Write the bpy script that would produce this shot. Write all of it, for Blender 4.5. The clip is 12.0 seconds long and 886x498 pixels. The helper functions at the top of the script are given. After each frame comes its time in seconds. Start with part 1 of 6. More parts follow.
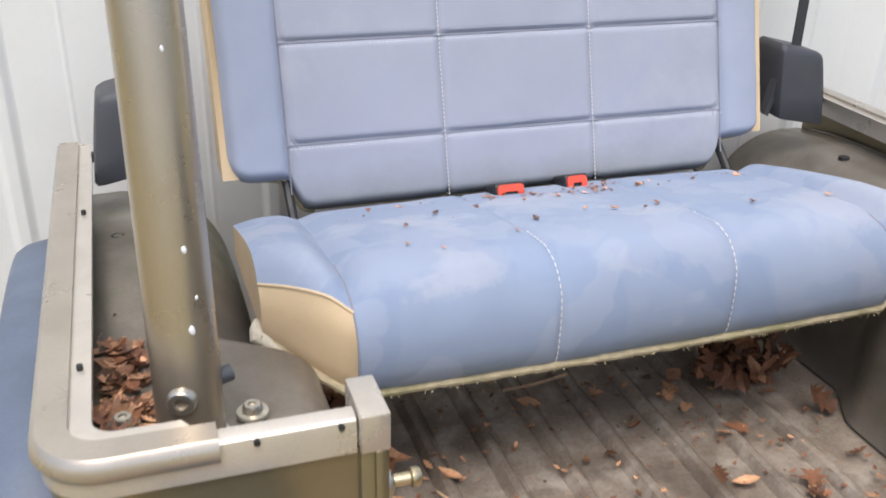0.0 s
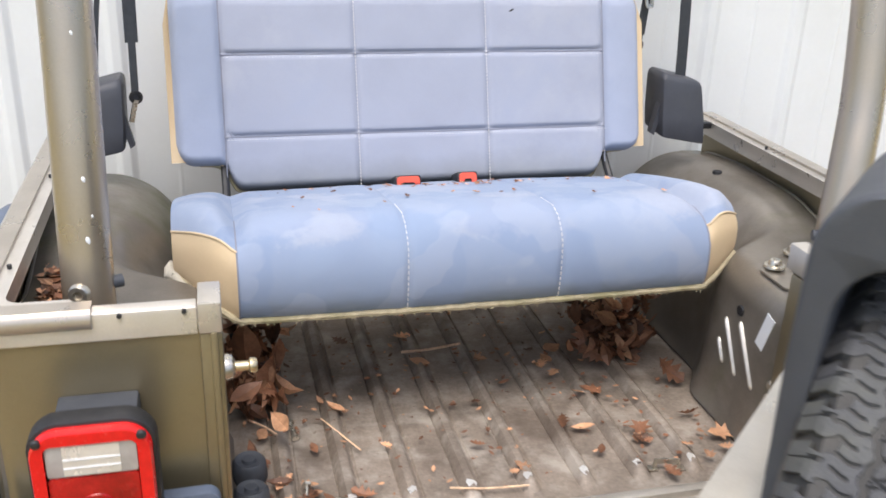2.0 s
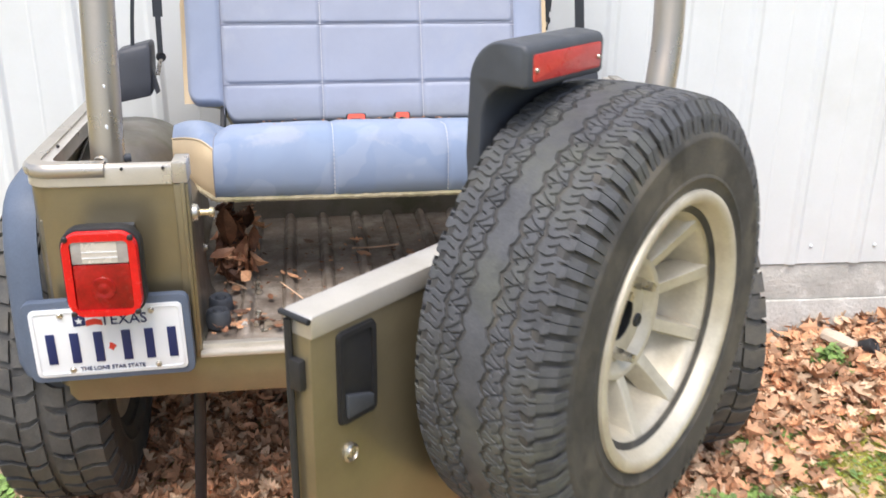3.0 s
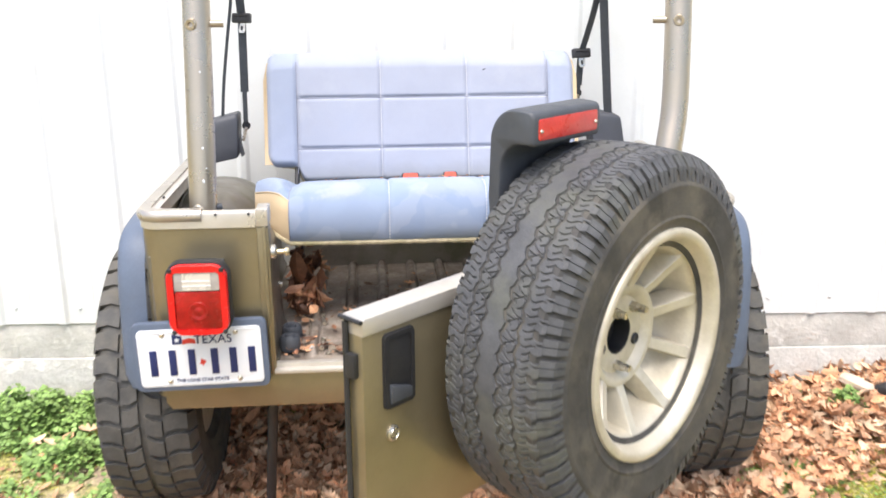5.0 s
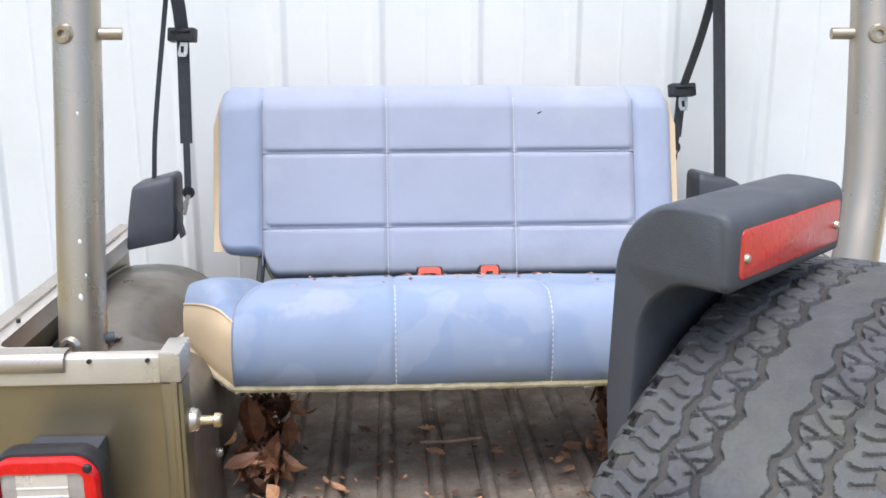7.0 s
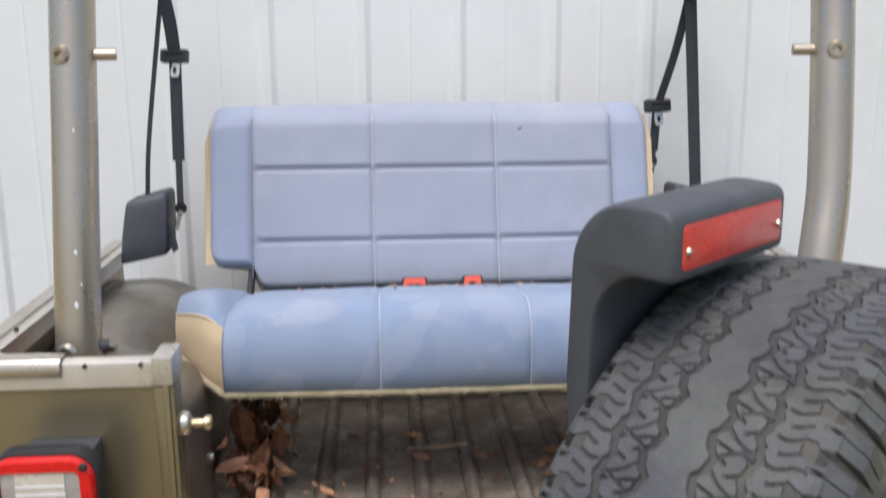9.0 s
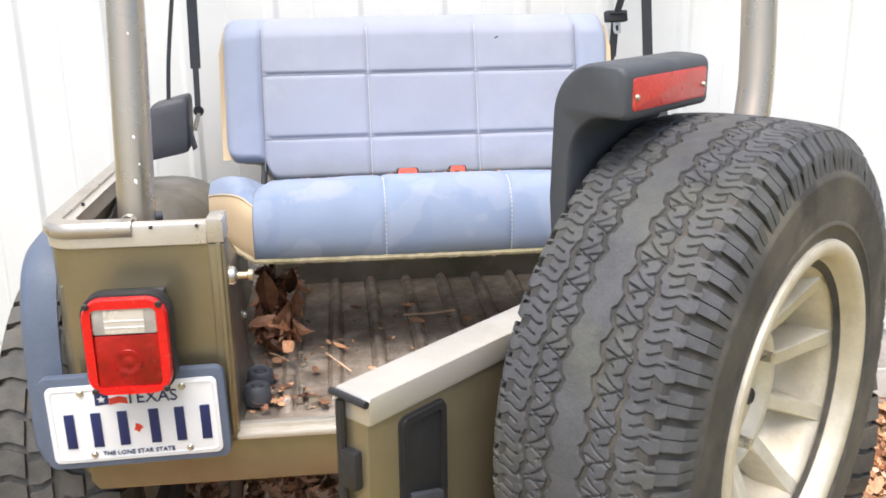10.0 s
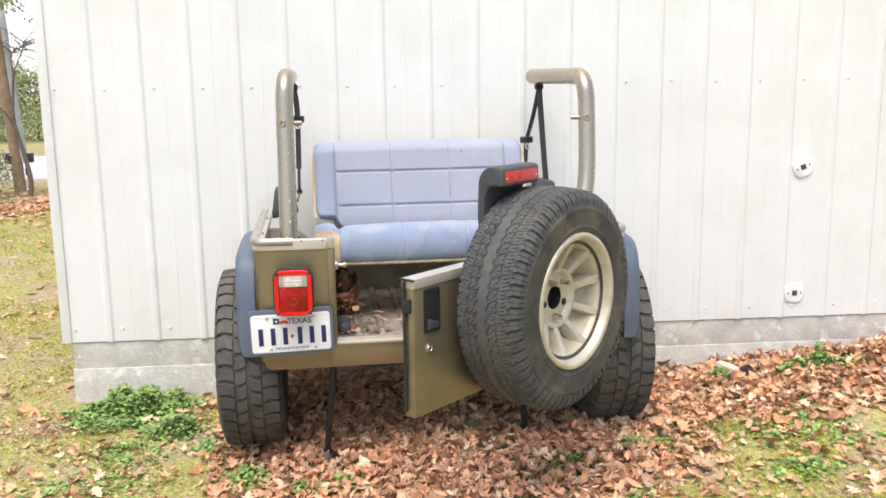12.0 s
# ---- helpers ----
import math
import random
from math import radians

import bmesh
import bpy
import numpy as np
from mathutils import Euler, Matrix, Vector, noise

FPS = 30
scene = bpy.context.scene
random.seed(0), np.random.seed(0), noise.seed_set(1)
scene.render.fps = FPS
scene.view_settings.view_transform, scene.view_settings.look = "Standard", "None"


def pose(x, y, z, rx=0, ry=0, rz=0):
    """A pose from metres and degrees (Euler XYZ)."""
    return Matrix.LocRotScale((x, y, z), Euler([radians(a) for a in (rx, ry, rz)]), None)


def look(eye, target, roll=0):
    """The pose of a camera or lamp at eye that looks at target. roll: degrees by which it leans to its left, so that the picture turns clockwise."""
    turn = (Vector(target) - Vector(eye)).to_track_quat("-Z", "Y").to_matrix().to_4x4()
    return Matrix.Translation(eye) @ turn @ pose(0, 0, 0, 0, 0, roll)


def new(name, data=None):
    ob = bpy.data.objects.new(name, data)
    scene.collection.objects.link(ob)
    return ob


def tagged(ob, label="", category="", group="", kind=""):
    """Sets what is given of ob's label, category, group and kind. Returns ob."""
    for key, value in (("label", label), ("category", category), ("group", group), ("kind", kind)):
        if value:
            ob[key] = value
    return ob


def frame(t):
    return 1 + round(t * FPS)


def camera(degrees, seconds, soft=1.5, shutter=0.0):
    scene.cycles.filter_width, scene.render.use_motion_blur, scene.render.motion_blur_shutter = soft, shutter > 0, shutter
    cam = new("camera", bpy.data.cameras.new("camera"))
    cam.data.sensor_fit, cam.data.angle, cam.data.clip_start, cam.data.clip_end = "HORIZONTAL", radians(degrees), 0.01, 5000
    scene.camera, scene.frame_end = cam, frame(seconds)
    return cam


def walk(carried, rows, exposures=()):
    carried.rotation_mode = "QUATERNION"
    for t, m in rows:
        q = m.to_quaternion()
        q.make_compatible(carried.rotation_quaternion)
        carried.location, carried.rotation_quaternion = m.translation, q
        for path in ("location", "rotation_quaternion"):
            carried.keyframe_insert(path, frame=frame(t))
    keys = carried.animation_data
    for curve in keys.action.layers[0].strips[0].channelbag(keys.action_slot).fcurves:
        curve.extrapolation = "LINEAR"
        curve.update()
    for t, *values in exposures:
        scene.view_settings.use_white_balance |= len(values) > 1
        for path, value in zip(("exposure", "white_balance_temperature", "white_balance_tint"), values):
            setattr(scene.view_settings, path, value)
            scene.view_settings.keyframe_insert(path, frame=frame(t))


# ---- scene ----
cam = camera(51.0, 12.0, soft=1.6, shutter=0.25)
walk(cam, [
    (0, look((-0.650, -0.714, 1.493), (-0.056, 0.982, 0.615), 1.62)),
    (0.5, look((-0.612, -0.574, 1.518), (0.031, 1.102, 0.637), 4.07)),
    (1, look((-0.603, -0.604, 1.530), (0.029, 1.071, 0.638), 4.97)),
    (1.5, look((-0.599, -0.762, 1.544), (0.037, 0.907, 0.643), 3.14)),
    (2, look((-0.448, -1.130, 1.498), (0.017, 0.658, 0.730), 2.14)),
    (2.5, look((-0.326, -1.453, 1.478), (0.017, 0.384, 0.765), 1.52)),
    (3, look((-0.216, -1.865, 1.460), (0.069, -0.015, 0.754), 0.64)),
    (3.2, look((-0.177, -2.010, 1.456), (0.074, -0.130, 0.821), -0.19)),
    (4.8, look((-0.216, -2.399, 1.516), (-0.073, -0.487, 0.946), -0.33)),
    (5, look((-0.195, -2.238, 1.506), (-0.047, -0.325, 0.942), -0.28)),
    (5.5, look((-0.213, -1.601, 1.411), (-0.005, 0.344, 0.996), 0.82)),
    (6, look((-0.248, -1.214, 1.334), (-0.019, 0.726, 0.907), 0.38)),
    (6.5, look((-0.195, -1.239, 1.378), (-0.039, 0.698, 0.905), 0.18)),
    (7, look((-0.160, -1.253, 1.410), (-0.043, 0.686, 0.935), 0.02)),
    (7.2, look((-0.150, -1.259, 1.419), (-0.032, 0.689, 0.980), -0.44)),
    (8.8, look((-0.134, -1.314, 1.415), (-0.052, 0.661, 1.106), -1.37)),
    (9, look((-0.141, -1.322, 1.405), (-0.013, 0.627, 0.974), -0.38)),
    (9.5, look((-0.159, -1.369, 1.365), (-0.055, 0.529, 0.745), -1.38)),
    (10, look((-0.235, -1.648, 1.376), (-0.028, 0.258, 0.808), -0.74)),
    (10.5, look((-0.266, -2.141, 1.385), (-0.110, -0.223, 0.843), -0.01)),
    (11, look((-0.410, -3.286, 1.567), (-0.209, -1.345, 1.127), -0.36)),
    (11.5, look((-0.510, -3.508, 1.551), (-0.261, -1.559, 1.180), -1.01)),
    (12, look((-0.508, -3.590, 1.574), (-0.246, -1.642, 1.206), -0.80)),
], exposures=[(0, 0.52, 6430, 10), (0.5, 0.48, 6180, 10), (1, 0.5, 6190, 10), (2, 0.69, 6350, 10), (3, 0.79, 6280, 10), (4.8, 1.15, 6430, 10), (5, 1.13, 6430, 10), (5.5, 1.02, 6120, 10), (6, 0.68, 5960, 10), (7, 0.74, 5960, 10), (9, 0.34, 6180, 10), (9.5, 0.44, 6420, 10), (10, 0.92, 6450, 10), (10.5, 1.17, 6560, 10), (11, 1.08, 6600, 10), (12, 0.72, 6610, 10)])

# ---------------------------------------------------------------- light
world = bpy.data.worlds.new("sky")
scene.world = world
world.use_nodes = True
wn = world.node_tree
sky = wn.nodes.new("ShaderNodeTexSky")
sky.sky_type = "NISHITA"
sky.sun_disc = False
sky.sun_elevation = radians(66)
sky.sun_rotation = radians(200)
sky.air_density, sky.dust_density, sky.ozone_density = 1.0, 4.0, 1.0
wn.links.new(sky.outputs[0], wn.nodes["Background"].inputs[0])
wn.nodes["Background"].inputs[1].default_value = 0.15
sun = new("sun", bpy.data.lights.new("sun", "SUN"))
sun.data.energy, sun.data.angle, sun.data.color = 1.5, radians(40), (1.0, 0.97, 0.92)
sun.matrix_world = look((-1.5, -3.8, 10), (0, 0, 0.6))

# ---------------------------------------------------------------- materials
def material(name, base, rough=0.6, metal=0.0, vary=0.12, scale=30.0, bump=0.15, grain=400.0, stain=None, stain_amount=0.5,
             stain_scale=4.0, coat=0.0, spec=0.5, sheen=0.0, bump_dist=0.002, perisland=0.0, stain2=None, stain2_scale=20.0, stain2_from=0.6, stain2_amount=0.6, tides=(), marks=()):
    """Principled material with a coarse and a fine variation, an optional stain and fine relief."""
    m = bpy.data.materials.new(name)
    m.use_nodes = True
    nt = m.node_tree
    b = nt.nodes["Principled BSDF"]
    tc = nt.nodes.new("ShaderNodeTexCoord")
    def noise_tex(s, detail=4.0, rgh=0.6):
        n = nt.nodes.new("ShaderNodeTexNoise")
        n.inputs["Scale"].default_value, n.inputs["Detail"].default_value, n.inputs["Roughness"].default_value = s, detail, rgh
        nt.links.new(tc.outputs["Object"], n.inputs["Vector"])
        return n.outputs["Fac"]
    def ramp(fac, lo, hi, c0, c1):
        r = nt.nodes.new("ShaderNodeValToRGB")
        r.color_ramp.elements[0].position, r.color_ramp.elements[1].position = lo, hi
        r.color_ramp.elements[0].color, r.color_ramp.elements[1].color = c0, c1
        nt.links.new(fac, r.inputs[0])
        return r.outputs[0]
    def mix(fac, a, c, kind="MIX"):
        x = nt.nodes.new("ShaderNodeMix")
        x.data_type, x.blend_type = "RGBA", kind
        for sock, v in ((x.inputs[0], fac), (x.inputs[6], a), (x.inputs[7], c)):
            if hasattr(v, "is_linked") or hasattr(v, "links"):
                nt.links.new(v, sock)
            else:
                sock.default_value = v
        return x.outputs[2]
    lo = tuple(max(0, c * (1 - vary)) for c in base) + (1,)
    hi = tuple(min(1, c * (1 + vary)) for c in base) + (1,)
    col = ramp(noise_tex(scale), 0.3, 0.7, lo, hi)
    fine = ramp(noise_tex(grain, 2.0), 0.25, 0.75, (1 - vary, 1 - vary, 1 - vary, 1), (1, 1, 1, 1))
    col = mix(1.0, col, fine, "MULTIPLY")
    if stain:
        s = ramp(noise_tex(stain_scale, 6.0, 0.65), 0.48, 0.66, (0, 0, 0, 1), (stain_amount, stain_amount, stain_amount, 1))
        col = mix(s, col, (*stain, 1))
    if stain2:
        s = ramp(noise_tex(stain2_scale, 5.0, 0.6), stain2_from, stain2_from + 0.13, (0, 0, 0, 1), (stain2_amount,) * 3 + (1,))
        col = mix(s, col, (*stain2, 1))
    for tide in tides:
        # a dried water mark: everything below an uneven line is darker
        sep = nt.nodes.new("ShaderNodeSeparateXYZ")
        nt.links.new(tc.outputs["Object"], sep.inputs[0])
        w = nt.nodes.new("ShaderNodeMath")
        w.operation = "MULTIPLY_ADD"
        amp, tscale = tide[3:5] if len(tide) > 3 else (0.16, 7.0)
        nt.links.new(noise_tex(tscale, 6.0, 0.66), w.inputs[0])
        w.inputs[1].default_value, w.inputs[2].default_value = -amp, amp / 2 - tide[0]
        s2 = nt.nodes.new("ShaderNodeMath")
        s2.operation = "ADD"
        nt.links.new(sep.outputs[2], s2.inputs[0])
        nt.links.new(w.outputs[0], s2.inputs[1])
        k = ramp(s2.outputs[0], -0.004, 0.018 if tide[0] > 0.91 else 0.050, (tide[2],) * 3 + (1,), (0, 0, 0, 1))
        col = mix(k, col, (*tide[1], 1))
    for mscale, start, soft, colour, amount in marks:
        # crisp-edged water marks
        s = ramp(noise_tex(mscale, 2.2, 0.45), start, start + soft, (0, 0, 0, 1), (amount,) * 3 + (1,))
        col = mix(s, col, (*colour, 1))
    if perisland:
        g = nt.nodes.new("ShaderNodeNewGeometry")
        v = ramp(g.outputs["Random Per Island"], 0, 1, (1 - perisland,) * 3 + (1,), (1 + perisland,) * 3 + (1,))
        col = mix(1.0, col, v, "MULTIPLY")
    nt.links.new(col, b.inputs["Base Color"])
    rr = ramp(noise_tex(scale * 1.7), 0.3, 0.7, (max(0, rough - 0.08),) * 3 + (1,), (min(1, rough + 0.08),) * 3 + (1,))
    nt.links.new(rr, b.inputs["Roughness"])
    b.inputs["Metallic"].default_value = metal
    b.inputs["Coat Weight"].default_value = coat
    b.inputs["Coat Roughness"].default_value = 0.2
    b.inputs["Specular IOR Level"].default_value = spec
    b.inputs["Sheen Weight"].default_value = sheen
    if bump:
        bp = nt.nodes.new("ShaderNodeBump")
        bp.inputs["Strength"].default_value, bp.inputs["Distance"].default_value = bump, bump_dist
        nt.links.new(noise_tex(grain, 3.0), bp.inputs["Height"])
        nt.links.new(bp.outputs[0], b.inputs["Normal"])
    return m

PAINT = material("khaki_paint", (0.30, 0.255, 0.165), 0.36, 0.7, 0.06, 6, 0.05, 300, stain=(0.12, 0.09, 0.05), stain_amount=0.25, coat=0.3)
PAINTBAR = material("bar_paint", (0.455, 0.390, 0.305), 0.30, 0.80, 0.05, 5, 0.04, 300, stain=(0.38, 0.33, 0.262), stain_amount=0.45, stain_scale=5, coat=0.25, stain2=(0.80, 0.78, 0.73), stain2_scale=38, stain2_from=0.83, stain2_amount=0.9)
PAINT_IN = material("khaki_paint_dirty", (0.225, 0.200, 0.168), 0.40, 0.50, 0.12, 9, 0.12, 200, stain=(0.105, 0.125, 0.032), stain_amount=0.6, stain_scale=2.7, coat=0.12, stain2=(0.33, 0.305, 0.27), stain2_scale=5, stain2_from=0.47, stain2_amount=0.5)
FLOORPAINT = material("floor_paint_worn", (0.315, 0.262, 0.215), 0.46, 0.15, 0.28, 14, 0.3, 160, stain=(0.52, 0.47, 0.41), stain_amount=0.65, stain_scale=13, spec=0.32, stain2=(0.085, 0.062, 0.048), stain2_scale=7, stain2_from=0.53, stain2_amount=0.7)
# rear caps and gate rail: sky sheen put into a paler base colour
CAPPAINT = material("worn_paint_sky_sheen", (0.62, 0.58, 0.52), 0.33, 0.55, 0.07, 8, 0.06, 300, stain=(0.45, 0.41, 0.345), stain_amount=0.45, stain_scale=9, coat=0.25)
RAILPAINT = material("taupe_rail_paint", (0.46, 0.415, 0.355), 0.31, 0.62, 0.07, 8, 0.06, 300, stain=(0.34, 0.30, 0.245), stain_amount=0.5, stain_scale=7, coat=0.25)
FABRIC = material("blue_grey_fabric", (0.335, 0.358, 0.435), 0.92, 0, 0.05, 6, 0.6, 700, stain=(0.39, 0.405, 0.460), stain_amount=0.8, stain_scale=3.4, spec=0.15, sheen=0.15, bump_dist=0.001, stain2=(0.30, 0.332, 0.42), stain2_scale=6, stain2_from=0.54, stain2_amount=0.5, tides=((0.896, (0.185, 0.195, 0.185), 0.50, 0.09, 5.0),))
WINGFABRIC = material("blue_fabric", (0.322, 0.360, 0.458), 0.92, 0, 0.05, 6, 0.6, 700, stain=(0.36, 0.39, 0.49), stain_amount=0.6, stain_scale=4, spec=0.15, sheen=0.15, bump_dist=0.001)
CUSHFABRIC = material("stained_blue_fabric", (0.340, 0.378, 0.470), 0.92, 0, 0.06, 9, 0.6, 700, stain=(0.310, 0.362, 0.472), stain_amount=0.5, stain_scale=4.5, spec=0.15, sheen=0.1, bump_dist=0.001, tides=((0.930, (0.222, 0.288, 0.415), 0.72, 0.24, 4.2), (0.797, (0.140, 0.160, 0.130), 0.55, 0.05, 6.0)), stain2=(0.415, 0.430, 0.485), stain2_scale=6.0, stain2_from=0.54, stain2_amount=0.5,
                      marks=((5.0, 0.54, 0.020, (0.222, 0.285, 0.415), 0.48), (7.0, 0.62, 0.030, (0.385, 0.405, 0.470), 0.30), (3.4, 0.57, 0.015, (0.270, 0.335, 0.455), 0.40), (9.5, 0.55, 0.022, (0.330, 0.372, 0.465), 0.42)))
VINYL = material("tan_vinyl", (0.62, 0.48, 0.30), 0.55, 0, 0.06, 10, 0.2, 500, spec=0.35)
PIPING = material("frayed_piping", (0.46, 0.395, 0.26), 0.9, 0, 0.2, 60, 0.6, 500, stain=(0.2, 0.2, 0.08), stain_amount=0.5, stain_scale=12)
RUST = material("rust", (0.12, 0.06, 0.04), 0.8, 0, 0.3, 60)
PALEWOOD = material("pale_split_wood", (0.62, 0.50, 0.39), 0.85, 0, 0.15, 25, 0.4, 120, stain=(0.44, 0.34, 0.26), stain_amount=0.5, stain_scale=20)
BARKPALE = material("pole_timber", (0.42, 0.30, 0.20), 0.9, 0, 0.2, 10, 0.4, 60, bump_dist=0.01)
SCUFF = material("bare_scuffed_metal", (0.74, 0.72, 0.69), 0.35, 0.6, 0.1, 60)
STITCH = material("pale_thread", (0.75, 0.73, 0.70), 0.8, 0, 0.05)
SEAM = material("dark_seam", (0.235, 0.245, 0.295), 0.9, 0, 0.05)
RUBBER = material("tyre_rubber", (0.062, 0.059, 0.055), 0.70, 0, 0.2, 14, 0.3, 250, stain=(0.165, 0.145, 0.112), stain_amount=0.65, stain_scale=6, spec=0.4, stain2=(0.020, 0.020, 0.020), stain2_scale=11, stain2_from=0.52, stain2_amount=0.7)
TREAD = material("tread_rubber", (0.084, 0.085, 0.090), 0.66, 0, 0.2, 25, 0.4, 300, stain=(0.125, 0.126, 0.086), stain_amount=0.45, stain_scale=7, spec=0.45, stain2=(0.040, 0.040, 0.042), stain2_scale=16, stain2_from=0.55, stain2_amount=0.6)
DUSTYTREAD = material("dusty_mud_tyre", (0.092, 0.089, 0.083), 0.72, 0, 0.25, 12, 0.4, 250, stain=(0.150, 0.130, 0.098), stain_amount=0.6, stain_scale=5, spec=0.4, stain2=(0.046, 0.046, 0.048), stain2_scale=13, stain2_from=0.55, stain2_amount=0.6)
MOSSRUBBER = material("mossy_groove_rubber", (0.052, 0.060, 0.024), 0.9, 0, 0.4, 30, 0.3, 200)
PLASTIC = material("dark_grey_plastic", (0.060, 0.066, 0.078), 0.55, 0, 0.12, 12, 0.25, 600, stain=(0.085, 0.090, 0.098), stain_amount=0.4, stain_scale=7)
GUARDGREY = material("grey_guard_plastic", (0.50, 0.53, 0.58), 0.6, 0, 0.12, 6, 0.1, 100, stain=(0.62, 0.62, 0.62), stain_amount=0.5, stain_scale=5)
BELTBOX = material("navy_grey_plastic", (0.062, 0.065, 0.077), 0.5, 0, 0.12, 12, 0.25, 600)
BLACK = material("black_plastic", (0.02, 0.02, 0.022), 0.5, 0, 0.1)
FLARE = material("faded_flare_plastic", (0.11, 0.14, 0.20), 0.55, 0, 0.12, 8, 0.1, 200)
RED = material("red_lens", (0.70, 0.010, 0.010), 0.22, 0, 0.1, 60, 0.1, 350, coat=0.25, spec=0.4)
REDDARK = material("red_lens_deep", (0.34, 0.004, 0.005), 0.24, 0, 0.35, 22, 0.15, 260, coat=0.3, spec=0.4, stain=(0.56, 0.012, 0.012), stain_amount=0.7, stain_scale=16)
CLEAR = material("clear_lens", (0.46, 0.44, 0.43), 0.15, 0.2, 0.10, 40, 0.1, 90, coat=0.5)
BUCKLE = material("orange_red_plastic", (0.75, 0.09, 0.05), 0.4, 0, 0.05)
WEB = material("belt_webbing", (0.055, 0.06, 0.068), 0.85, 0, 0.1, 60)
ZINC = material("zinc_steel", (0.62, 0.58, 0.50), 0.3, 0.9, 0.1, 40)
BRASS = material("yellow_zinc", (0.66, 0.56, 0.36), 0.3, 0.9, 0.1, 40)
ALLOY = material("weathered_alloy", (0.64, 0.59, 0.48), 0.45, 0.35, 0.08, 12, 0.15, 200, stain=(0.38, 0.33, 0.24), stain_amount=0.5, stain_scale=9)
WALLMETAL = material("white_wall_metal", (0.76, 0.78, 0.785), 0.42, 0, 0.02, 3, 0.03, 100, stain=(0.62, 0.63, 0.60), stain_amount=0.35, stain_scale=2, stain2=(0.55, 0.52, 0.46), stain2_scale=5, stain2_from=0.68, stain2_amount=0.25)
CONCRETE = material("grey_concrete", (0.60, 0.585, 0.54), 0.9, 0, 0.16, 10, 0.8, 70, stain=(0.42, 0.41, 0.375), stain_amount=0.65, bump_dist=0.006, stain2=(0.86, 0.85, 0.80), stain2_scale=11, stain2_from=0.57, stain2_amount=0.85)
PLATEWHITE = material("plate_white", (0.80, 0.82, 0.84), 0.35, 0, 0.02)
NAVY = material("navy_ink", (0.015, 0.025, 0.11), 0.4, 0, 0.02)
INKRED = material("red_ink", (0.65, 0.05, 0.03), 0.4, 0, 0.02)
LEAF = material("dry_leaf", (0.62, 0.340, 0.190), 0.72, 0, 0.25, 40, 0.2, 200, perisland=0.45)
LEAFPALE = material("pale_dry_leaf", (0.71, 0.495, 0.325), 0.72, 0, 0.25, 40, 0.2, 200, perisland=0.35)
LEAFDARK = material("damp_leaf", (0.25, 0.115, 0.062), 0.55, 0, 0.3, 40, 0.2, 200, perisland=0.55)
GREEN = material("clover_green", (0.235, 0.370, 0.098), 0.55, 0, 0.25, 30, 0.1, 200, perisland=0.40)
BANDGREEN = material("green_band", (0.030, 0.30, 0.11), 0.45, 0, 0.1, 30)
FLEECE = material("cream_fleece", (0.62, 0.575, 0.47), 0.95, 0, 0.15, 60, 0.9, 500, bump_dist=0.003)
GRASS = material("short_grass", (0.46, 0.46, 0.085), 0.7, 0, 0.3, 20, 0.1, 200, perisland=0.4)
BARK = material("bark", (0.20, 0.165, 0.135), 0.9, 0, 0.3, 8, 0.6, 40, bump_dist=0.02)
FOLIAGE = material("foliage", (0.31, 0.36, 0.16), 0.7, 0, 0.3, 3, 0.0, 20, perisland=0.4)
FOLIAGETAN = material("sparse_tan_foliage", (0.50, 0.44, 0.24), 0.7, 0, 0.3, 3, 0.0, 20, perisland=0.4)
ASPHALT = material("pale_road", (0.62, 0.54, 0.51), 0.9, 0, 0.08, 3, 0.2, 60)

def ground_material():
    m = bpy.data.materials.new("yard_ground")
    m.use_nodes = True
    nt = m.node_tree
    b = nt.nodes["Principled BSDF"]
    tc = nt.nodes.new("ShaderNodeTexCoord")
    def nz(s, d=5.0, r=0.6):
        n = nt.nodes.new("ShaderNodeTexNoise")
        n.inputs["Scale"].default_value, n.inputs["Detail"].default_value, n.inputs["Roughness"].default_value = s, d, r
        nt.links.new(tc.outputs["Object"], n.inputs["Vector"])
        return n.outputs["Fac"]
    def rp(fac, stops):
        r = nt.nodes.new("ShaderNodeValToRGB")
        e = r.color_ramp.elements
        while len(e) < len(stops):
            e.new(0.5)
        for k, (p, c) in enumerate(stops):
            e[k].position, e[k].color = p, (*c, 1)
        nt.links.new(fac, r.inputs[0])
        return r.outputs[0]
    base = rp(nz(2.2, 7.0, 0.68), [(0.33, (0.43, 0.325, 0.26)), (0.43, (0.46, 0.385, 0.255)), (0.52, (0.42, 0.40, 0.145)), (0.62, (0.40, 0.385, 0.14)), (0.72, (0.47, 0.405, 0.27))])
    fine = rp(nz(45, 6.0, 0.75), [(0.33, (0.35, 0.34, 0.33)), (0.66, (1.3, 1.25, 1.18))])
    x = nt.nodes.new("ShaderNodeMix")
    x.data_type, x.blend_type = "RGBA", "MULTIPLY"
    x.inputs[0].default_value = 1.0
    nt.links.new(base, x.inputs[6])
    nt.links.new(fine, x.inputs[7])
    nt.links.new(x.outputs[2], b.inputs["Base Color"])
    b.inputs["Roughness"].default_value = 0.95
    bp = nt.nodes.new("ShaderNodeBump")
    bp.inputs["Strength"].default_value, bp.inputs["Distance"].default_value = 0.8, 0.02
    nt.links.new(nz(30, 6.0, 0.7), bp.inputs["Height"])
    nt.links.new(bp.outputs[0], b.inputs["Normal"])
    return m
GROUND = ground_material()

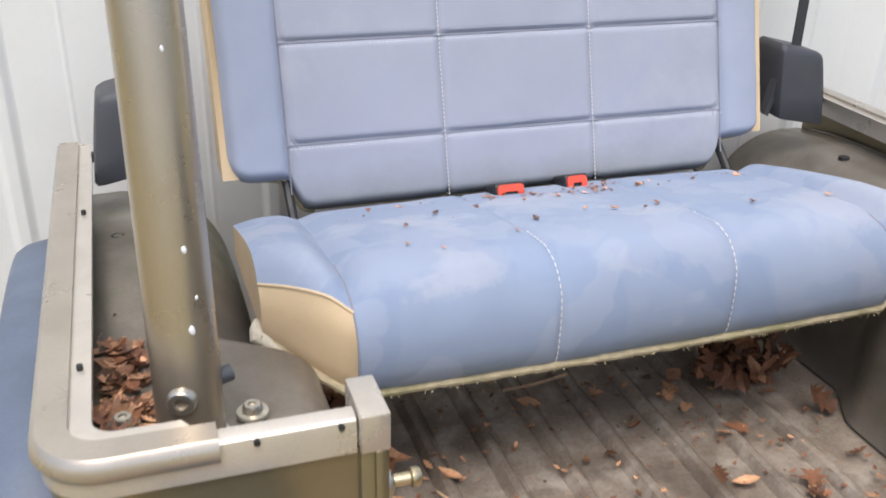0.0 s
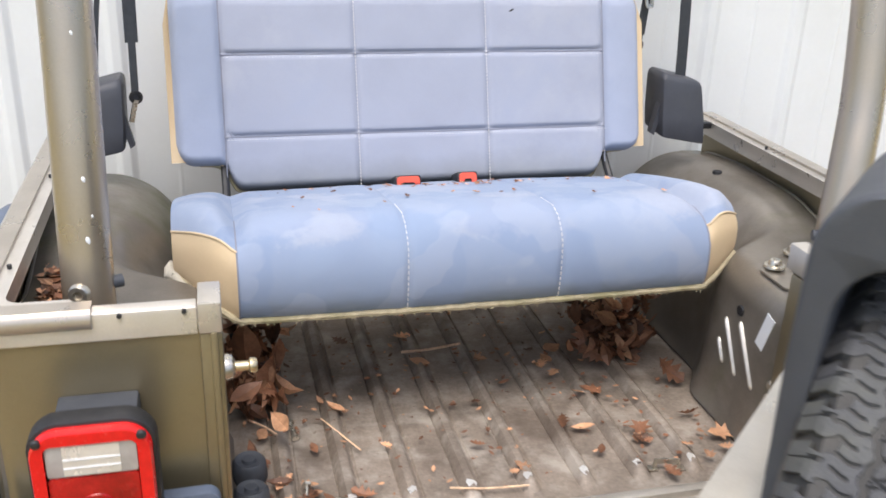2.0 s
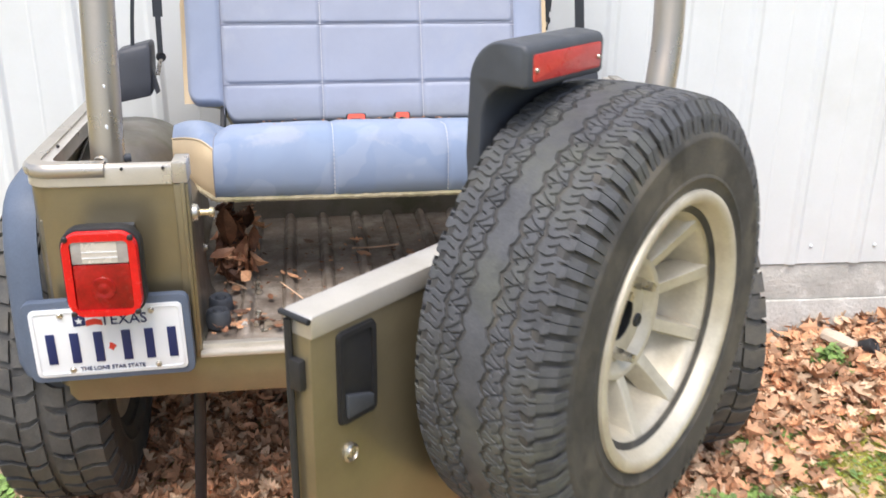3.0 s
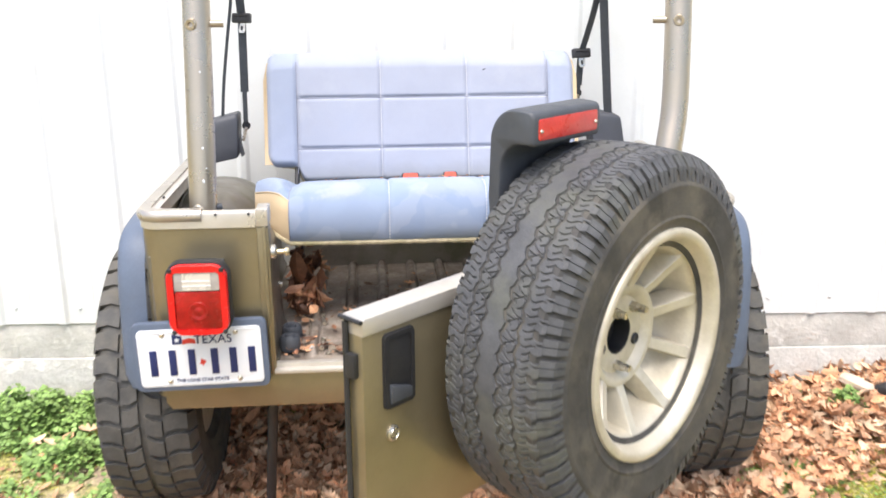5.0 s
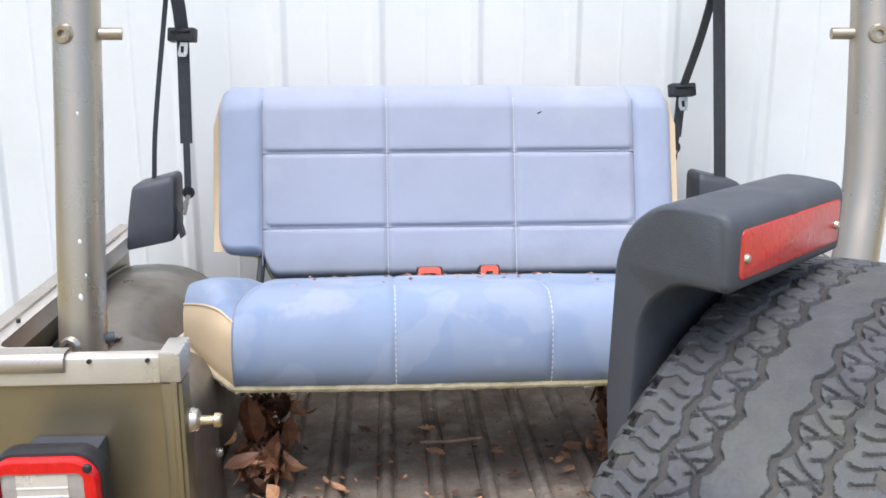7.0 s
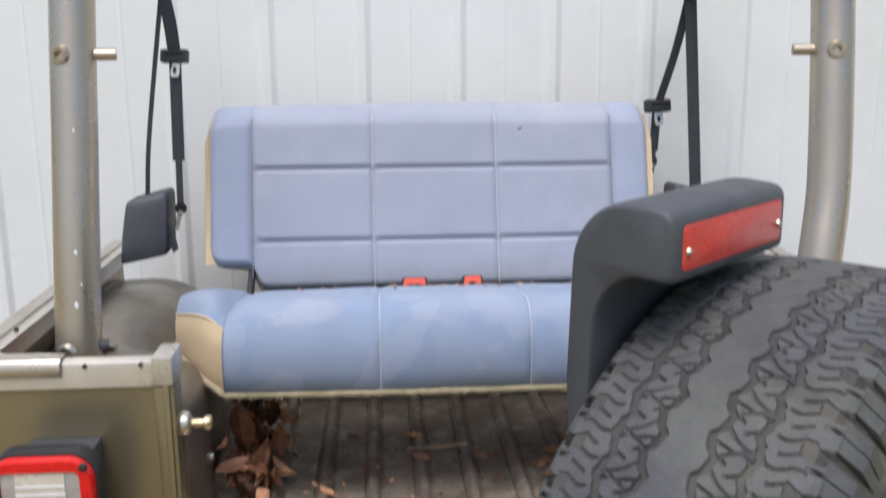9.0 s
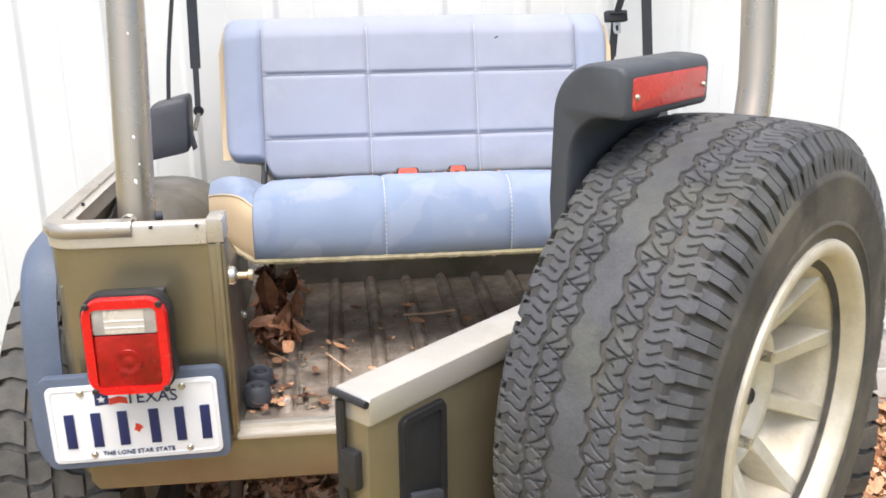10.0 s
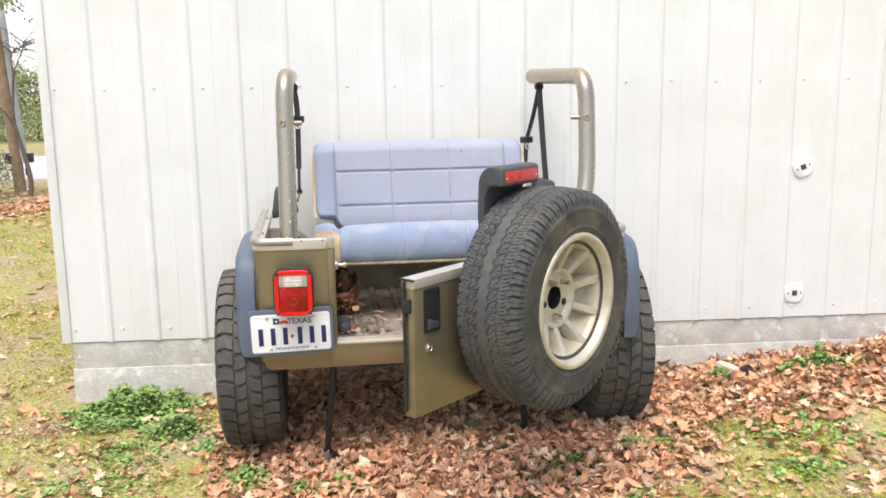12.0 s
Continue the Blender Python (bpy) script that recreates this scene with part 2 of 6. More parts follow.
# ---------------------------------------------------------------- mesh helpers
def finish(bm, name, mat, smooth=False):
    me = bpy.data.meshes.new(name)
    bmesh.ops.recalc_face_normals(bm, faces=bm.faces)
    bm.to_mesh(me)
    bm.free()
    for m in (mat if isinstance(mat, (list, tuple)) else [mat]):
        me.materials.append(m)
    if smooth:
        me.shade_smooth()
        me.set_sharp_from_angle(angle=radians(38))
    return me

def part(name, bm, mat, parent=None, label="", smooth=True):
    """Links a bmesh as one mesh object under a thing or under a part."""
    ob = new(name, finish(bm, name, mat, smooth))
    ob.parent = parent
    if label:
        ob["label"] = label
    return ob

def thing(name, label, category, at=None, group="", kind=""):
    ob = new(name)
    ob.empty_display_size = 0.05
    if at is not None:
        ob.matrix_basis = at
    return tagged(ob, label, category, group, kind)

def box(bm, x0, x1, y0, y1, z0, z1, bevel=0.0, seg=2, m=None):
    r = bmesh.ops.create_cube(bm, size=1)
    vs = r["verts"]
    bmesh.ops.transform(bm, matrix=Matrix.Translation(((x0 + x1) / 2, (y0 + y1) / 2, (z0 + z1) / 2)) @ Matrix.Diagonal((x1 - x0, y1 - y0, z1 - z0, 1)), verts=vs)
    if m is not None:
        bmesh.ops.transform(bm, matrix=m, verts=vs)
    if bevel:
        es = list({e for v in vs for e in v.link_edges})
        bmesh.ops.bevel(bm, geom=es, offset=bevel, segments=seg, affect="EDGES", profile=0.6)
    return bm

def prism(bm, pts, d, m=None, bevel=0.0, seg=2):
    """Outline pts in the local xz plane, thickened by d along +y."""
    vs = [bm.verts.new((x, 0, z)) for x, z in pts]
    f = bm.faces.new(vs)
    r = bmesh.ops.extrude_face_region(bm, geom=[f])
    nv = [g for g in r["geom"] if isinstance(g, bmesh.types.BMVert)]
    bmesh.ops.translate(bm, vec=(0, d, 0), verts=nv)
    allv = vs + nv
    if m is not None:
        bmesh.ops.transform(bm, matrix=m, verts=allv)
    if bevel:
        es = list({e for v in allv for e in v.link_edges})
        bmesh.ops.bevel(bm, geom=es, offset=bevel, segments=seg, affect="EDGES", profile=0.6)
    return bm

def round_rect(x0, x1, z0, z1, r, n=5):
    out = []
    for cx, cz, a in ((x1 - r, z1 - r, 0), (x0 + r, z1 - r, 90), (x0 + r, z0 + r, 180), (x1 - r, z0 + r, 270)):
        for k in range(n):
            t = radians(a + 90 * k / (n - 1))
            out.append((cx + r * math.cos(t), cz + r * math.sin(t)))
    return out

def smooth_path(pts, n=6):
    """Catmull-Rom through the points."""
    p = [Vector(q) for q in pts]
    p = [p[0] * 2 - p[1]] + p + [p[-1] * 2 - p[-2]]
    out = []
    for i in range(1, len(p) - 2):
        for k in range(n):
            t = k / n
            a, b, c, d = p[i - 1], p[i], p[i + 1], p[i + 2]
            out.append(0.5 * (2 * b + (c - a) * t + (2 * a - 5 * b + 4 * c - d) * t * t + (3 * b - a - 3 * c + d) * t ** 3))
    out.append(p[-2])
    return out

def tube(bm, pts, r, n=12, cap=True, flat=None):
    """A tube along a line of points; flat=(w, h, up) makes a strap."""
    pts = [Vector(p) for p in pts]
    rings = []
    up0 = None
    for i, p in enumerate(pts):
        d = (pts[min(i + 1, len(pts) - 1)] - pts[max(i - 1, 0)]).normalized()
        if up0 is None:
            up0 = d.orthogonal().normalized() if flat is None else Vector(flat[2])
        s = d.cross(up0).normalized()
        u = s.cross(d).normalized()
        if flat is None:
            up0 = u
        rr = r[i] if isinstance(r, (list, tuple)) else r
        ring = []
        if flat is None:
            for k in range(n):
                a = 2 * math.pi * k / n
                ring.append(bm.verts.new(p + s * (rr * math.cos(a)) + u * (rr * math.sin(a))))
        else:
            w, h = flat[0] / 2, flat[1] / 2
            for a, b in ((-w, -h), (w, -h), (w, h), (-w, h)):
                ring.append(bm.verts.new(p + s * a + u * b))
        rings.append(ring)
    for a, b in zip(rings, rings[1:]):
        m = len(a)
        for k in range(m):
            bm.faces.new((a[k], a[(k + 1) % m], b[(k + 1) % m], b[k]))
    if cap:
        bm.faces.new(rings[0][::-1])
        bm.faces.new(rings[-1])
    return bm

def cyl(bm, p, q, r, n=16, r2=None):
    return tube(bm, [p, q], [r, r if r2 is None else r2], n)

def lathe(bm, profile, n=48, m=None, close=False):
    """Profile of (radius, height) turned about the local z axis."""
    rings = []
    for k in range(n):
        a = 2 * math.pi * k / n
        rings.append([bm.verts.new((r * math.cos(a), r * math.sin(a), z)) for r, z in profile])
    for k in range(n):
        a, b = rings[k], rings[(k + 1) % n]
        for i in range(len(profile) - 1 + (1 if close else 0)):
            j = (i + 1) % len(profile)
            try:
                bm.faces.new((a[i], b[i], b[j], a[j]))
            except ValueError:
                pass
    if m is not None:
        bmesh.ops.transform(bm, matrix=m, verts=[v for ring in rings for v in ring])
    return bm

def loft(bm, rings, closed=True, caps=True):
    vs = [[bm.verts.new(p) for p in ring] for ring in rings]
    for a, b in zip(vs, vs[1:]):
        m = len(a)
        for k in range(m if closed else m - 1):
            bm.faces.new((a[k], a[(k + 1) % m], b[(k + 1) % m], b[k]))
    if caps and closed:
        bm.faces.new(vs[0][::-1])
        bm.faces.new(vs[-1])
    return vs

def axis_matrix(centre, axis):
    return Matrix.Translation(centre) @ Vector(axis).to_track_quat("Z", "Y").to_matrix().to_4x4()

# ---------------------------------------------------------------- ground
def ground_height(x, y):
    near = max(0.0, 1 - math.hypot(x, y) / 40)
    rise = 0.10 * min(max(x - 0.95, 0.0), 2.5) * min(1.0, max(0.0, (y + 1.6) / 2.0))
    return rise * near + (0.05 * noise.noise(Vector((x * 0.7, y * 0.7, 0))) + 0.02 * noise.noise(Vector((x * 2.3, y * 2.3, 3)))) * near - 0.015

def build_ground():
    bm = bmesh.new()
    def spread(a):
        return math.copysign(abs(a) ** 3 * 1200 + abs(a) * 6, a)
    n = 90
    g = [[bm.verts.new((spread(2 * i / n - 1) * 1.0, spread(2 * j / n - 1) * 1.0, 0)) for j in range(n + 1)] for i in range(n + 1)]
    for row in g:
        for v in row:
            v.co.z = ground_height(v.co.x, v.co.y)
    for i in range(n):
        for j in range(n):
            bm.faces.new((g[i][j], g[i + 1][j], g[i + 1][j + 1], g[i][j + 1]))
    ob = part("ground", bm, GROUND)
    return tagged(ob, "uneven yard ground of dirt, moss and thin grass", "ground", kind="structure")
build_ground()

# ---------------------------------------------------------------- building
WALL = Matrix.Translation((0, 0.958, 0)) @ Matrix.Rotation(radians(-2.82), 4, "Z")
XL, XR, ZB, ZT = -1.77, 6.5, 0.30, 3.6

def siding(x0, x1, pitch=0.2286, first=0.215):
    """Vertical ribbed sheet: the outline in plan, pulled up."""
    pts = [(x0, 0)]
    x = x0 + first
    while x < x1 - 0.06:
        for dx, dy in ((-0.024, 0), (-0.020, -0.0015), (-0.011, -0.0075), (-0.008, -0.0085), (0.008, -0.0085), (0.011, -0.0075), (0.020, -0.0015), (0.024, 0)):
            pts.append((x + dx, dy))
        pts += [(x + 0.1143 - 0.006, 0), (x + 0.1143, -0.0014), (x + 0.1143 + 0.006, 0)]
        x += pitch
    pts.append((x1, 0))
    return pts

def build_wall():
    wall = thing("wall_north", "white ribbed metal siding over a concrete block foundation", "wall", WALL, kind="structure")
    bm = bmesh.new()
    pts = siding(XL, XR)
    a = [bm.verts.new((x, y, ZB)) for x, y in pts]
    b = [bm.verts.new((x, y, ZT)) for x, y in pts]
    for k in range(len(pts) - 1):
        bm.faces.new((a[k], a[k + 1], b[k + 1], b[k]))
    back0 = [bm.verts.new((XR, 0.06, ZB)), bm.verts.new((XL, 0.06, ZB))]
    back1 = [bm.verts.new((XR, 0.06, ZT)), bm.verts.new((XL, 0.06, ZT))]
    bm.faces.new((back0[0], back0[1], back1[1], back1[0]))
    bm.faces.new(a + back0)
    bm.faces.new(b + back1)
    bm.faces.new((a[-1], back0[0], back1[0], b[-1]))
    bm.faces.new((a[0], b[0], back1[1], back0[1]))
    part("siding", bm, WALLMETAL, wall, "white ribbed sheet metal", smooth=False)
    bm = bmesh.new()
    box(bm, XL - 0.014, XL + 0.030, -0.012, 0.02, ZB, ZT, 0.003)
    part("corner_trim", bm, WALLMETAL, wall)
    bm = bmesh.new()
    box(bm, XL + 0.030, XR, 0.006, 0.25, 0.165, ZB - 0.004, 0.003)
    part("foundation_beam", bm, CONCRETE, wall, "grey concrete ledge")
    bm = bmesh.new()
    box(bm, XL + 0.022, XR, -0.004, 0.25, -0.3, 0.163, 0.004)
    part("foundation", bm, CONCRETE, wall, "stained grey concrete foundation")
    return wall
wall = build_wall()

def build_side_wall():
    w = thing("wall_west", "white metal side wall of the building", "wall", WALL, kind="structure")
    bm = bmesh.new()
    box(bm, XL - 0.025, XL + 0.05, 0.062, 9.0, ZB, ZT)
    part("siding", bm, WALLMETAL, w)
    bm = bmesh.new()
    box(bm, XL + 0.035, XL + 0.2, 0.26, 9.0, -0.3, ZB - 0.004)
    part("foundation", bm, CONCRETE, w)
build_side_wall()

def build_rest():
    """East and rear walls and the roof, out of view, which close the building."""
    for name, b in (("wall_east", (XR - 0.06, XR, 0.062, 9.0)), ("wall_south", (XL, XR, 9.002, 9.06))):
        bm = bmesh.new()
        box(bm, *b, -0.3, ZT)
        ob = part(name, bm, WALLMETAL)
        ob.matrix_basis = WALL
        tagged(ob, "white metal wall of the building", "wall", kind="structure")
    bm = bmesh.new()
    prism(bm, [(XL - 0.04, ZT + 0.002), (XR + 0.04, ZT + 0.002), ((XL + XR) / 2, ZT + 1.3)], 9.1, WALL @ Matrix.Translation((0, -0.03, 0)), 0.01)
    tagged(part("roof", bm, WALLMETAL), "pale metal gable roof over the building", "roof", kind="structure")
build_rest()
# ---------------------------------------------------------------- vehicle
XBL, XBR = -0.768, 0.730          # outer sides of the tub
OL, OR = -0.452, 0.428            # tailgate opening
ZC, ZS, ZU = 0.957, 0.548, 0.435  # cap top, floor, underside
YF = 0.86                         # where the tub is cut off, by the wall
car = thing("off_road_vehicle", "rear half of a khaki off-road vehicle against the wall", "vehicle", pose(0, 0, 0))

def corner_arc(cx, sgn, r, n=8):
    return [(cx + sgn * r * math.sin(math.pi / 2 * k / n), 0.055 - r * math.cos(math.pi / 2 * k / n)) for k in range(n + 1)]

def rear_panel(xo, xi, sgn):
    """Rear quarter: rear face, rounded corner and side, one bent sheet with thickness."""
    r, th = 0.055, 0.012
    cx = xo - sgn * r
    line = [(xi, 0.035), (xi, 0.0)] + corner_arc(cx, sgn, r) + [(xo, YF)]
    inner = [(xi + sgn * th, 0.035), (xi + sgn * th, th)] + corner_arc(cx, sgn, r - th) + [(xo - sgn * th, YF)]
    bm = bmesh.new()
    ring = line + inner[::-1]
    loft(bm, [[(x, y, z) for x, y in ring] for z in (ZU + 0.03, ZU + 0.1, 0.918)])
    return part("quarter_panel", bm, PAINT, car)
rear_panel(XBL, OL - 0.022, -1)
rear_panel(XBR, OR + 0.022, 1)

def rail_cap(xo, xi, sgn):
    """Folded strip along the top of the rear quarter and the side; its colour holds the pale sky sheen."""
    bm = bmesh.new()
    r = 0.055
    cx = xo - sgn * r
    xa, xb = cx - sgn * 0.085, cx - sgn * 0.070
    def ring(off, z):
        return [Vector((x, -off, z)) for x in (xi, xa, xb)] + [Vector((x, y, z)) for x, y in corner_arc(cx, sgn, r + off)] + [Vector((xo + sgn * off, YF, z))]
    inn = [(xi, 0.016), (xa, 0.016), (xb, 0.040)] + [(cx - sgn * 0.012 + sgn * 0.022 * math.sin(math.pi / 2 * k / 8), 0.062 - 0.022 * math.cos(math.pi / 2 * k / 8)) for k in range(9)] + [(xo - sgn * 0.044, YF)]
    rings = [ring(0.002, 0.914), ring(0.0045, 0.916), ring(0.0045, ZC - 0.010), ring(0.003, ZC - 0.004), ring(-0.003, ZC), [Vector((x, y, ZC)) for x, y in inn],
             [Vector((x + sgn * 0.003, y - 0.003, ZC - 0.005)) for x, y in inn], [Vector((x + sgn * 0.003, y - 0.003, ZC - 0.035)) for x, y in inn]]
    loft(bm, rings, closed=False, caps=False)
    cap = part("rail_cap", bm, CAPPAINT, car, "worn top rail, sky sheen painted in pale")
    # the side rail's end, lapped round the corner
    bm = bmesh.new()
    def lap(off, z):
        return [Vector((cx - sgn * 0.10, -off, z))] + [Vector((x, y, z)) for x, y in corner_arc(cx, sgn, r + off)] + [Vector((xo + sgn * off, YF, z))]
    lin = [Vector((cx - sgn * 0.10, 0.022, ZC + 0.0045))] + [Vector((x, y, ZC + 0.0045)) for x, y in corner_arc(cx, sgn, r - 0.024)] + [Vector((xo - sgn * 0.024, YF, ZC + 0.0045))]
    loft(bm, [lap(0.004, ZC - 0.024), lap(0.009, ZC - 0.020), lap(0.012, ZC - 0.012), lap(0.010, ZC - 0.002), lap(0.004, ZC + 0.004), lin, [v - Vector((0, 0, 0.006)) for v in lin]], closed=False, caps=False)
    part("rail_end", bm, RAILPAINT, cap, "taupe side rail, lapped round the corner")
    for x in ((xi + sgn * 0.015, xi + sgn * 0.095)):
        bm = bmesh.new()
        cyl(bm, (x, -0.008, 0.950), (x, 0.0, 0.950), 0.0032, 10)
        part("rivet", bm, BLACK, cap)
    for y in (0.155, 0.56):
        bm = bmesh.new()
        cyl(bm, (xo - sgn * 0.034, y, ZC - 0.002), (xo - sgn * 0.034, y, ZC + 0.0060), 0.0034, 10)
        part("rivet", bm, BLACK, cap)
    return cap
rail_cap(XBL, OL - 0.032, -1)
rail_cap(XBR, OR + 0.032, 1)
for xa, xb, sg in ((OL - 0.030, OL, -1), (OR, OR + 0.030, 1)):
    bm = bmesh.new()
    box(bm, xa, xb, -0.010, 0.040, ZS - 0.02, 0.917, 0.004)
    box(bm, xa + 0.010 - sg * 0.004, xb - 0.010 - sg * 0.004, -0.016, -0.008, ZS - 0.01, 0.921, 0.003)
    p = part("opening_post", bm, PAINT, car)
    bm = bmesh.new()
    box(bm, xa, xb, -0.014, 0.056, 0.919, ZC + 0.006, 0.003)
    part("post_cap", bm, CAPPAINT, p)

def floor_pan():
    bm = bmesh.new()
    x0, x1 = OL - 0.085, OR + 0.092     # runs on under the wheel housings
    pts = [(x0, 0.0)]
    x = -0.367
    while x < 0.40:
        pts += [(x - 0.019, 0), (x - 0.016, -0.003), (x - 0.012, 0.006), (x - 0.006, 0.0135), (x + 0.004, 0.0145), (x + 0.010, 0.011), (x + 0.015, -0.001), (x + 0.019, -0.003), (x + 0.022, 0)]
        x += 0.0985
    pts.append((x1, 0.0))
    rings = []
    for y, k in ((0.012, 0), (0.045, 0), (0.052, 0.5), (0.066, 0.95), (0.08, 1), (0.3, 1), (0.55, 1), (YF, 1)):
        rings.append([(px, y, ZS + h * k + 0.0015 * noise.noise(Vector((px * 9, y * 9, 0)))) for px, h in pts] + [(x1, y, ZS - 0.02), (x0, y, ZS - 0.02)])
    loft(bm, rings)
    pan = part("floor_pan", bm, FLOORPAINT, car, "dirty ribbed metal floor strewn with leaf bits")
    rw = random.Random(5)
    for k in range(8):
        x = -0.367 + 0.0985 * k
        bm = bmesh.new()
        n = 9
        vs = []
        for j in range(n):
            a = 6.283 * j / n
            rr = rw.uniform(0.7, 1.15)
            px, py = x - 0.001 + 0.0085 * rr * math.cos(a), 0.072 + 0.011 * rr * math.sin(a)
            t = min(1.0, max(0.0, (py - 0.050) / 0.022))
            vs.append(bm.verts.new((px, py, ZS + 0.0145 * t ** 0.6 - 0.9 * abs(px - x) ** 1.6 + 0.0012)))
        bm.faces.new(vs)
        part("scuff", bm, SCUFF, pan, "bright bare metal scuff")
    return pan
floor_pan()
bm = bmesh.new()
prism(bm, [(XBL + 0.03, ZU + 0.02), (XBL + 0.045, ZU), (XBR - 0.045, ZU), (XBR - 0.03, ZU + 0.02), (XBR - 0.03, ZS - 0.014), (XBL + 0.03, ZS - 0.014)], 0.07, Matrix.Translation((0, -0.008, 0)), 0.006)
sill = part("rear_sill", bm, PAINT, car)
bm = bmesh.new()
box(bm, OL - 0.004, OR + 0.004, -0.026, 0.0, ZS - 0.016, ZS - 0.006, 0.003)
box(bm, OL - 0.004, OR + 0.004, -0.006, 0.014, ZS - 0.012, ZS + 0.006, 0.004)
part("sill_lip", bm, CAPPAINT, sill, "pale scuffed lip of the load floor")
bm = bmesh.new()
lathe(bm, [(0.0, 0.034), (0.012, 0.033), (0.016, 0.028), (0.028, 0.024), (0.034, 0.014), (0.034, 0.006), (0.028, -0.002), (0.022, -0.012), (0.0, -0.012)], 20, axis_matrix((0.016, -0.018, 0.507), (0, -1, 0)))
part("bump_stop", bm, PLASTIC, sill, "dark grey round rubber stop")

def wheelhouse(xo, xi, sgn):
    """Inner wheel box: a flat shelf at the rear, then a low wide arch over the wheel with a sunk pressing in its round flank."""
    bm = bmesh.new()
    rings = []
    y1 = 0.30 if sgn < 0 else 0.285
    ys = [0.012, 0.020, 0.032, 0.12, 0.22] + [y1 - 0.02 + 0.02 * k for k in range(14)] + [0.58, 0.62, 0.66, 0.70, 0.74, 0.78, 0.82, YF]
    def ease(a, b, v):
        t = min(1.0, max(0.0, (v - a) / (b - a)))
        return t * t * (3 - 2 * t)
    for y in ys:
        drop = -0.012 if y < 0.015 else (-0.002 if y < 0.025 else 0.0)
        up = ease(y1 - 0.01, y1 + 0.20, y)             # rise from the shelf to the arch
        flank = ease(y1 - 0.02, y1 + 0.09, y)          # the inner side draws back from the floor
        fall = 0.024 * max(0.0, (y - 0.62) / 0.24) ** 2
        zt = 0.855 + drop + 0.034 * up - fall
        xf = xi + sgn * 0.050 * flank                  # foot of the inner side
        rx, rz = 0.045 + 0.115 * flank, 0.060 + 0.115 * flank
        ring = [(xo - sgn * 0.016, y, ZS - 0.02), (xo - sgn * 0.016, y, zt - 0.004), (xo - sgn * 0.022, y, zt), (xo - sgn * 0.06, y, zt + 0.001)]
        xt = xf + sgn * rx
        ring.append(((xo - sgn * 0.06 + xt) / 2, y, zt + 0.002))
        for k in range(15):
            a = math.pi / 2 * k / 14
            # shallow upright pressing, in the flank's middle
            g = math.exp(-((y - (y1 + 0.16)) / 0.055) ** 2) * math.exp(-((k - 7.5) / 3.6) ** 2) * 0.020 * flank
            # raised bead beside it
            g -= math.exp(-((y - (y1 + 0.16)) / 0.10) ** 2) * math.exp(-((k - 2.4) / 1.3) ** 2) * 0.006 * flank
            px, pz = xf + sgn * rx * (1 - math.sin(a)), zt - rz * (1 - math.cos(a))
            ring.append((px + sgn * g * math.sin(a), y, pz - g * math.cos(a)))
        ring += [(xf - sgn * 0.002, y, ZS + 0.12), (xf - sgn * 0.006, y, ZS + 0.06), (xf - sgn * 0.010, y, ZS + 0.022), (xf - sgn * 0.018, y, ZS + 0.008), (xf, y, ZS - 0.02)]
        rings.append(ring)
    loft(bm, rings)
    wh = part("wheelhouse", bm, PAINT_IN, car, "dusty, mossy inner wheel housing")
    # drain hole with a dark rim, and the folded seam along the side sheet
    bm = bmesh.new()
    lathe(bm, [(0.0, 0.0012), (0.006, 0.0012), (0.0085, 0.0030), (0.0125, 0.0024), (0.0135, -0.004), (0.0, -0.004)], 18, Matrix.Translation((sgn * 0.662 - 0.034, 0.625, 0.8885)) @ Matrix.Scale(0.8, 4))
    part("drain_hole", bm, BLACK, wh)
    bm = bmesh.new()
    tube(bm, [(xo - sgn * 0.020, 0.06 + 0.04 * k, 0.857 + 0.034 * ease(y1 - 0.01, y1 + 0.20, 0.06 + 0.04 * k) - 0.024 * max(0.0, (0.04 * k - 0.56) / 0.24) ** 2 + 0.002 * noise.noise(Vector((k * 0.7, 1, sgn))) - 0.0025) for k in range(20)], 0.0035, 7)
    part("seam_bead", bm, PAINT_IN, wh)
    return wh
wh_w = wheelhouse(XBL, OL - 0.012, -1)
wh_e = wheelhouse(XBR, OR + 0.020, 1)

def pressed_rib(p, q, w, h, parent, mat=PAINT_IN, normal=(-1, 0, 0), name="pressed_rib", label=""):
    """Rounded raised bar from p to q on a face with that normal."""
    p, q, nn = Vector(p), Vector(q), Vector(normal)
    d = (q - p).normalized()
    s = d.cross(nn).normalized()
    bm = bmesh.new()
    rings = []
    ln = (q - p).length
    for t, k in ((0, 0.15), (0.25 * w / ln, 0.7), (0.7 * w / ln, 1), (1 - 0.7 * w / ln, 1), (1 - 0.25 * w / ln, 0.7), (1, 0.15)):
        c = p + d * (ln * t)
        rings.append([c + s * (w / 2 * a * (0.35 + 0.65 * k)) + nn * (h * b * k - (0.003 if b == 0 else 0)) for a, b in ((-1, 0), (-0.7, 0.6), (-0.3, 1), (0.3, 1), (0.7, 0.6), (1, 0))])
    loft(bm, rings)
    return part(name, bm, mat, parent, label)
XE = OR + 0.021
for a, b in (((XE, 0.239, 0.700), (XE, 0.210, 0.655)), ((XE, 0.226, 0.747), (XE, 0.165, 0.652)), ((XE, 0.180, 0.760), (XE, 0.110, 0.655))):
    pressed_rib(a, b, 0.013, 0.007, wh_e, CAPPAINT)
pressed_rib((XE + 0.004, 0.255, 0.603), (XE + 0.004, 0.055, 0.572), 0.020, 0.008, wh_e, PAINT_IN)
bm = bmesh.new()
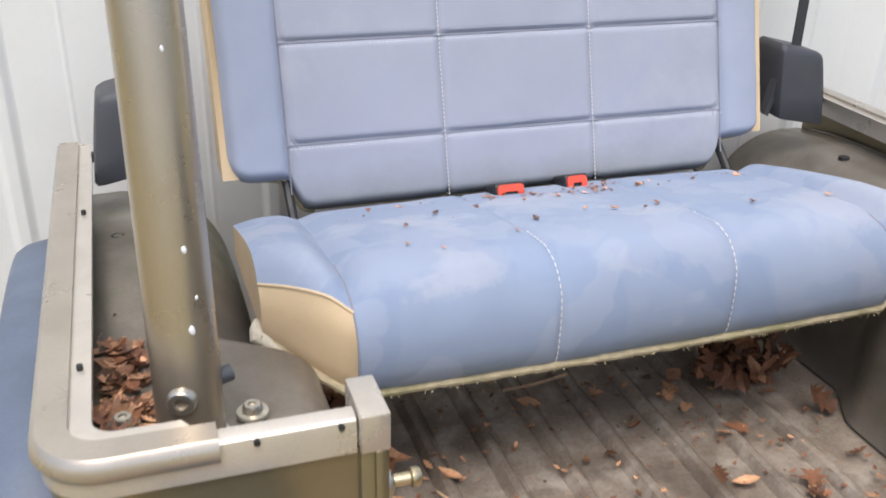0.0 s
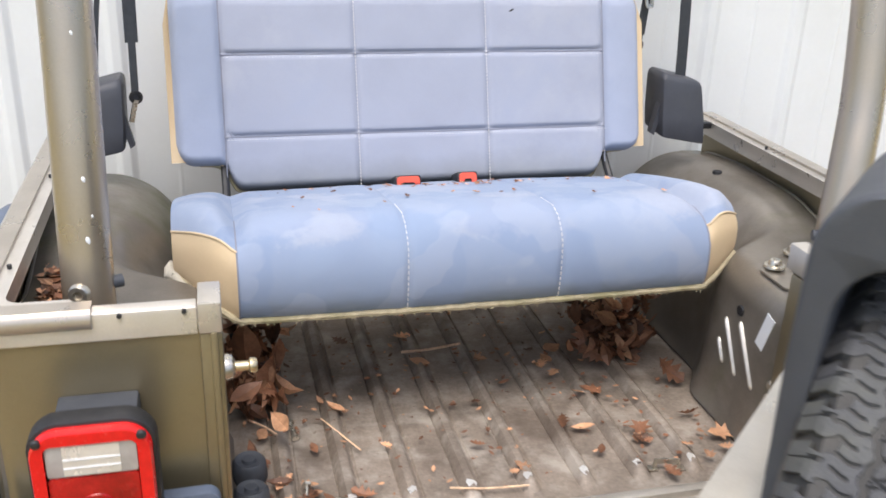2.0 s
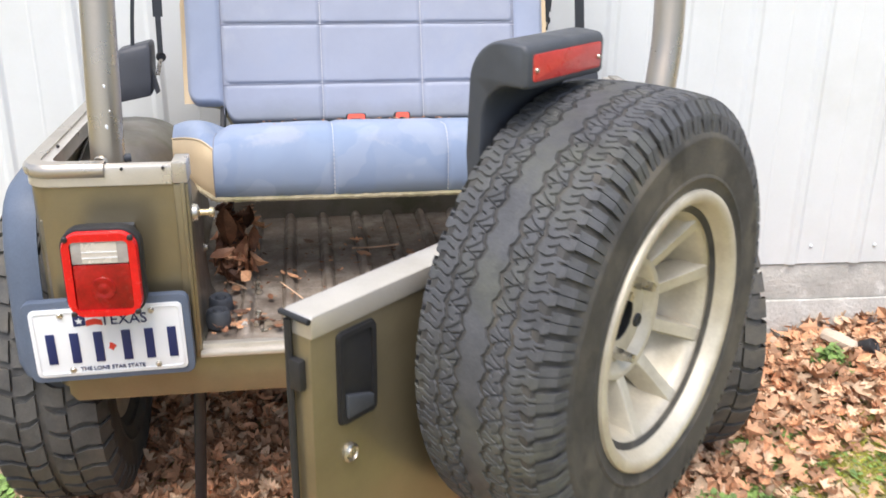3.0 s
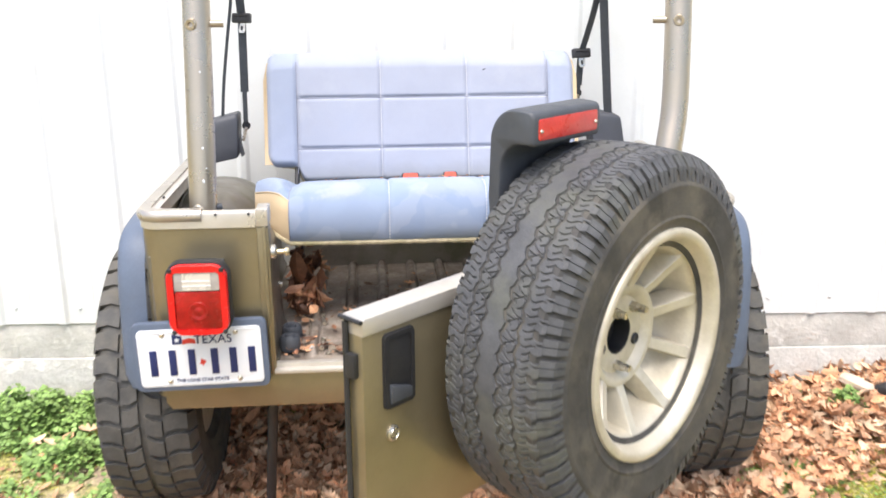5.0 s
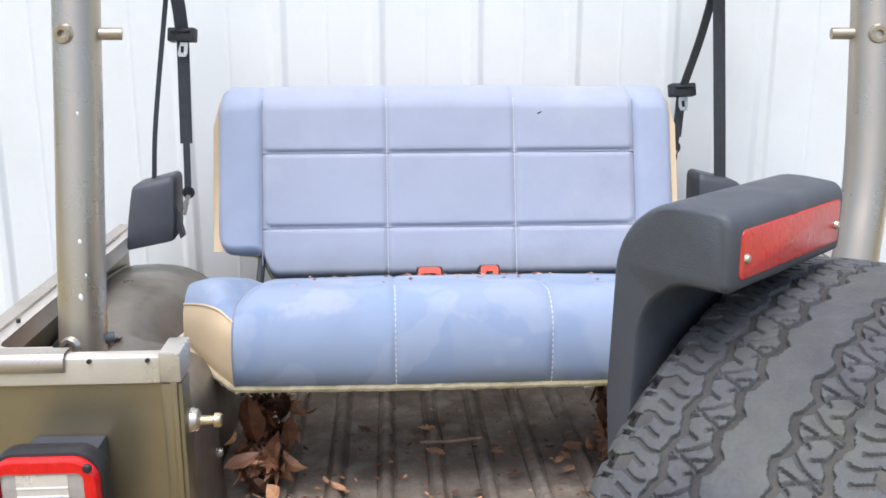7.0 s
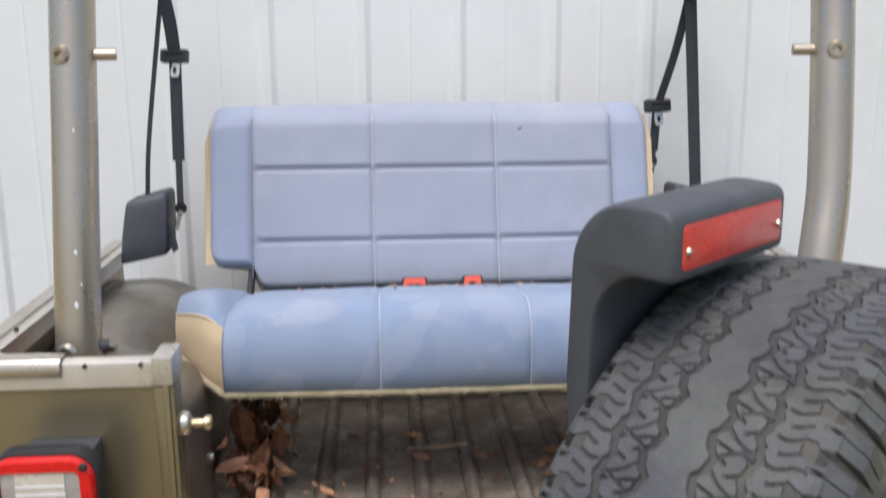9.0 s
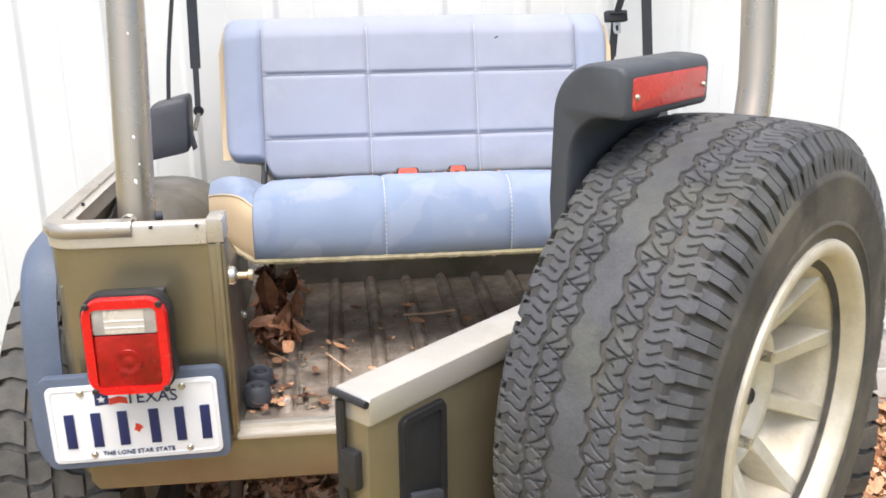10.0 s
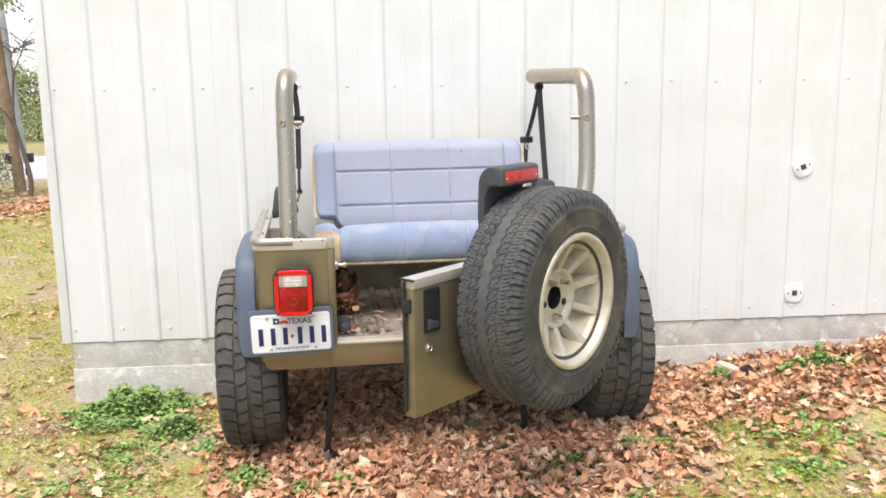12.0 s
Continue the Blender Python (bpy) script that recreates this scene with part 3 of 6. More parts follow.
box(bm, -0.012, 0.012, 0, 0.0015, -0.035, 0.035, 0.0, m=Matrix.Translation((XE - 0.001, 0.105, 0.775)) @ Matrix.Rotation(radians(90), 4, "Z") @ Matrix.Rotation(radians(-18), 4, "Y"))
part("sticker", bm, PLATEWHITE, wh_e, "peeling white sticker")
for y, z in ((0.060, 0.696), (0.063, 0.668)):
    bm = bmesh.new()
    lathe(bm, [(0, 0.008), (0.006, 0.008), (0.009, 0.005), (0.010, 0), (0, 0)], 12, axis_matrix((XE, y, z), (-1, 0, 0)))
    part("bolt", bm, ZINC, wh_e)
for y, z in ((0.185, 0.778), (0.165, 0.632)):
    bm = bmesh.new()
    lathe(bm, [(0, 0.003), (0.005, 0.003), (0.009, 0.004), (0.011, 0.002), (0.011, -0.004), (0, -0.004)], 14, axis_matrix((XE, y, z), (-1, 0, 0)))
    part("grommet", bm, BLACK, wh_e)

# latch striker and bolt on the west side of the opening
bm = bmesh.new()
lathe(bm, [(0, 0.020), (0.010, 0.020), (0.017, 0.016), (0.019, 0.010), (0.019, 0.0), (0, 0.0)], 16, axis_matrix((OL - 0.006, 0.030, 0.842), (1, 0, 0)))
st = part("striker", bm, ZINC, car, "zinc washer and brass-coloured striker pin")
bm = bmesh.new()
lathe(bm, [(0, 0.044), (0.009, 0.044), (0.011, 0.041), (0.011, 0.034), (0.007, 0.032), (0.007, 0.0), (0, 0.0)], 14, axis_matrix((OL + 0.000, 0.030, 0.842), (1, 0, 0)))
part("pin", bm, BRASS, st)
bm = bmesh.new()
lathe(bm, [(0, 0.016), (0.007, 0.016), (0.009, 0.010), (0.013, 0.008), (0.013, 0.0), (0, 0.0)], 12, axis_matrix((OL - 0.018, 0.26, 0.68), (1, 0, 0)))
part("bolt", bm, ZINC, wh_w)

bm = bmesh.new()
box(bm, OL - 0.012, OR + 0.02, YF - 0.012, YF, ZS - 0.02, 0.70)
part("front_bulkhead", bm, PAINT_IN, car)
# debris channel between shelf and side sheet is open; stands below carry the cut body
for fx, fy, tx, ty in ((-0.512, 0.14, -0.47, 0.03), (0.36, 0.21, 0.30, 0.05)):
    bm = bmesh.new()
    cyl(bm, (fx, fy, 0.0), (tx, ty, ZU + 0.01), 0.014, 12)
    lathe(bm, [(0, 0.02), (0.03, 0.02), (0.045, 0.006), (0.045, -0.02), (0, -0.02)], 14, Matrix.Translation((fx, fy, 0.0)))
    part("support_leg", bm, BLACK, car, "thin black steel prop under the sill")
bm = bmesh.new()
box(bm, -0.36, 0.40, 0.08, 0.13, ZU - 0.035, ZU + 0.02, 0.006)
part("crossmember", bm, BLACK, car)
bm = bmesh.new()
box(bm, -0.70, 0.66, 0.36, 0.44, 0.335, 0.405, 0.02)
part("axle_tube", bm, BLACK, car)

# ---------------------------------------------------------------- tyres
def tri_wave(t):
    t = t % 1.0
    return 4 * abs(t - 0.5) - 1

def tread_block(bm, m, R, depth, a0, a1, a2, a3, z0, z1, r0=None, r1=None, mid=None):
    """One raised block: angles a0,a1 at z0 and a3,a2 at z1."""
    r0, r1 = r0 or R, r1 or R
    pts = [(a0, z0, r0), (a1, z0, r0), (a2, z1, r1), (a3, z1, r1)]
    if mid:
        am0, am1 = (a1 + a2) / 2 + mid, (a0 + a3) / 2 + mid
        pts = [(a0, z0, r0), (a1, z0, r0), (am0, (z0 + z1) / 2, (r0 + r1) / 2), (a2, z1, r1), (a3, z1, r1), (am1, (z0 + z1) / 2, (r0 + r1) / 2)]
    top = [bm.verts.new(m @ Vector((r * math.cos(a), r * math.sin(a), z))) for a, z, r in pts]
    bot = [bm.verts.new(m @ Vector(((r - depth) * math.cos(a), (r - depth) * math.sin(a), z))) for a, z, r in pts]
    bm.faces.new(top)
    k = len(pts)
    for i in range(k):
        bm.faces.new((top[i], bot[i], bot[(i + 1) % k], top[(i + 1) % k]))

def carcass(bm, R, h, rim, m, skin):
    prof = [(rim - 0.012, -h * 0.78), (rim + 0.002, -h * 0.84), (rim + 0.012, -h * 0.90), (rim + 0.014, -h * 0.96), (rim + 0.03, -h * 1.0), (rim + (R - rim) * 0.26, -h * 1.03), (rim + (R - rim) * 0.27, -h * 1.045), (rim + (R - rim) * 0.29, -h * 1.045), (rim + (R - rim) * 0.30, -h * 1.035), (rim + (R - rim) * 0.45, -h * 1.05), (rim + (R - rim) * 0.60, -h * 1.045), (rim + (R - rim) * 0.615, -h * 1.049), (rim + (R - rim) * 0.635, -h * 1.045),
            (rim + (R - rim) * 0.665, -h * 1.02), (R - 0.045, -h * 0.97), (R - 0.026, -h * 0.90), (R - skin, -h * 0.78), (R - skin + 0.002, -h * 0.4), (R - skin + 0.003, 0)]
    prof = prof + [(r, -z) for r, z in prof[-2::-1]]
    lathe(bm, prof, 96, m)

def spare_tread(bm, R, h):
    """All-terrain tread: a solid wavy centre rib, two rows of wedges and two siped shoulder rows, cut into a fine skin."""
    zs = h * 0.86
    npitch = 62
    pitch = 2 * math.pi * R / npitch
    nu, nz_ = npitch * 30, 160
    u, z = np.meshgrid(np.arange(nu) * (2 * math.pi * R / nu), np.linspace(-zs, zs, nz_), indexing="ij")
    def tri(t):
        return 4 * np.abs(t % 1.0 - 0.5) - 1
    def cut(dist, half, depth, edge=0.0011):
        """Depth of a groove at a distance from its middle line."""
        return depth * np.clip((half + edge - np.abs(dist)) / edge, 0, 1)
    def between(v, a, b, edge=0.0012):
        return np.clip((v - a) / edge + 0.5, 0, 1) * np.clip((b - v) / edge + 0.5, 0, 1)
    d = np.zeros_like(u)
    ph = u / pitch
    for s in (-1, 1):
        zz = z * s
        pp = ph + (0.31 if s > 0 else 0.0)
        step = np.clip(1.9 * tri(pp), -1, 1)
        g1 = 0.0225 + 0.0036 * step + 0.0011 * tri(pp * 3.0 + 0.2)
        g2 = 0.0545 + 0.0026 * np.clip(1.7 * tri(pp + 0.37), -1, 1) + 0.0012 * tri(pp * 3.0)
        d = np.maximum(d, cut(zz - g1, 0.0025, 0.0085))
        d = np.maximum(d, cut(zz - g2, 0.0024, 0.0085))
        # slanting slots that cut the middle row into wedges
        row = between(zz, g1, g2)
        t = (zz - g1) / (g2 - g1)
        for off, sl in ((0.10, 0.62), (0.92, -0.42)):
            q = (pp - off - sl * t + 0.5) % 1.0 - 0.5
            d = np.maximum(d, cut(q * pitch, 0.0004, 0.0036, 0.0014) * row)
        for off, t0, t1, sl in ((0.56, 0.12, 0.45, 0.35), (0.22, 0.55, 0.88, -0.3), (0.86, 0.10, 0.36, 0.5), (0.66, 0.62, 0.9, 0.4)):
            q = (pp - off - sl * (t - t0) + 0.5) % 1.0 - 0.5
            d = np.maximum(d, cut(q * pitch, 0.0005, 0.0042, 0.0013) * between(t, t0, t1, 0.06))
        # shoulder row: short wavy sipes and a toothed outer edge
        q = (pp * 3 - 0.45 * np.sin((zz - 0.06) * 190) * 0.5 + 0.5) % 1.0 - 0.5
        d = np.maximum(d, cut(q * pitch / 3, 0.0007, 0.0045) * between(zz, 0.062 + 0.006 * (np.floor(pp * 3) % 2), 0.083 + 0.007 * (np.floor(pp * 3) % 2)))
        q = (pp - 0.18 * np.sin((zz - 0.08) * 120) + 0.5) % 1.0 - 0.5
        d = np.maximum(d, cut(q * pitch, 0.0046, 0.013, 0.0018) * between(zz, 0.082, 0.2, 0.004))
        q = (pp + 0.5 + 0.5) % 1.0 - 0.5
        d = np.maximum(d, cut(q * pitch, 0.0010, 0.006, 0.0012) * between(zz, 0.090, 0.2, 0.004))
    r = R - 0.0065 * (np.abs(z) / zs) ** 2.4 - d
    r -= 0.0030 * np.clip((np.abs(z) - zs + 0.006) / 0.006, 0, 1)
    a = u / R
    co = np.stack([r * np.cos(a), r * np.sin(a), z], -1).reshape(-1, 3)
    ii, jj = np.meshgrid(np.arange(nu), np.arange(nz_ - 1), indexing="ij")
    i2 = (ii + 1) % nu
    quads = np.stack([ii * nz_ + jj, i2 * nz_ + jj, i2 * nz_ + jj + 1, ii * nz_ + jj + 1], -1).reshape(-1, 4)
    me = bpy.data.meshes.new("tread_skin")
    me.from_pydata(co.tolist(), [], quads.tolist())
    bm.from_mesh(me)
    bpy.data.meshes.remove(me)
    # lugs that run down the shoulder
    I = Matrix.Identity(4)
    st = 2 * math.pi / npitch
    for s in (-1, 1):
        sh = 0.31 if s > 0 else 0.0
        for k in range(npitch * 2):
            b0 = (k // 2 - sh) * st + (0.14 if k % 2 == 0 else 0.525) * st
            b1 = b0 + 0.345 * st
            lug = 0.0 if k % 4 < 2 else 0.006
            tread_block(bm, I, R, 0.010, b0, b1, b1, b0, s * (zs - 0.002), s * (h * 0.985), R - 0.0090, R - 0.030)
            tread_block(bm, I, R, 0.008, b0, b1, b1 - 0.03 * st, b0 + 0.03 * st, s * (h * 0.985), s * (h * 1.02), R - 0.030, R - 0.050 - lug)

def mud_tread(bm, R, h, m):
    n, d = 38, 0.014
    st = 2 * math.pi / n
    for k in range(n):
        a = k * st
        for s in (-1, 1):
            o = 0 if s > 0 else st * 0.5
            g = st * 0.13
            tread_block(bm, m, R, d, a + o + g, a + o + st - g, a + o + st - g * 0.4, a + o + g * 1.6, s * 0.056, s * h * 0.92, R - 0.001, R - 0.008, mid=st * 0.12)
            tread_block(bm, m, R, 0.016, a + o + g, a + o + st - g, a + o + st - g * 1.2, a + o + g * 1.2, s * h * 0.92, s * h * 1.05, R - 0.009, R - 0.050)
            tread_block(bm, m, R, d, a + o + g * 0.9, a + o + st * 0.92, a + o + st * 0.62, a + o - st * 0.05, s * 0.008, s * 0.050, R, R - 0.001, mid=-st * 0.10)

def rear_wheel(cx, cy, sgn, zc):
    w = new("wheel")
    w.parent = car
    w["label"] = "muddy black mud-terrain tyre standing on leaf litter"
    m = axis_matrix((cx, cy, zc), (sgn, 0, 0))
    a, b = bmesh.new(), bmesh.new()
    carcass(a, 0.385, 0.125, 0.205, m, 0.014)
    mud_tread(b, 0.385, 0.125, m)
    part("tyre", a, DUSTYTREAD, w)
    part("tread", b, DUSTYTREAD, w, smooth=False)
    a = bmesh.new()
    lathe(a, [(0.0, 0.06), (0.05, 0.07), (0.08, 0.03), (0.16, 0.03), (0.185, 0.08), (0.21, 0.10), (0.21, -0.10), (0.0, -0.10)], 32, m)
    part("rim", a, ALLOY, w)
rear_wheel(-0.812, 0.40, -1, 0.382)
rear_wheel(0.765, 0.41, 1, 0.388)

def fender_flare(xo, sgn):
    """Wide plastic arch over the wheel, a bent moulding with a rolled lip."""
    bm = bmesh.new()
    line = smooth_path([(0, 0.010, 0.49), (0, 0.012, 0.62), (0, 0.030, 0.78), (0, 0.085, 0.875), (0, 0.20, 0.900), (0, 0.42, 0.905), (0, 0.62, 0.89), (0, 0.74, 0.82), (0, 0.80, 0.72)], 4)
    rings = []
    for i, p in enumerate(line):
        d = (line[min(i + 1, len(line) - 1)] - line[max(i - 1, 0)]).normalized()
        nn = Vector((0, -d.z, d.y))
        w = 0.066 - (0.012 if i == 0 else 0)
        prof = ((-0.002, 0.004), (0.020, 0.006), (w * 0.8, 0.0), (w, -0.008), (w + 0.006, -0.022), (w + 0.002, -0.040), (w - 0.006, -0.040), (w - 0.010, -0.016), (0.0, -0.008))
        rings.append([p + Vector((xo + sgn * (a + 0.003), 0, 0)) + nn * b for a, b in prof])
    loft(bm, rings)
    return part("fender_flare", bm, FLARE, car, "faded blue-grey plastic wheel flare")
fender_flare(XBL, -1)
fender_flare(XBR, 1)

# ---------------------------------------------------------------- tail lamps and number plate
def tail_lamp(xc, yc, zc):
    t = new("tail_lamp")
    t.parent = car
    t["label"] = "square red tail lamp with a clear reversing window"
    w, h = 0.146, 0.181
    x0, x1, z0, z1 = xc - w / 2, xc + w / 2, zc - h / 2, zc + h / 2
    def barrel(pts):
        """Sides that bulge a little at mid height."""
        return [(x + 0.005 * (x - xc) / (w / 2) * (1 - ((z - zc) / (h / 2)) ** 2), z + 0.003 * (z - zc) / (h / 2) * (1 - ((x - xc) / (w / 2)) ** 2)) for x, z in pts]
    bm = bmesh.new()
    box(bm, x0 + 0.022, x1 - 0.022, yc + 0.028, 0.0, z0 + 0.03, z1 - 0.022, 0.006)
    part("bracket", bm, PLASTIC, t)
    bm = bmesh.new()
    prism(bm, barrel(round_rect(x0, x1, z0, z1, 0.034, 7)), 0.032, Matrix.Translation((0, yc, 0)), 0.004)
    part("housing", bm, BLACK, t)
    bm = bmesh.new()
    outer, inner = barrel(round_rect(x0 + 0.005, x1 - 0.005, z0 + 0.005, z1 - 0.005, 0.030, 7)), round_rect(x0 + 0.019, x1 - 0.019, z0 + 0.018, z1 - 0.020, 0.010, 7)
    loft(bm, [[(x, yc + 0.004, z) for x, z in outer], [(x, yc - 0.012, z) for x, z in outer], [(xc + (x - xc) * 0.97, yc - 0.016, zc + (z - zc) * 0.98) for x, z in outer],
              [(x, yc - 0.016, z) for x, z in inner], [(x, yc - 0.010, z) for x, z in inner]], caps=False)
    part("lens_rim", bm, RED, t, "glossy red lens rim")
    bm = bmesh.new()
    prism(bm, round_rect(x0 + 0.020, x1 - 0.020, z0 + 0.017, zc + 0.022, 0.005), 0.006, Matrix.Translation((0, yc - 0.0125, 0)), 0.0015)
    lens = part("lens", bm, REDDARK, t, "deep red lens")
    bm = bmesh.new()
    lathe(bm, [(0.0, 0.0012), (0.008, 0.0010), (0.0095, 0.0003), (0.015, 0.0003), (0.0165, 0.0012), (0.023, 0.0010), (0.0245, -0.001)], 28, axis_matrix((xc, yc - 0.0127, zc - 0.028), (0, -1, 0)))
    part("bullseye", bm, REDDARK, lens)
    bm = bmesh.new()
    prism(bm, round_rect(x0 + 0.020, x1 - 0.020, zc + 0.024, z1 - 0.021, 0.004), 0.006, Matrix.Translation((0, yc - 0.0125, 0)), 0.0015)
    part("reversing_lens", bm, CLEAR, t, "clear reversing lens")
    bm = bmesh.new()
    prism(bm, round_rect(x0 + 0.040, x1 - 0.040, zc + 0.026, z1 - 0.023, 0.002), 0.001, Matrix.Translation((0, yc - 0.0133, 0)))
    rf = part("reflector", bm, material("lens_reflector", (0.76, 0.72, 0.66), 0.25, 0.3, 0.08, 20, 0.05, 120), t, "bright reflector in the clear window")
    for zz in (zc + 0.036, zc + 0.048):
        bm = bmesh.new()
        box(bm, x0 + 0.040, x1 - 0.040, yc - 0.0142, yc - 0.0130, zz, zz + 0.002)
        part("lens_line", bm, PLATEWHITE, rf)
    for sx in (x0 + 0.013, x1 - 0.013):
        for sz in (z0 + 0.012, z1 - 0.014):
            bm = bmesh.new()
            lathe(bm, [(0, 0.002), (0.0045, 0.0015), (0.006, 0), (0.006, -0.004), (0, -0.004)], 10, axis_matrix((sx, yc - 0.017, sz), (0, -1, 0)))
            part("screw", bm, BLACK, t)
tail_lamp(-0.615, -0.108, 0.770)
tail_lamp(0.58, -0.108, 0.770)

def text_mesh(txt, size, m, mat, name, parent, depth=0.0008):
    c = bpy.data.curves.new(name, "FONT")
    c.body, c.size, c.align_x, c.align_y, c.extrude = txt, size, "CENTER", "CENTER", depth
    c.resolution_u = 3
    tmp = bpy.data.objects.new(name + "_src", c)
    scene.collection.objects.link(tmp)
    me = bpy.data.meshes.new_from_object(tmp.evaluated_get(bpy.context.evaluated_depsgraph_get()))
    bpy.data.objects.remove(tmp)
    me.materials.append(mat)
    ob = new(name, me)
    ob.parent = parent
    ob.matrix_basis = m
    return ob

def number_plate():
    p = new("number_plate")
    p.parent = car
    p["label"] = "white plate with blue marks in a blue-grey frame"
    p.matrix_basis = Matrix.Translation((-0.6325, -0.052, 0.598)) @ Matrix.Rotation(radians(-1.2), 4, "Y")
    bm = bmesh.new()
    prism(bm, round_rect(-0.166, 0.166, -0.090, 0.092, 0.018), 0.022, Matrix.Translation((0, 0.004, 0)), 0.004)
    part("frame", bm, FLARE, p, "blue-grey plastic plate frame")
    bm = bmesh.new()
    prism(bm, round_rect(-0.152, 0.152, -0.076, 0.076, 0.012), 0.004, Matrix.Translation((0, 0.0, 0)), 0.001)
    part("sheet", bm, PLATEWHITE, p, "white enamelled sheet")
    bm = bmesh.new()
    o, i = round_rect(-0.146, 0.146, -0.070, 0.070, 0.010), round_rect(-0.143, 0.143, -0.067, 0.067, 0.008)
    loft(bm, [[(x, 0.0, z) for x, z in o], [(x, -0.0015, z) for x, z in o], [(x, -0.0015, z) for x, z in i], [(x, 0.0, z) for x, z in i]], caps=False)
    part("embossed_edge", bm, PLATEWHITE, p)
    face = Matrix.Rotation(radians(90), 4, "X")
    # the registration stands as plain bars
    for k, x in enumerate((-0.116, -0.069, -0.022, 0.034, 0.080, 0.126)):
        bm = bmesh.new()
        box(bm, x - 0.009, x + 0.009, -0.0022, 0.0, -0.046, 0.022, 0.0008)
        part("bar", bm, NAVY, p)
    bm = bmesh.new()
    prism(bm, [(-0.001, 0.006), (0.004, 0.004), (0.009, 0.001), (0.012, -0.004), (0.007, -0.007), (0.004, -0.013), (0.0, -0.009), (-0.005, -0.007), (-0.002, -0.002)], 0.001, Matrix.Translation((0.001, -0.0012, -0.010)))
    part("emblem", bm, INKRED, p)
    text_mesh("TEXAS", 0.032, Matrix.Translation((0.034, -0.0015, 0.046)) @ face, NAVY, "lettering", p)
    text_mesh("THE LONE STAR STATE", 0.0125, Matrix.Translation((0.0, -0.0012, -0.061)) @ face, NAVY, "lettering", p)
    bm = bmesh.new()
    prism(bm, [(-0.066, 0.062), (-0.042, 0.058), (-0.042, 0.038), (-0.066, 0.036)], 0.001, Matrix.Translation((0, -0.0012, 0)))
    part("emblem", bm, NAVY, p)
    bm = bmesh.new()
    prism(bm, [(-0.041, 0.048), (-0.024, 0.052), (-0.010, 0.048), (-0.008, 0.036), (-0.024, 0.039), (-0.041, 0.036)], 0.001, Matrix.Translation((0, -0.0012, 0)))
    part("emblem", bm, INKRED, p)
    bm = bmesh.new()
    star = [(0.008 * (1 if k % 2 == 0 else 0.42) * math.sin(math.pi * k / 5), 0.008 * (1 if k % 2 == 0 else 0.42) * math.cos(math.pi * k / 5)) for k in range(10)]
    prism(bm, star, 0.001, Matrix.Translation((-0.054, -0.0022, 0.048)))
    part("emblem", bm, PLATEWHITE, p)
    for x, z in ((-0.090, 0.062), (0.090, 0.062), (-0.080, -0.062), (0.092, -0.062)):
        bm = bmesh.new()
        lathe(bm, [(0, 0.004), (0.004, 0.004), (0.0065, 0.002), (0.007, 0), (0, 0)], 10, axis_matrix((x, 0, z), (0, -1, 0)))
        part("screw", bm, ZINC, p)
number_plate()

# ---------------------------------------------------------------- tailgate
ANG = 42.5
HINGE = Vector((0.445, -0.062, 0))
GATE = Matrix.Translation(HINGE) @ Matrix.Rotation(radians(180 + ANG), 4, "Z")   # local x from hinge to free end, +y outwards
GL, GT = 0.945, 0.046
GZ0, GZ1 = 0.475, 0.940
gate = new("tailgate")
gate.parent = car
gate.matrix_basis = GATE
gate["label"] = "khaki tailgate swung open, outer skin scratched"
bm = bmesh.new()
prism(bm, [(0.02, GZ0 + 0.03), (0.05, GZ0), (GL, GZ0), (GL, GZ1 - 0.028), (0.02, GZ1 - 0.028)], GT, bevel=0.005)
skin = part("skin", bm, PAINT, gate)
# top rail, lightened by colour for the sky's sheen
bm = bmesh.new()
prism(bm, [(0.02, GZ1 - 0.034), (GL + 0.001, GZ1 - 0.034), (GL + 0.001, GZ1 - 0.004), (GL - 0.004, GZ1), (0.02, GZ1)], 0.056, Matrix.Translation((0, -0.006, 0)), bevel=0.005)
tr = part("top_rail", bm, CAPPAINT, gate, "top rail of the gate, sky sheen painted in pale")
bm = bmesh.new()
tube(bm, [(GL + 0.004, -0.006, GZ1 - 0.004), (GL + 0.006, 0.052, GZ1 - 0.004)], 0.0045, 8)
tube(bm, [(GL + 0.006, 0.010, GZ1 - 0.01), (GL + 0.008, 0.012, 0.7), (GL + 0.006, 0.010, GZ0 + 0.02)], 0.0055, 8)
part("weatherstrip", bm, BLACK, gate, "black rubber edge strip")
for z in (0.850,):
    bm = bmesh.new()
    box(bm, GL - 0.002, GL + 0.012, 0.012, 0.036, z - 0.024, z + 0.024, 0.005)
    part("latch", bm, BLACK, gate, "black latch on the gate's free edge")
# handle in a black recess
bm = bmesh.new()
prism(bm, round_rect(GL - 0.125, GL - 0.047, 0.750, 0.898, 0.010), 0.004, Matrix.Translation((0, GT - 0.001, 0)), 0.0015)
hd = part("handle_plate", bm, BLACK, gate, "black recessed handle plate")
bm = bmesh.new()
o, i = round_rect(GL - 0.123, GL - 0.049, 0.752, 0.896, 0.010), round_rect(GL - 0.115, GL - 0.057, 0.760, 0.888, 0.007)
loft(bm, [[(x, GT + 0.002, z) for x, z in o], [(x, GT + 0.007, z) for x, z in o], [(x, GT + 0.007, z) for x, z in i], [(x, GT + 0.002, z) for x, z in i]], caps=False)
part("bezel", bm, BLACK, hd)
bm = bmesh.new()
prism(bm, [(GL - 0.113, 0.762), (GL - 0.059, 0.762), (GL - 0.059, 0.800), (GL - 0.113, 0.782)], 0.010, Matrix.Translation((0, GT + 0.001, 0)), 0.003)
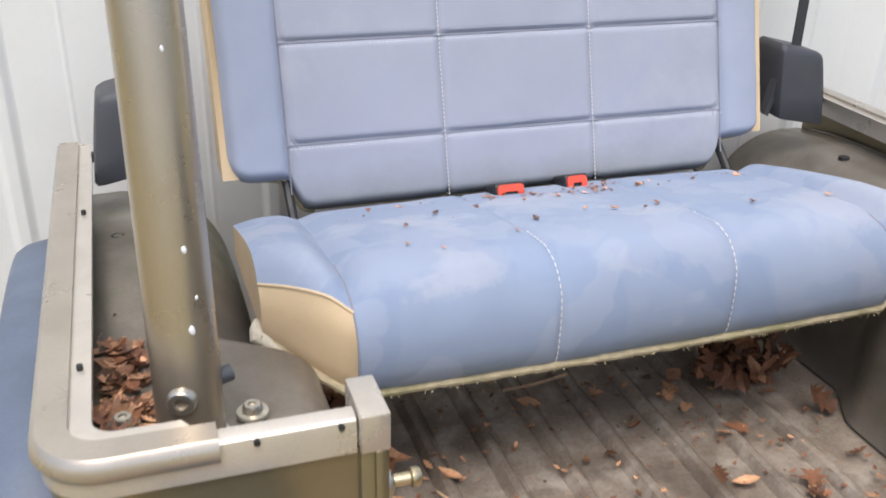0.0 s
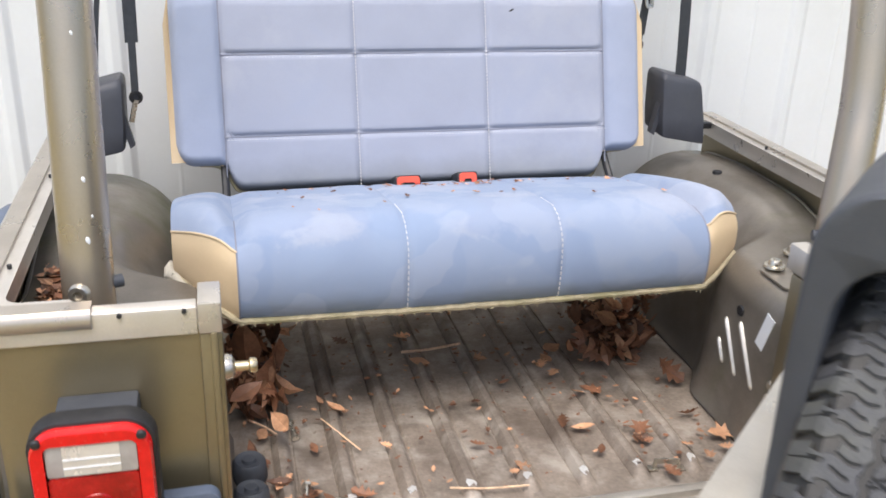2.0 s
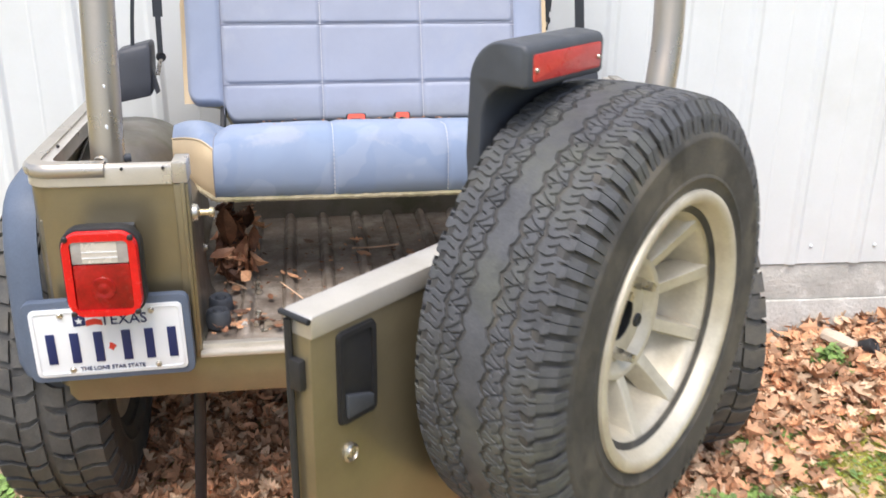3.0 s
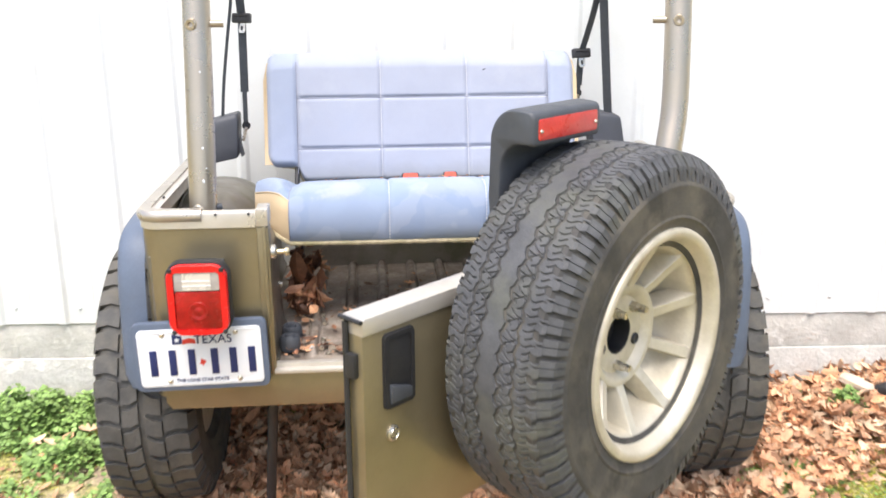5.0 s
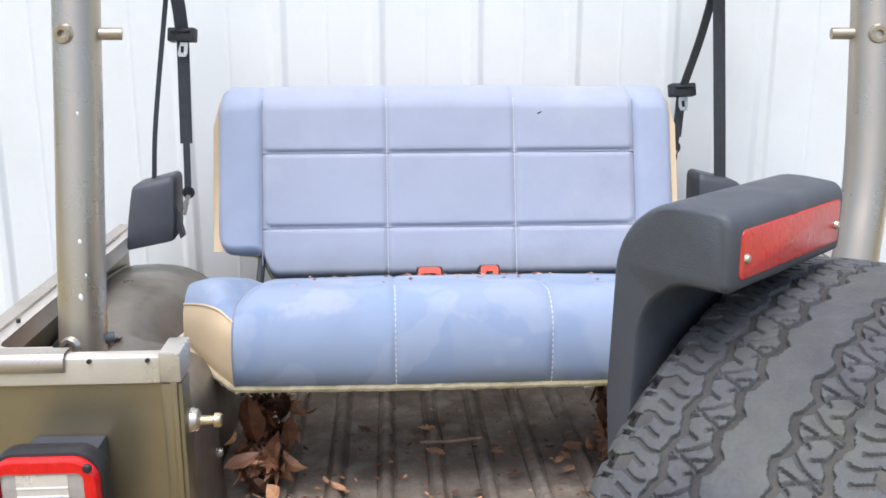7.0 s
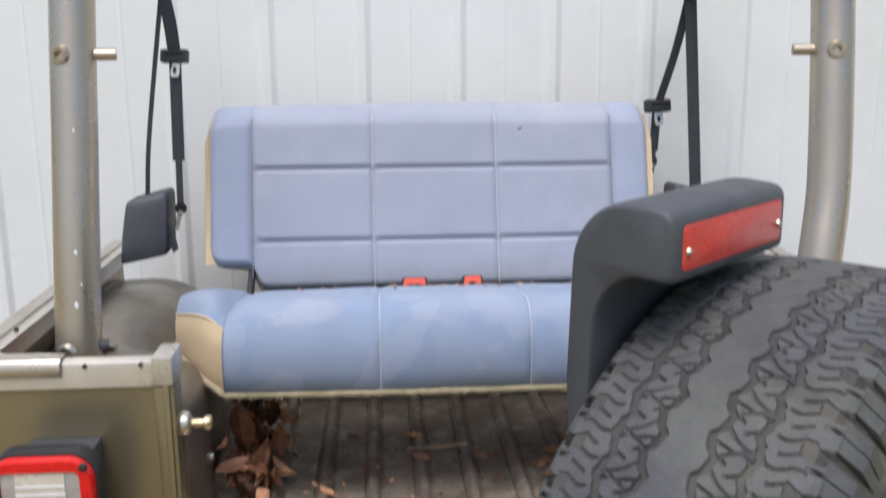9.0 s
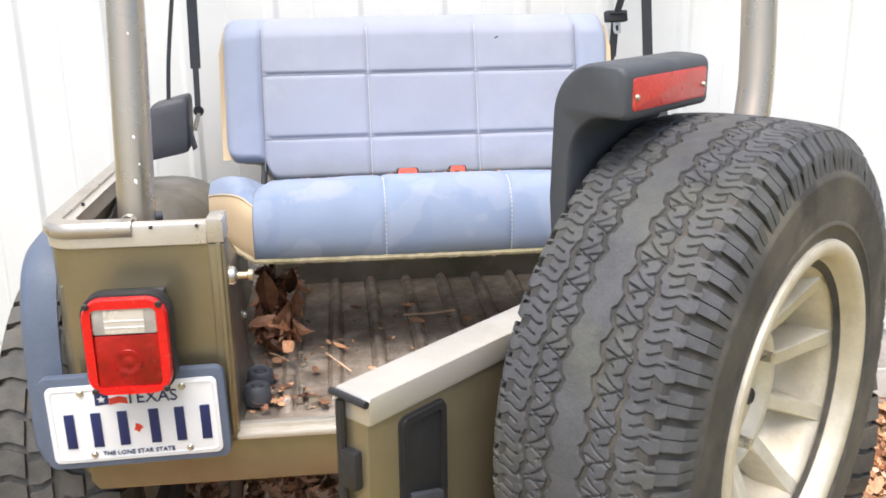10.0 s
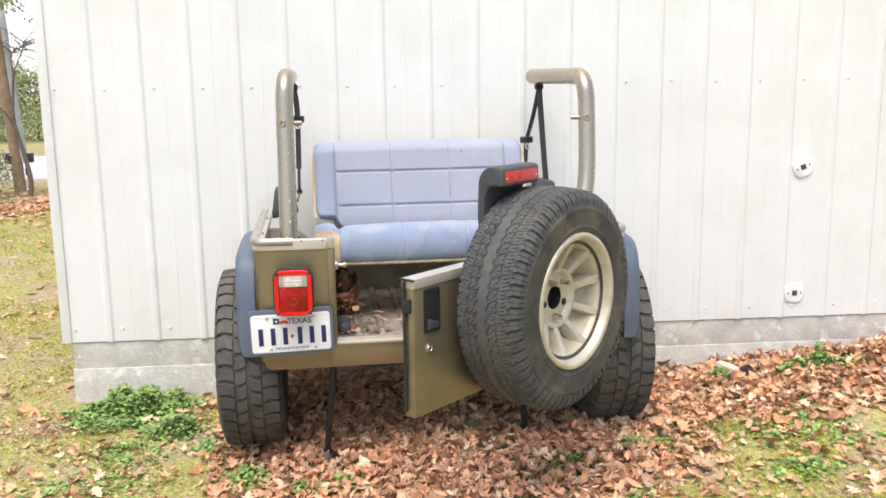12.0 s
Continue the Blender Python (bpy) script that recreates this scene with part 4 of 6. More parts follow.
part("lever", bm, PLASTIC, hd, "dark grey handle lever")
bm = bmesh.new()
lathe(bm, [(0, 0.006), (0.008, 0.006), (0.010, 0.003), (0.012, 0.006), (0.015, 0.004), (0.015, -0.002), (0, -0.002)], 16, axis_matrix((GL - 0.068, GT + 0.001, 0.700), (0, 1, 0)))
part("key_lock", bm, ZINC, gate, "chrome key lock")
# inner skin: pressed louvres and a shallow bent rib
for k in range(6):
    pressed_rib((0.30 + k * 0.028, -0.001, 0.76 - k * 0.012), (0.30 + k * 0.028, -0.001, 0.60 - k * 0.006), 0.014, 0.006, gate, PAINT, (0, -1, 0), "louvre")
    pressed_rib((0.62 + k * 0.028, -0.001, 0.76 - k * 0.012), (0.62 + k * 0.028, -0.001, 0.60 - k * 0.006), 0.014, 0.006, gate, PAINT, (0, -1, 0), "louvre")
for x in (0.44, 0.47):
    pressed_rib((x, -0.001, 0.84), (x, -0.001, 0.72), 0.012, 0.005, gate, PAINT, (0, -1, 0), "louvre")
for x, z in ((0.12, 0.72), (0.78, 0.86)):
    bm = bmesh.new()
    loft(bm, [[(x - 0.05, 0, z - 0.05), (x + 0.05, 0, z - 0.05), (x + 0.05, 0, z + 0.06), (x - 0.05, 0, z + 0.06)], [(x - 0.046, -0.03, z - 0.045), (x + 0.04, -0.036, z - 0.04), (x + 0.04, -0.036, z + 0.035), (x - 0.046, -0.03, z + 0.05)],
              [(x - 0.034, -0.045, z - 0.03), (x + 0.026, -0.05, z - 0.028), (x + 0.026, -0.05, z + 0.022), (x - 0.034, -0.045, z + 0.036)]])
    part("bumper_pad", bm, PLASTIC, gate, "dark grey rubber pad")
for z in (0.875, 0.60):
    bm = bmesh.new()
    box(bm, -0.05, 0.16, GT - 0.004, GT + 0.016, z - 0.028, z + 0.028, 0.005)
    cyl(bm, (-0.035, GT * 0.5, z - 0.034), (-0.035, GT * 0.5, z + 0.034), 0.014, 14)
    part("hinge", bm, PLASTIC, gate, "dark grey hinge strap")
bm = bmesh.new()
box(bm, OR + 0.035, OR + 0.175, -0.030, 0.0, 0.855, 0.868, 0.003)
box(bm, OR + 0.045, OR + 0.150, -0.020, 0.0, 0.80, 0.853, 0.004)
box(bm, OR + 0.035, OR + 0.165, -0.034, 0.0, 0.786, 0.798, 0.003)
part("hinge_bracket", bm, PLASTIC, car, "dark grey hinge bracket")

# spare wheel carrier arm with the high brake lamp
N = Vector((math.sin(radians(ANG)), -math.cos(radians(ANG)), 0))
G = Vector((-math.cos(radians(ANG)), -math.sin(radians(ANG)), 0))
SPG, SPN, SPZ, SPR, SPH = 0.402, 0.196, 0.802, 0.372, 0.118
bm = bmesh.new()
cyl(bm, (SPG, GT, SPZ), (SPG, SPN - 0.06, SPZ), 0.09, 20)
box(bm, SPG - 0.16, SPG + 0.16, GT - 0.002, GT + 0.02, SPZ - 0.11, SPZ + 0.07, 0.006)
part("wheel_carrier", bm, BLACK, gate, "black steel wheel carrier")
lamp = thing("high_brake_lamp", "dark grey hooked bracket with a faded red brake lamp", "brake lamp", GATE)
x0, x1 = 0.396, 0.612
bm = bmesh.new()
def arc2(cy, cz, ry, rz, a0, a1, n=8):
    return [(cy + ry * math.cos(radians(a0 + (a1 - a0) * k / n)), cz + rz * math.sin(radians(a0 + (a1 - a0) * k / n))) for k in range(n + 1)]
side = [(GT + 0.002, 0.62), (GT + 0.026, 0.62), (GT + 0.028, 1.08)] + arc2(GT + 0.074, 1.150, 0.044, 0.056, 180, 90) + [(0.149, 1.206)] + arc2(0.149, 1.213, 0.005, 0.006, -90, 0, 3) + arc2(0.141, 1.256, 0.013, 0.014, 0, 90, 4)
side += [(GT + 0.072, 1.272)] + arc2(GT + 0.062, 1.205, 0.060, 0.067, 95, 180, 10) + [(GT + 0.001, 1.10)]
rings = []
for t, k in ((0, 0.86), (0.006, 0.92), (0.018, 0.965), (0.045, 1.0), (0.5, 1.0), (0.955, 1.0), (0.982, 0.965), (0.994, 0.92), (1, 0.86)):
    ring = []
    for y, z in side:
        cy = 0.10 if z > 1.2 else GT + 0.014
        cz = 1.24 if z > 1.2 else z
        ring.append(Vector((x0 + (x1 - x0) * t + (0.05 * (1 - 2 * t) * min(1, max(0, (1.0 - z) / 0.3))), cy + (y - cy) * k, cz + (z - cz) * k)))
    rings.append(ring)
loft(bm, rings)
part("bracket", bm, PLASTIC, lamp, "dark grey moulded bracket")
bm = bmesh.new()
prism(bm, round_rect(x0 + 0.014, x1 - 0.014, 1.216, 1.256, 0.006), 0.008, Matrix.Translation((0, 0.1475, 0)), 0.002)
part("lens", bm, material("faded_red_lens", (0.58, 0.035, 0.028), 0.32, 0, 0.12, 25, 0.3, 200, stain=(0.64, 0.17, 0.13), stain_amount=0.4, stain_scale=9, coat=0.2), lamp, "sun-faded red lens")
for x in (x0 + 0.022, x1 - 0.022):
    bm = bmesh.new()
    lathe(bm, [(0, 0.0025), (0.003, 0.002), (0.004, 0), (0.004, -0.003), (0, -0.003)], 10, axis_matrix((x, 0.156, 1.233), (0, 1, 0)))
    part("screw", bm, ZINC, lamp)
for x in (0.44, 0.565):
    pressed_rib((x, GT + 0.0, 1.15), (x, GT + 0.0, 0.95), 0.010, 0.004, lamp, PLASTIC, (0, -1, 0), "groove")

SPC = HINGE + G * SPG + N * SPN + Vector((0, 0, SPZ))
spare = thing("spare_wheel", "worn spare tyre on weathered pale alloy rim, on tailgate", "wheel", axis_matrix(SPC, N) @ Matrix.Rotation(radians(12), 4, "Z") @ Matrix.Scale(1.045, 4))
a, b = bmesh.new(), bmesh.new()
carcass(a, SPR, SPH, 0.20, Matrix.Identity(4), 0.0065)
part("tyre", a, RUBBER, spare, "dusty black sidewalls")
spare_tread(b, SPR, SPH)
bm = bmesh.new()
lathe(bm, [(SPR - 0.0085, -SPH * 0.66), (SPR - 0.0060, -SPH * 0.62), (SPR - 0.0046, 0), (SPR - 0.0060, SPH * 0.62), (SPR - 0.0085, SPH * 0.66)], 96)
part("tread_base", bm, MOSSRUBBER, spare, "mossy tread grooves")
part("tread", b, TREAD, spare, "worn grey tread with sipes", smooth=True)
bm = bmesh.new()
lathe(bm, [(0.200, -0.105), (0.212, -0.108), (0.212, -0.095), (0.198, -0.085), (0.190, 0.0), (0.194, 0.070), (0.200, 0.085), (0.213, 0.100), (0.226, 0.110), (0.2285, 0.117), (0.2265, 0.1225), (0.222, 0.1245), (0.212, 0.1235), (0.207, 0.119), (0.202, 0.106), (0.197, 0.092), (0.188, 0.085), (0.182, 0.070), (0.180, 0.040), (0.165, 0.005), (0.140, -0.020), (0.112, -0.030), (0.098, -0.032), (0.095, -0.04), (0.150, -0.05), (0.180, -0.07), (0.19, -0.10)], 72, close=True)
rim = part("rim", bm, ALLOY, spare, "weathered pale alloy rim")
bm = bmesh.new()
lathe(bm, [(0.038, -0.03), (0.038, 0.022), (0.041, 0.026), (0.078, 0.026), (0.088, 0.040), (0.094, 0.043), (0.102, 0.042), (0.107, 0.034), (0.108, -0.03)], 48, close=True)
part("hub", bm, ALLOY, rim)
bm = bmesh.new()
lathe(bm, [(0.0, -0.010), (0.037, -0.010), (0.0375, 0.0262), (0.039, 0.0275)], 24)
part("bore", bm, BLACK, rim)
for k in range(10):
    a = 2 * math.pi * k / 10
    m = Matrix.Rotation(a, 4, "Z")
    bm = bmesh.new()
    rings = []
    for r, w, zt, zb in ((0.100, 0.012, 0.041, -0.02), (0.12, 0.012, 0.052, -0.006), (0.15, 0.012, 0.066, 0.012), (0.180, 0.013, 0.082, 0.035), (0.197, 0.014, 0.092, 0.06)):
        rings.append([m @ Vector((r, y, z)) for y, z in ((-w * 1.25, zb), (-w, zt - 0.003), (-w * 0.8, zt), (w * 0.8, zt), (w, zt - 0.003), (w * 1.25, zb))])
    loft(bm, rings)
    part("spoke", bm, ALLOY, rim)
for k in range(5):
    a = 2 * math.pi * (k + 0.5) / 5
    c = Vector((0.063 * math.cos(a), 0.063 * math.sin(a), 0.026))
    bm = bmesh.new()
    if k in (0, 1, 3):
        cyl(bm, c, c + Vector((0, 0, 0.016)), 0.011, 6)
        cyl(bm, c + Vector((0, 0, 0.014)), c + Vector((0, 0, 0.034)), 0.0085, 14, 0.0075)
        part("lug_nut", bm, ZINC, rim, "chrome lug nut")
    else:
        lathe(bm, [(0, 0.0025), (0.006, 0.0028), (0.0095, 0.005), (0.012, 0.0025), (0.012, -0.002), (0, -0.002)], 14, Matrix.Translation(c))
        part("stud_hole", bm, BLACK, rim)

# ---------------------------------------------------------------- roll bars
def roll_bar(x, sgn):
    t = thing("roll_bar", "khaki tubular roll bar bolted down through a foot plate", "roll bar", group="roll bars")
    bm = bmesh.new()
    if sgn < 0:
        leg = [(x, 0.125, 0.858), (x + 0.001, 0.138, 0.95), (x + 0.002, 0.166, 1.10), (x + 0.003, 0.198, 1.25), (x + 0.003, 0.230, 1.40), (x + 0.004, 0.246, 1.485)]
    else:
        leg = [(x, 0.125, 0.858), (x + 0.010, 0.140, 0.95), (x + 0.034, 0.170, 1.07), (x + 0.052, 0.200, 1.18), (x + 0.060, 0.240, 1.38), (x + 0.062, 0.258, 1.472)]
    pts = smooth_path(leg, 4)
    cx, cy, cz = leg[-1]
    for k in range(1, 9):
        a = math.pi / 2 * k / 8
        pts.append(Vector((cx - sgn * 0.010 * k / 8, cy + 0.003 + 0.085 * (1 - math.cos(a)), cz + 0.005 + 0.085 * math.sin(a))))
    end = cx + 0.012 if sgn < 0 else cx - 0.100
    pts += [Vector((cx * 0.55 + end * 0.45, 0.50, cz + 0.091)), Vector((end, 0.82, cz + 0.090))]
    tube(bm, pts, 0.0355, 22)
    part("tube", bm, PAINTBAR, t, "khaki tube with small paint chips")
    bm = bmesh.new()
    r = 0.098
    octo = [(r * math.cos(radians(22.5 + 45 * k)) * 1.05, r * math.sin(radians(22.5 + 45 * k))) for k in range(8)]
    prism(bm, octo, 0.005, Matrix.Translation((x, 0.145, 0.857)) @ Matrix.Rotation(radians(-90), 4, "X"), 0.0015)
    part("foot_plate", bm, PAINT_IN, t, "khaki octagonal foot plate")
    bm = bmesh.new()
    lathe(bm, [(0.034, 0.012), (0.040, 0.010), (0.045, 0.002), (0.046, -0.004), (0.034, -0.004)], 24, Matrix.Translation((x, 0.125, 0.862)))
    part("weld_bead", bm, CAPPAINT, t, "pale weld bead")
    for dx, dy in ((-0.070, 0.035), (0.068, 0.018), (0.0, 0.085)):
        bm = bmesh.new()
        m = Matrix.Translation((x + dx, 0.145 + dy, 0.8625))
        lathe(bm, [(0.0, 0.010), (0.004, 0.010), (0.005, 0.013), (0.009, 0.013), (0.011, 0.010), (0.012, 0.004), (0.018, 0.0035), (0.019, 0.0), (0.0, 0.0)], 18, m)
        part("bolt", bm, ZINC, t, "washered round-head bolt")
    # threaded bushings through the tube
    for z, y, dx in ((0.935, 0.136, 0.001 if sgn < 0 else 0.009), (1.392, 0.229 if sgn < 0 else 0.243, 0.003 if sgn < 0 else 0.060)):
        bm = bmesh.new()
        c = Vector((x + dx, y, z))
        lathe(bm, [(0.0, 0.030), (0.006, 0.030), (0.007, 0.042), (0.013, 0.042), (0.015, 0.039), (0.016, 0.028), (0.0, 0.028)], 16, axis_matrix(c, (-0.25, -1, 0)))
        b = part("bushing", bm, ZINC if z < 1 else PAINTBAR, t)
        bm = bmesh.new()
        cyl(bm, c - Vector((sgn * 0.030, 0, 0)), c - Vector((sgn * (0.066 if z > 1 else 0.045), -0.006, 0)), 0.0095, 14)
        part("stud", bm, PAINTBAR if z > 1 else PLASTIC, t)
    return t
rb = roll_bar(-0.632, -1)
for z, yb, dx, w, hh in ((1.008, 0.1485, 0.008, 0.0035, 0.0062), (1.090, 0.164, 0.009, 0.0030, 0.0045), (1.277, 0.2035, 0.010, 0.0022, 0.0034), (1.040, 0.1545, 0.016, 0.0018, 0.0026)):
    bm = bmesh.new()
    bmesh.ops.create_uvsphere(bm, u_segments=10, v_segments=6, radius=1.0, matrix=Matrix.Translation((-0.630 + dx, yb - math.sqrt(0.0355 ** 2 - dx * dx) - 0.0002, z)) @ Matrix.Diagonal((w, 0.0012, hh, 1)))
    part("paint_chip", bm, PLATEWHITE, rb, "white paint chip")
roll_bar(0.566, 1)

# ---------------------------------------------------------------- bench seat
seat = thing("bench_seat", "faded blue fabric bench seat with tan vinyl ends", "seat")
XC = -0.027
COLS = (-0.426, -0.161, 0.114, 0.376)
ROWS = (1.139, 0.986)

def dip(v, lines, w):
    return max(math.exp(-((v - q) / w) ** 2) for q in lines)

def back_face_y(z):
    return 0.692 + (z - 0.986) * 0.31

def backrest():
    xs = sorted(set([round(-0.520 + 0.983 * k / 160, 4) for k in range(161)] + [c + d for c in COLS for d in (-0.004, 0, 0.004)]))
    nz = 110
    def low(x):
        # wings end higher than the middle
        a = 1 / (1 + math.exp((x + 0.418) / 0.006)) + 1 / (1 + math.exp(-(x - 0.366) / 0.006))
        return 0.872 + 0.053 * a
    bm = bmesh.new()
    grid = []
    for x in xs:
        e = min(x + 0.520, 0.463 - x)
        col = []
        rc_ = max(0.0, 1 - e / 0.034) ** 2.2
        zb, zt = low(x) + 0.018 * rc_, 1.274 - 0.004 * abs(x - XC) / 0.5 - 0.020 * rc_
        for j in range(nz + 1):
            t = j / nz
            z = zb + (zt - zb) * t
            y = back_face_y(z)
            wing = x < COLS[0] or x > COLS[3]
            puff = 0.008 * (1 - 0.75 * dip(x, COLS[1:3], 0.006)) * (1 - 0.9 * (0 if wing else dip(z, ROWS, 0.0048))) * (1 - 1.0 * dip(x, (COLS[0], COLS[3]), 0.006))
            puff += (0.006 if wing else 0.0) * math.sin(min(1, max(0, (e / 0.095))) * math.pi)
            y -= puff
            # rolled edges
            te, be = (zt - z), (z - zb)
            if te < 0.045:
                y += 0.05 * (1 - te / 0.045) ** 2
            if be < 0.03:
                y += 0.035 * (1 - be / 0.03) ** 2
            if e < 0.016:
                y += 0.022 * (1 - e / 0.016) ** 2
            y += 0.0016 * noise.noise(Vector((x * 14, z * 14, 0.3)))
            col.append(bm.verts.new((x, y, z)))
        grid.append(col)
    for a, b in zip(grid, grid[1:]):
        for j in range(nz):
            q = bm.faces.new((a[j], b[j], b[j + 1], a[j + 1]))
            xm = (a[j].co.x + b[j].co.x) / 2
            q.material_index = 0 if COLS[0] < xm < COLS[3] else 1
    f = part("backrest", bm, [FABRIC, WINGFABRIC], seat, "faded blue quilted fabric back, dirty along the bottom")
    # tan shell behind
    bm = bmesh.new()
    out = [(x, low(x) + 0.010) for x in xs[::6]] + [(xs[-1], low(xs[-1]) + 0.010)]
    ring = [(-0.531, out[0][1])] + out[1:-1] + [(0.474, out[-1][1]), (0.474, 1.19), (0.466, 1.240), (0.44, 1.255), (-0.49, 1.255), (-0.521, 1.240), (-0.531, 1.19)]
    rings = [[Vector((x, back_face_y(z) + d + (0.022 if z > 1.2 and d < 0.05 else 0.0), z)) for x, z in ring] for d in (0.012, 0.024, 0.085)]
    loft(bm, rings)
    part("shell", bm, VINYL, f, "tan vinyl side and back shell")
    # welts and thread
    def line(p, q, n=30):
        return [Vector(p).lerp(Vector(q), k / n) for k in range(n + 1)]
    def face_pt(x, z, lift):
        return Vector((x, back_face_y(z) - lift, z))
    for z in ROWS:
        bm = bmesh.new()
        tube(bm, [face_pt(x, z - 0.002, 0.0030) for x in np.linspace(COLS[0], COLS[3], 24)], 0.0015, 6)
        part("seam", bm, SEAM, f, "dark sewn seam")
    for x in (COLS[0], COLS[3]):
        bm = bmesh.new()
        tube(bm, [face_pt(x, z, 0.0010) for z in np.linspace(0.90, 1.247, 24)], 0.0012, 6)
        part("seam", bm, SEAM, f, "dark sewn seam")
    bm = bmesh.new()
    for x in COLS[1:3]:
        z = 0.885
        while z < 1.250:
            p, q = face_pt(x, z, 0.0042), face_pt(x, z + 0.0042, 0.0042)
            tube(bm, [p, q], 0.0008, 5)
            z += 0.0068
    for z0 in ROWS:
        x = COLS[0] + 0.004
        while x < COLS[3]:
            tube(bm, [face_pt(x, z0 - 0.0065, 0.0062), face_pt(x + 0.004, z0 - 0.0065, 0.0058)], 0.0004, 4)
            x += 0.0068
    tagged(part("stitching", bm, STITCH, f, "white stitching"), kind="stuff")
    # tan welt round the lower notches
    for s, xa, xb in ((-1, -0.520, -0.405), (1, 0.463, 0.352)):
        bm = bmesh.new()
        xn = -0.418 if s < 0 else 0.366
        pts = [Vector((xn + s * dx, back_face_y(z) + 0.026, z)) for dx, z in ((0.060, 0.9265), (0.028, 0.9235), (0.009, 0.912), (-0.001, 0.893), (-0.012, 0.876), (-0.030, 0.871))]
        tube(bm, smooth_path(pts, 6), 0.0045, 8)
        part("welt", bm, PIPING, f, "tan welt")
    bm = bmesh.new()
    c = face_pt(0.170, 1.219, 0.0086)
    bmesh.ops.create_uvsphere(bm, u_segments=10, v_segments=6, radius=1.0, matrix=Matrix.Translation(c) @ Matrix.Rotation(radians(-25), 4, "Y") @ Matrix.Diagonal((0.0065, 0.0012, 0.0018, 1)))
    part("tear", bm, BLACK, f, "small dark tear in the fabric")
    return f
backrest()

def wing_of(x):
    """How far into a cushion end, 0 to 1."""
    return max(0.0, (-0.424 - x) / 0.102, (x - 0.397) / 0.078)

def front_y(x):
    w = min(1.0, wing_of(x)) ** 1.25
    if x < -0.424:
        return 0.248 + w * 0.100
    if x > 0.397:
        return 0.242 + w * 0.040
    return 0.245 - 0.006 * math.sin((x + 0.424) / 0.821 * math.pi)

def hem(x):
    """The lower hem climbs towards both ends."""
    return 0.802 + 0.048 * min(1.0, wing_of(x)) ** 1.1

CSEAM = (-0.150, 0.118)
def cushion_profile(x):
    f = front_y(x)
    wing = wing_of(x)
    zb = hem(x)
    k = (0.908 - zb) / 0.106
    crown = 0.014 * (1 - ((x - XC) / 0.46) ** 2) - 0.006 * dip(x, CSEAM, 0.006) - 0.018 * dip(x, (-0.424, 0.397), 0.016) + (0.016 * math.sin(wing * math.pi) if wing else 0)
    bul = 0.012 * (1 - 0.6 * dip(x, CSEAM, 0.006)) * (1 if not wing else 0.4)
    top = 0.944 - 0.004 * wing
    back = 0.635
    pr = [(f + 0.004, zb), (f - bul * 0.5, zb + 0.013 * k), (f - bul * 0.95, zb + 0.036 * k), (f - bul, zb + 0.060 * k), (f - bul * 0.8, zb + 0.084 * k), (f + 0.000, 0.908 + crown * 0.3), (f + 0.012, top - 0.018 + crown * 0.6),
          (f + 0.030, top - 0.004 + crown * 0.9), (f + 0.060, top + 0.004 + crown)]
    y = f + 0.060
    for t in (0.2, 0.4, 0.6, 0.8, 0.93, 1.0):
        yy = y + (back - y) * t
        pr.append((yy, top + 0.004 + crown * (1 - 0.6 * t) - 0.062 * t ** 1.3))
    return [(yy + 0.0012 * noise.noise(Vector((x * 16, yy * 16, 1.7))), zz + 0.0016 * noise.noise(Vector((x * 13, yy * 13, 4.1)))) for yy, zz in pr]

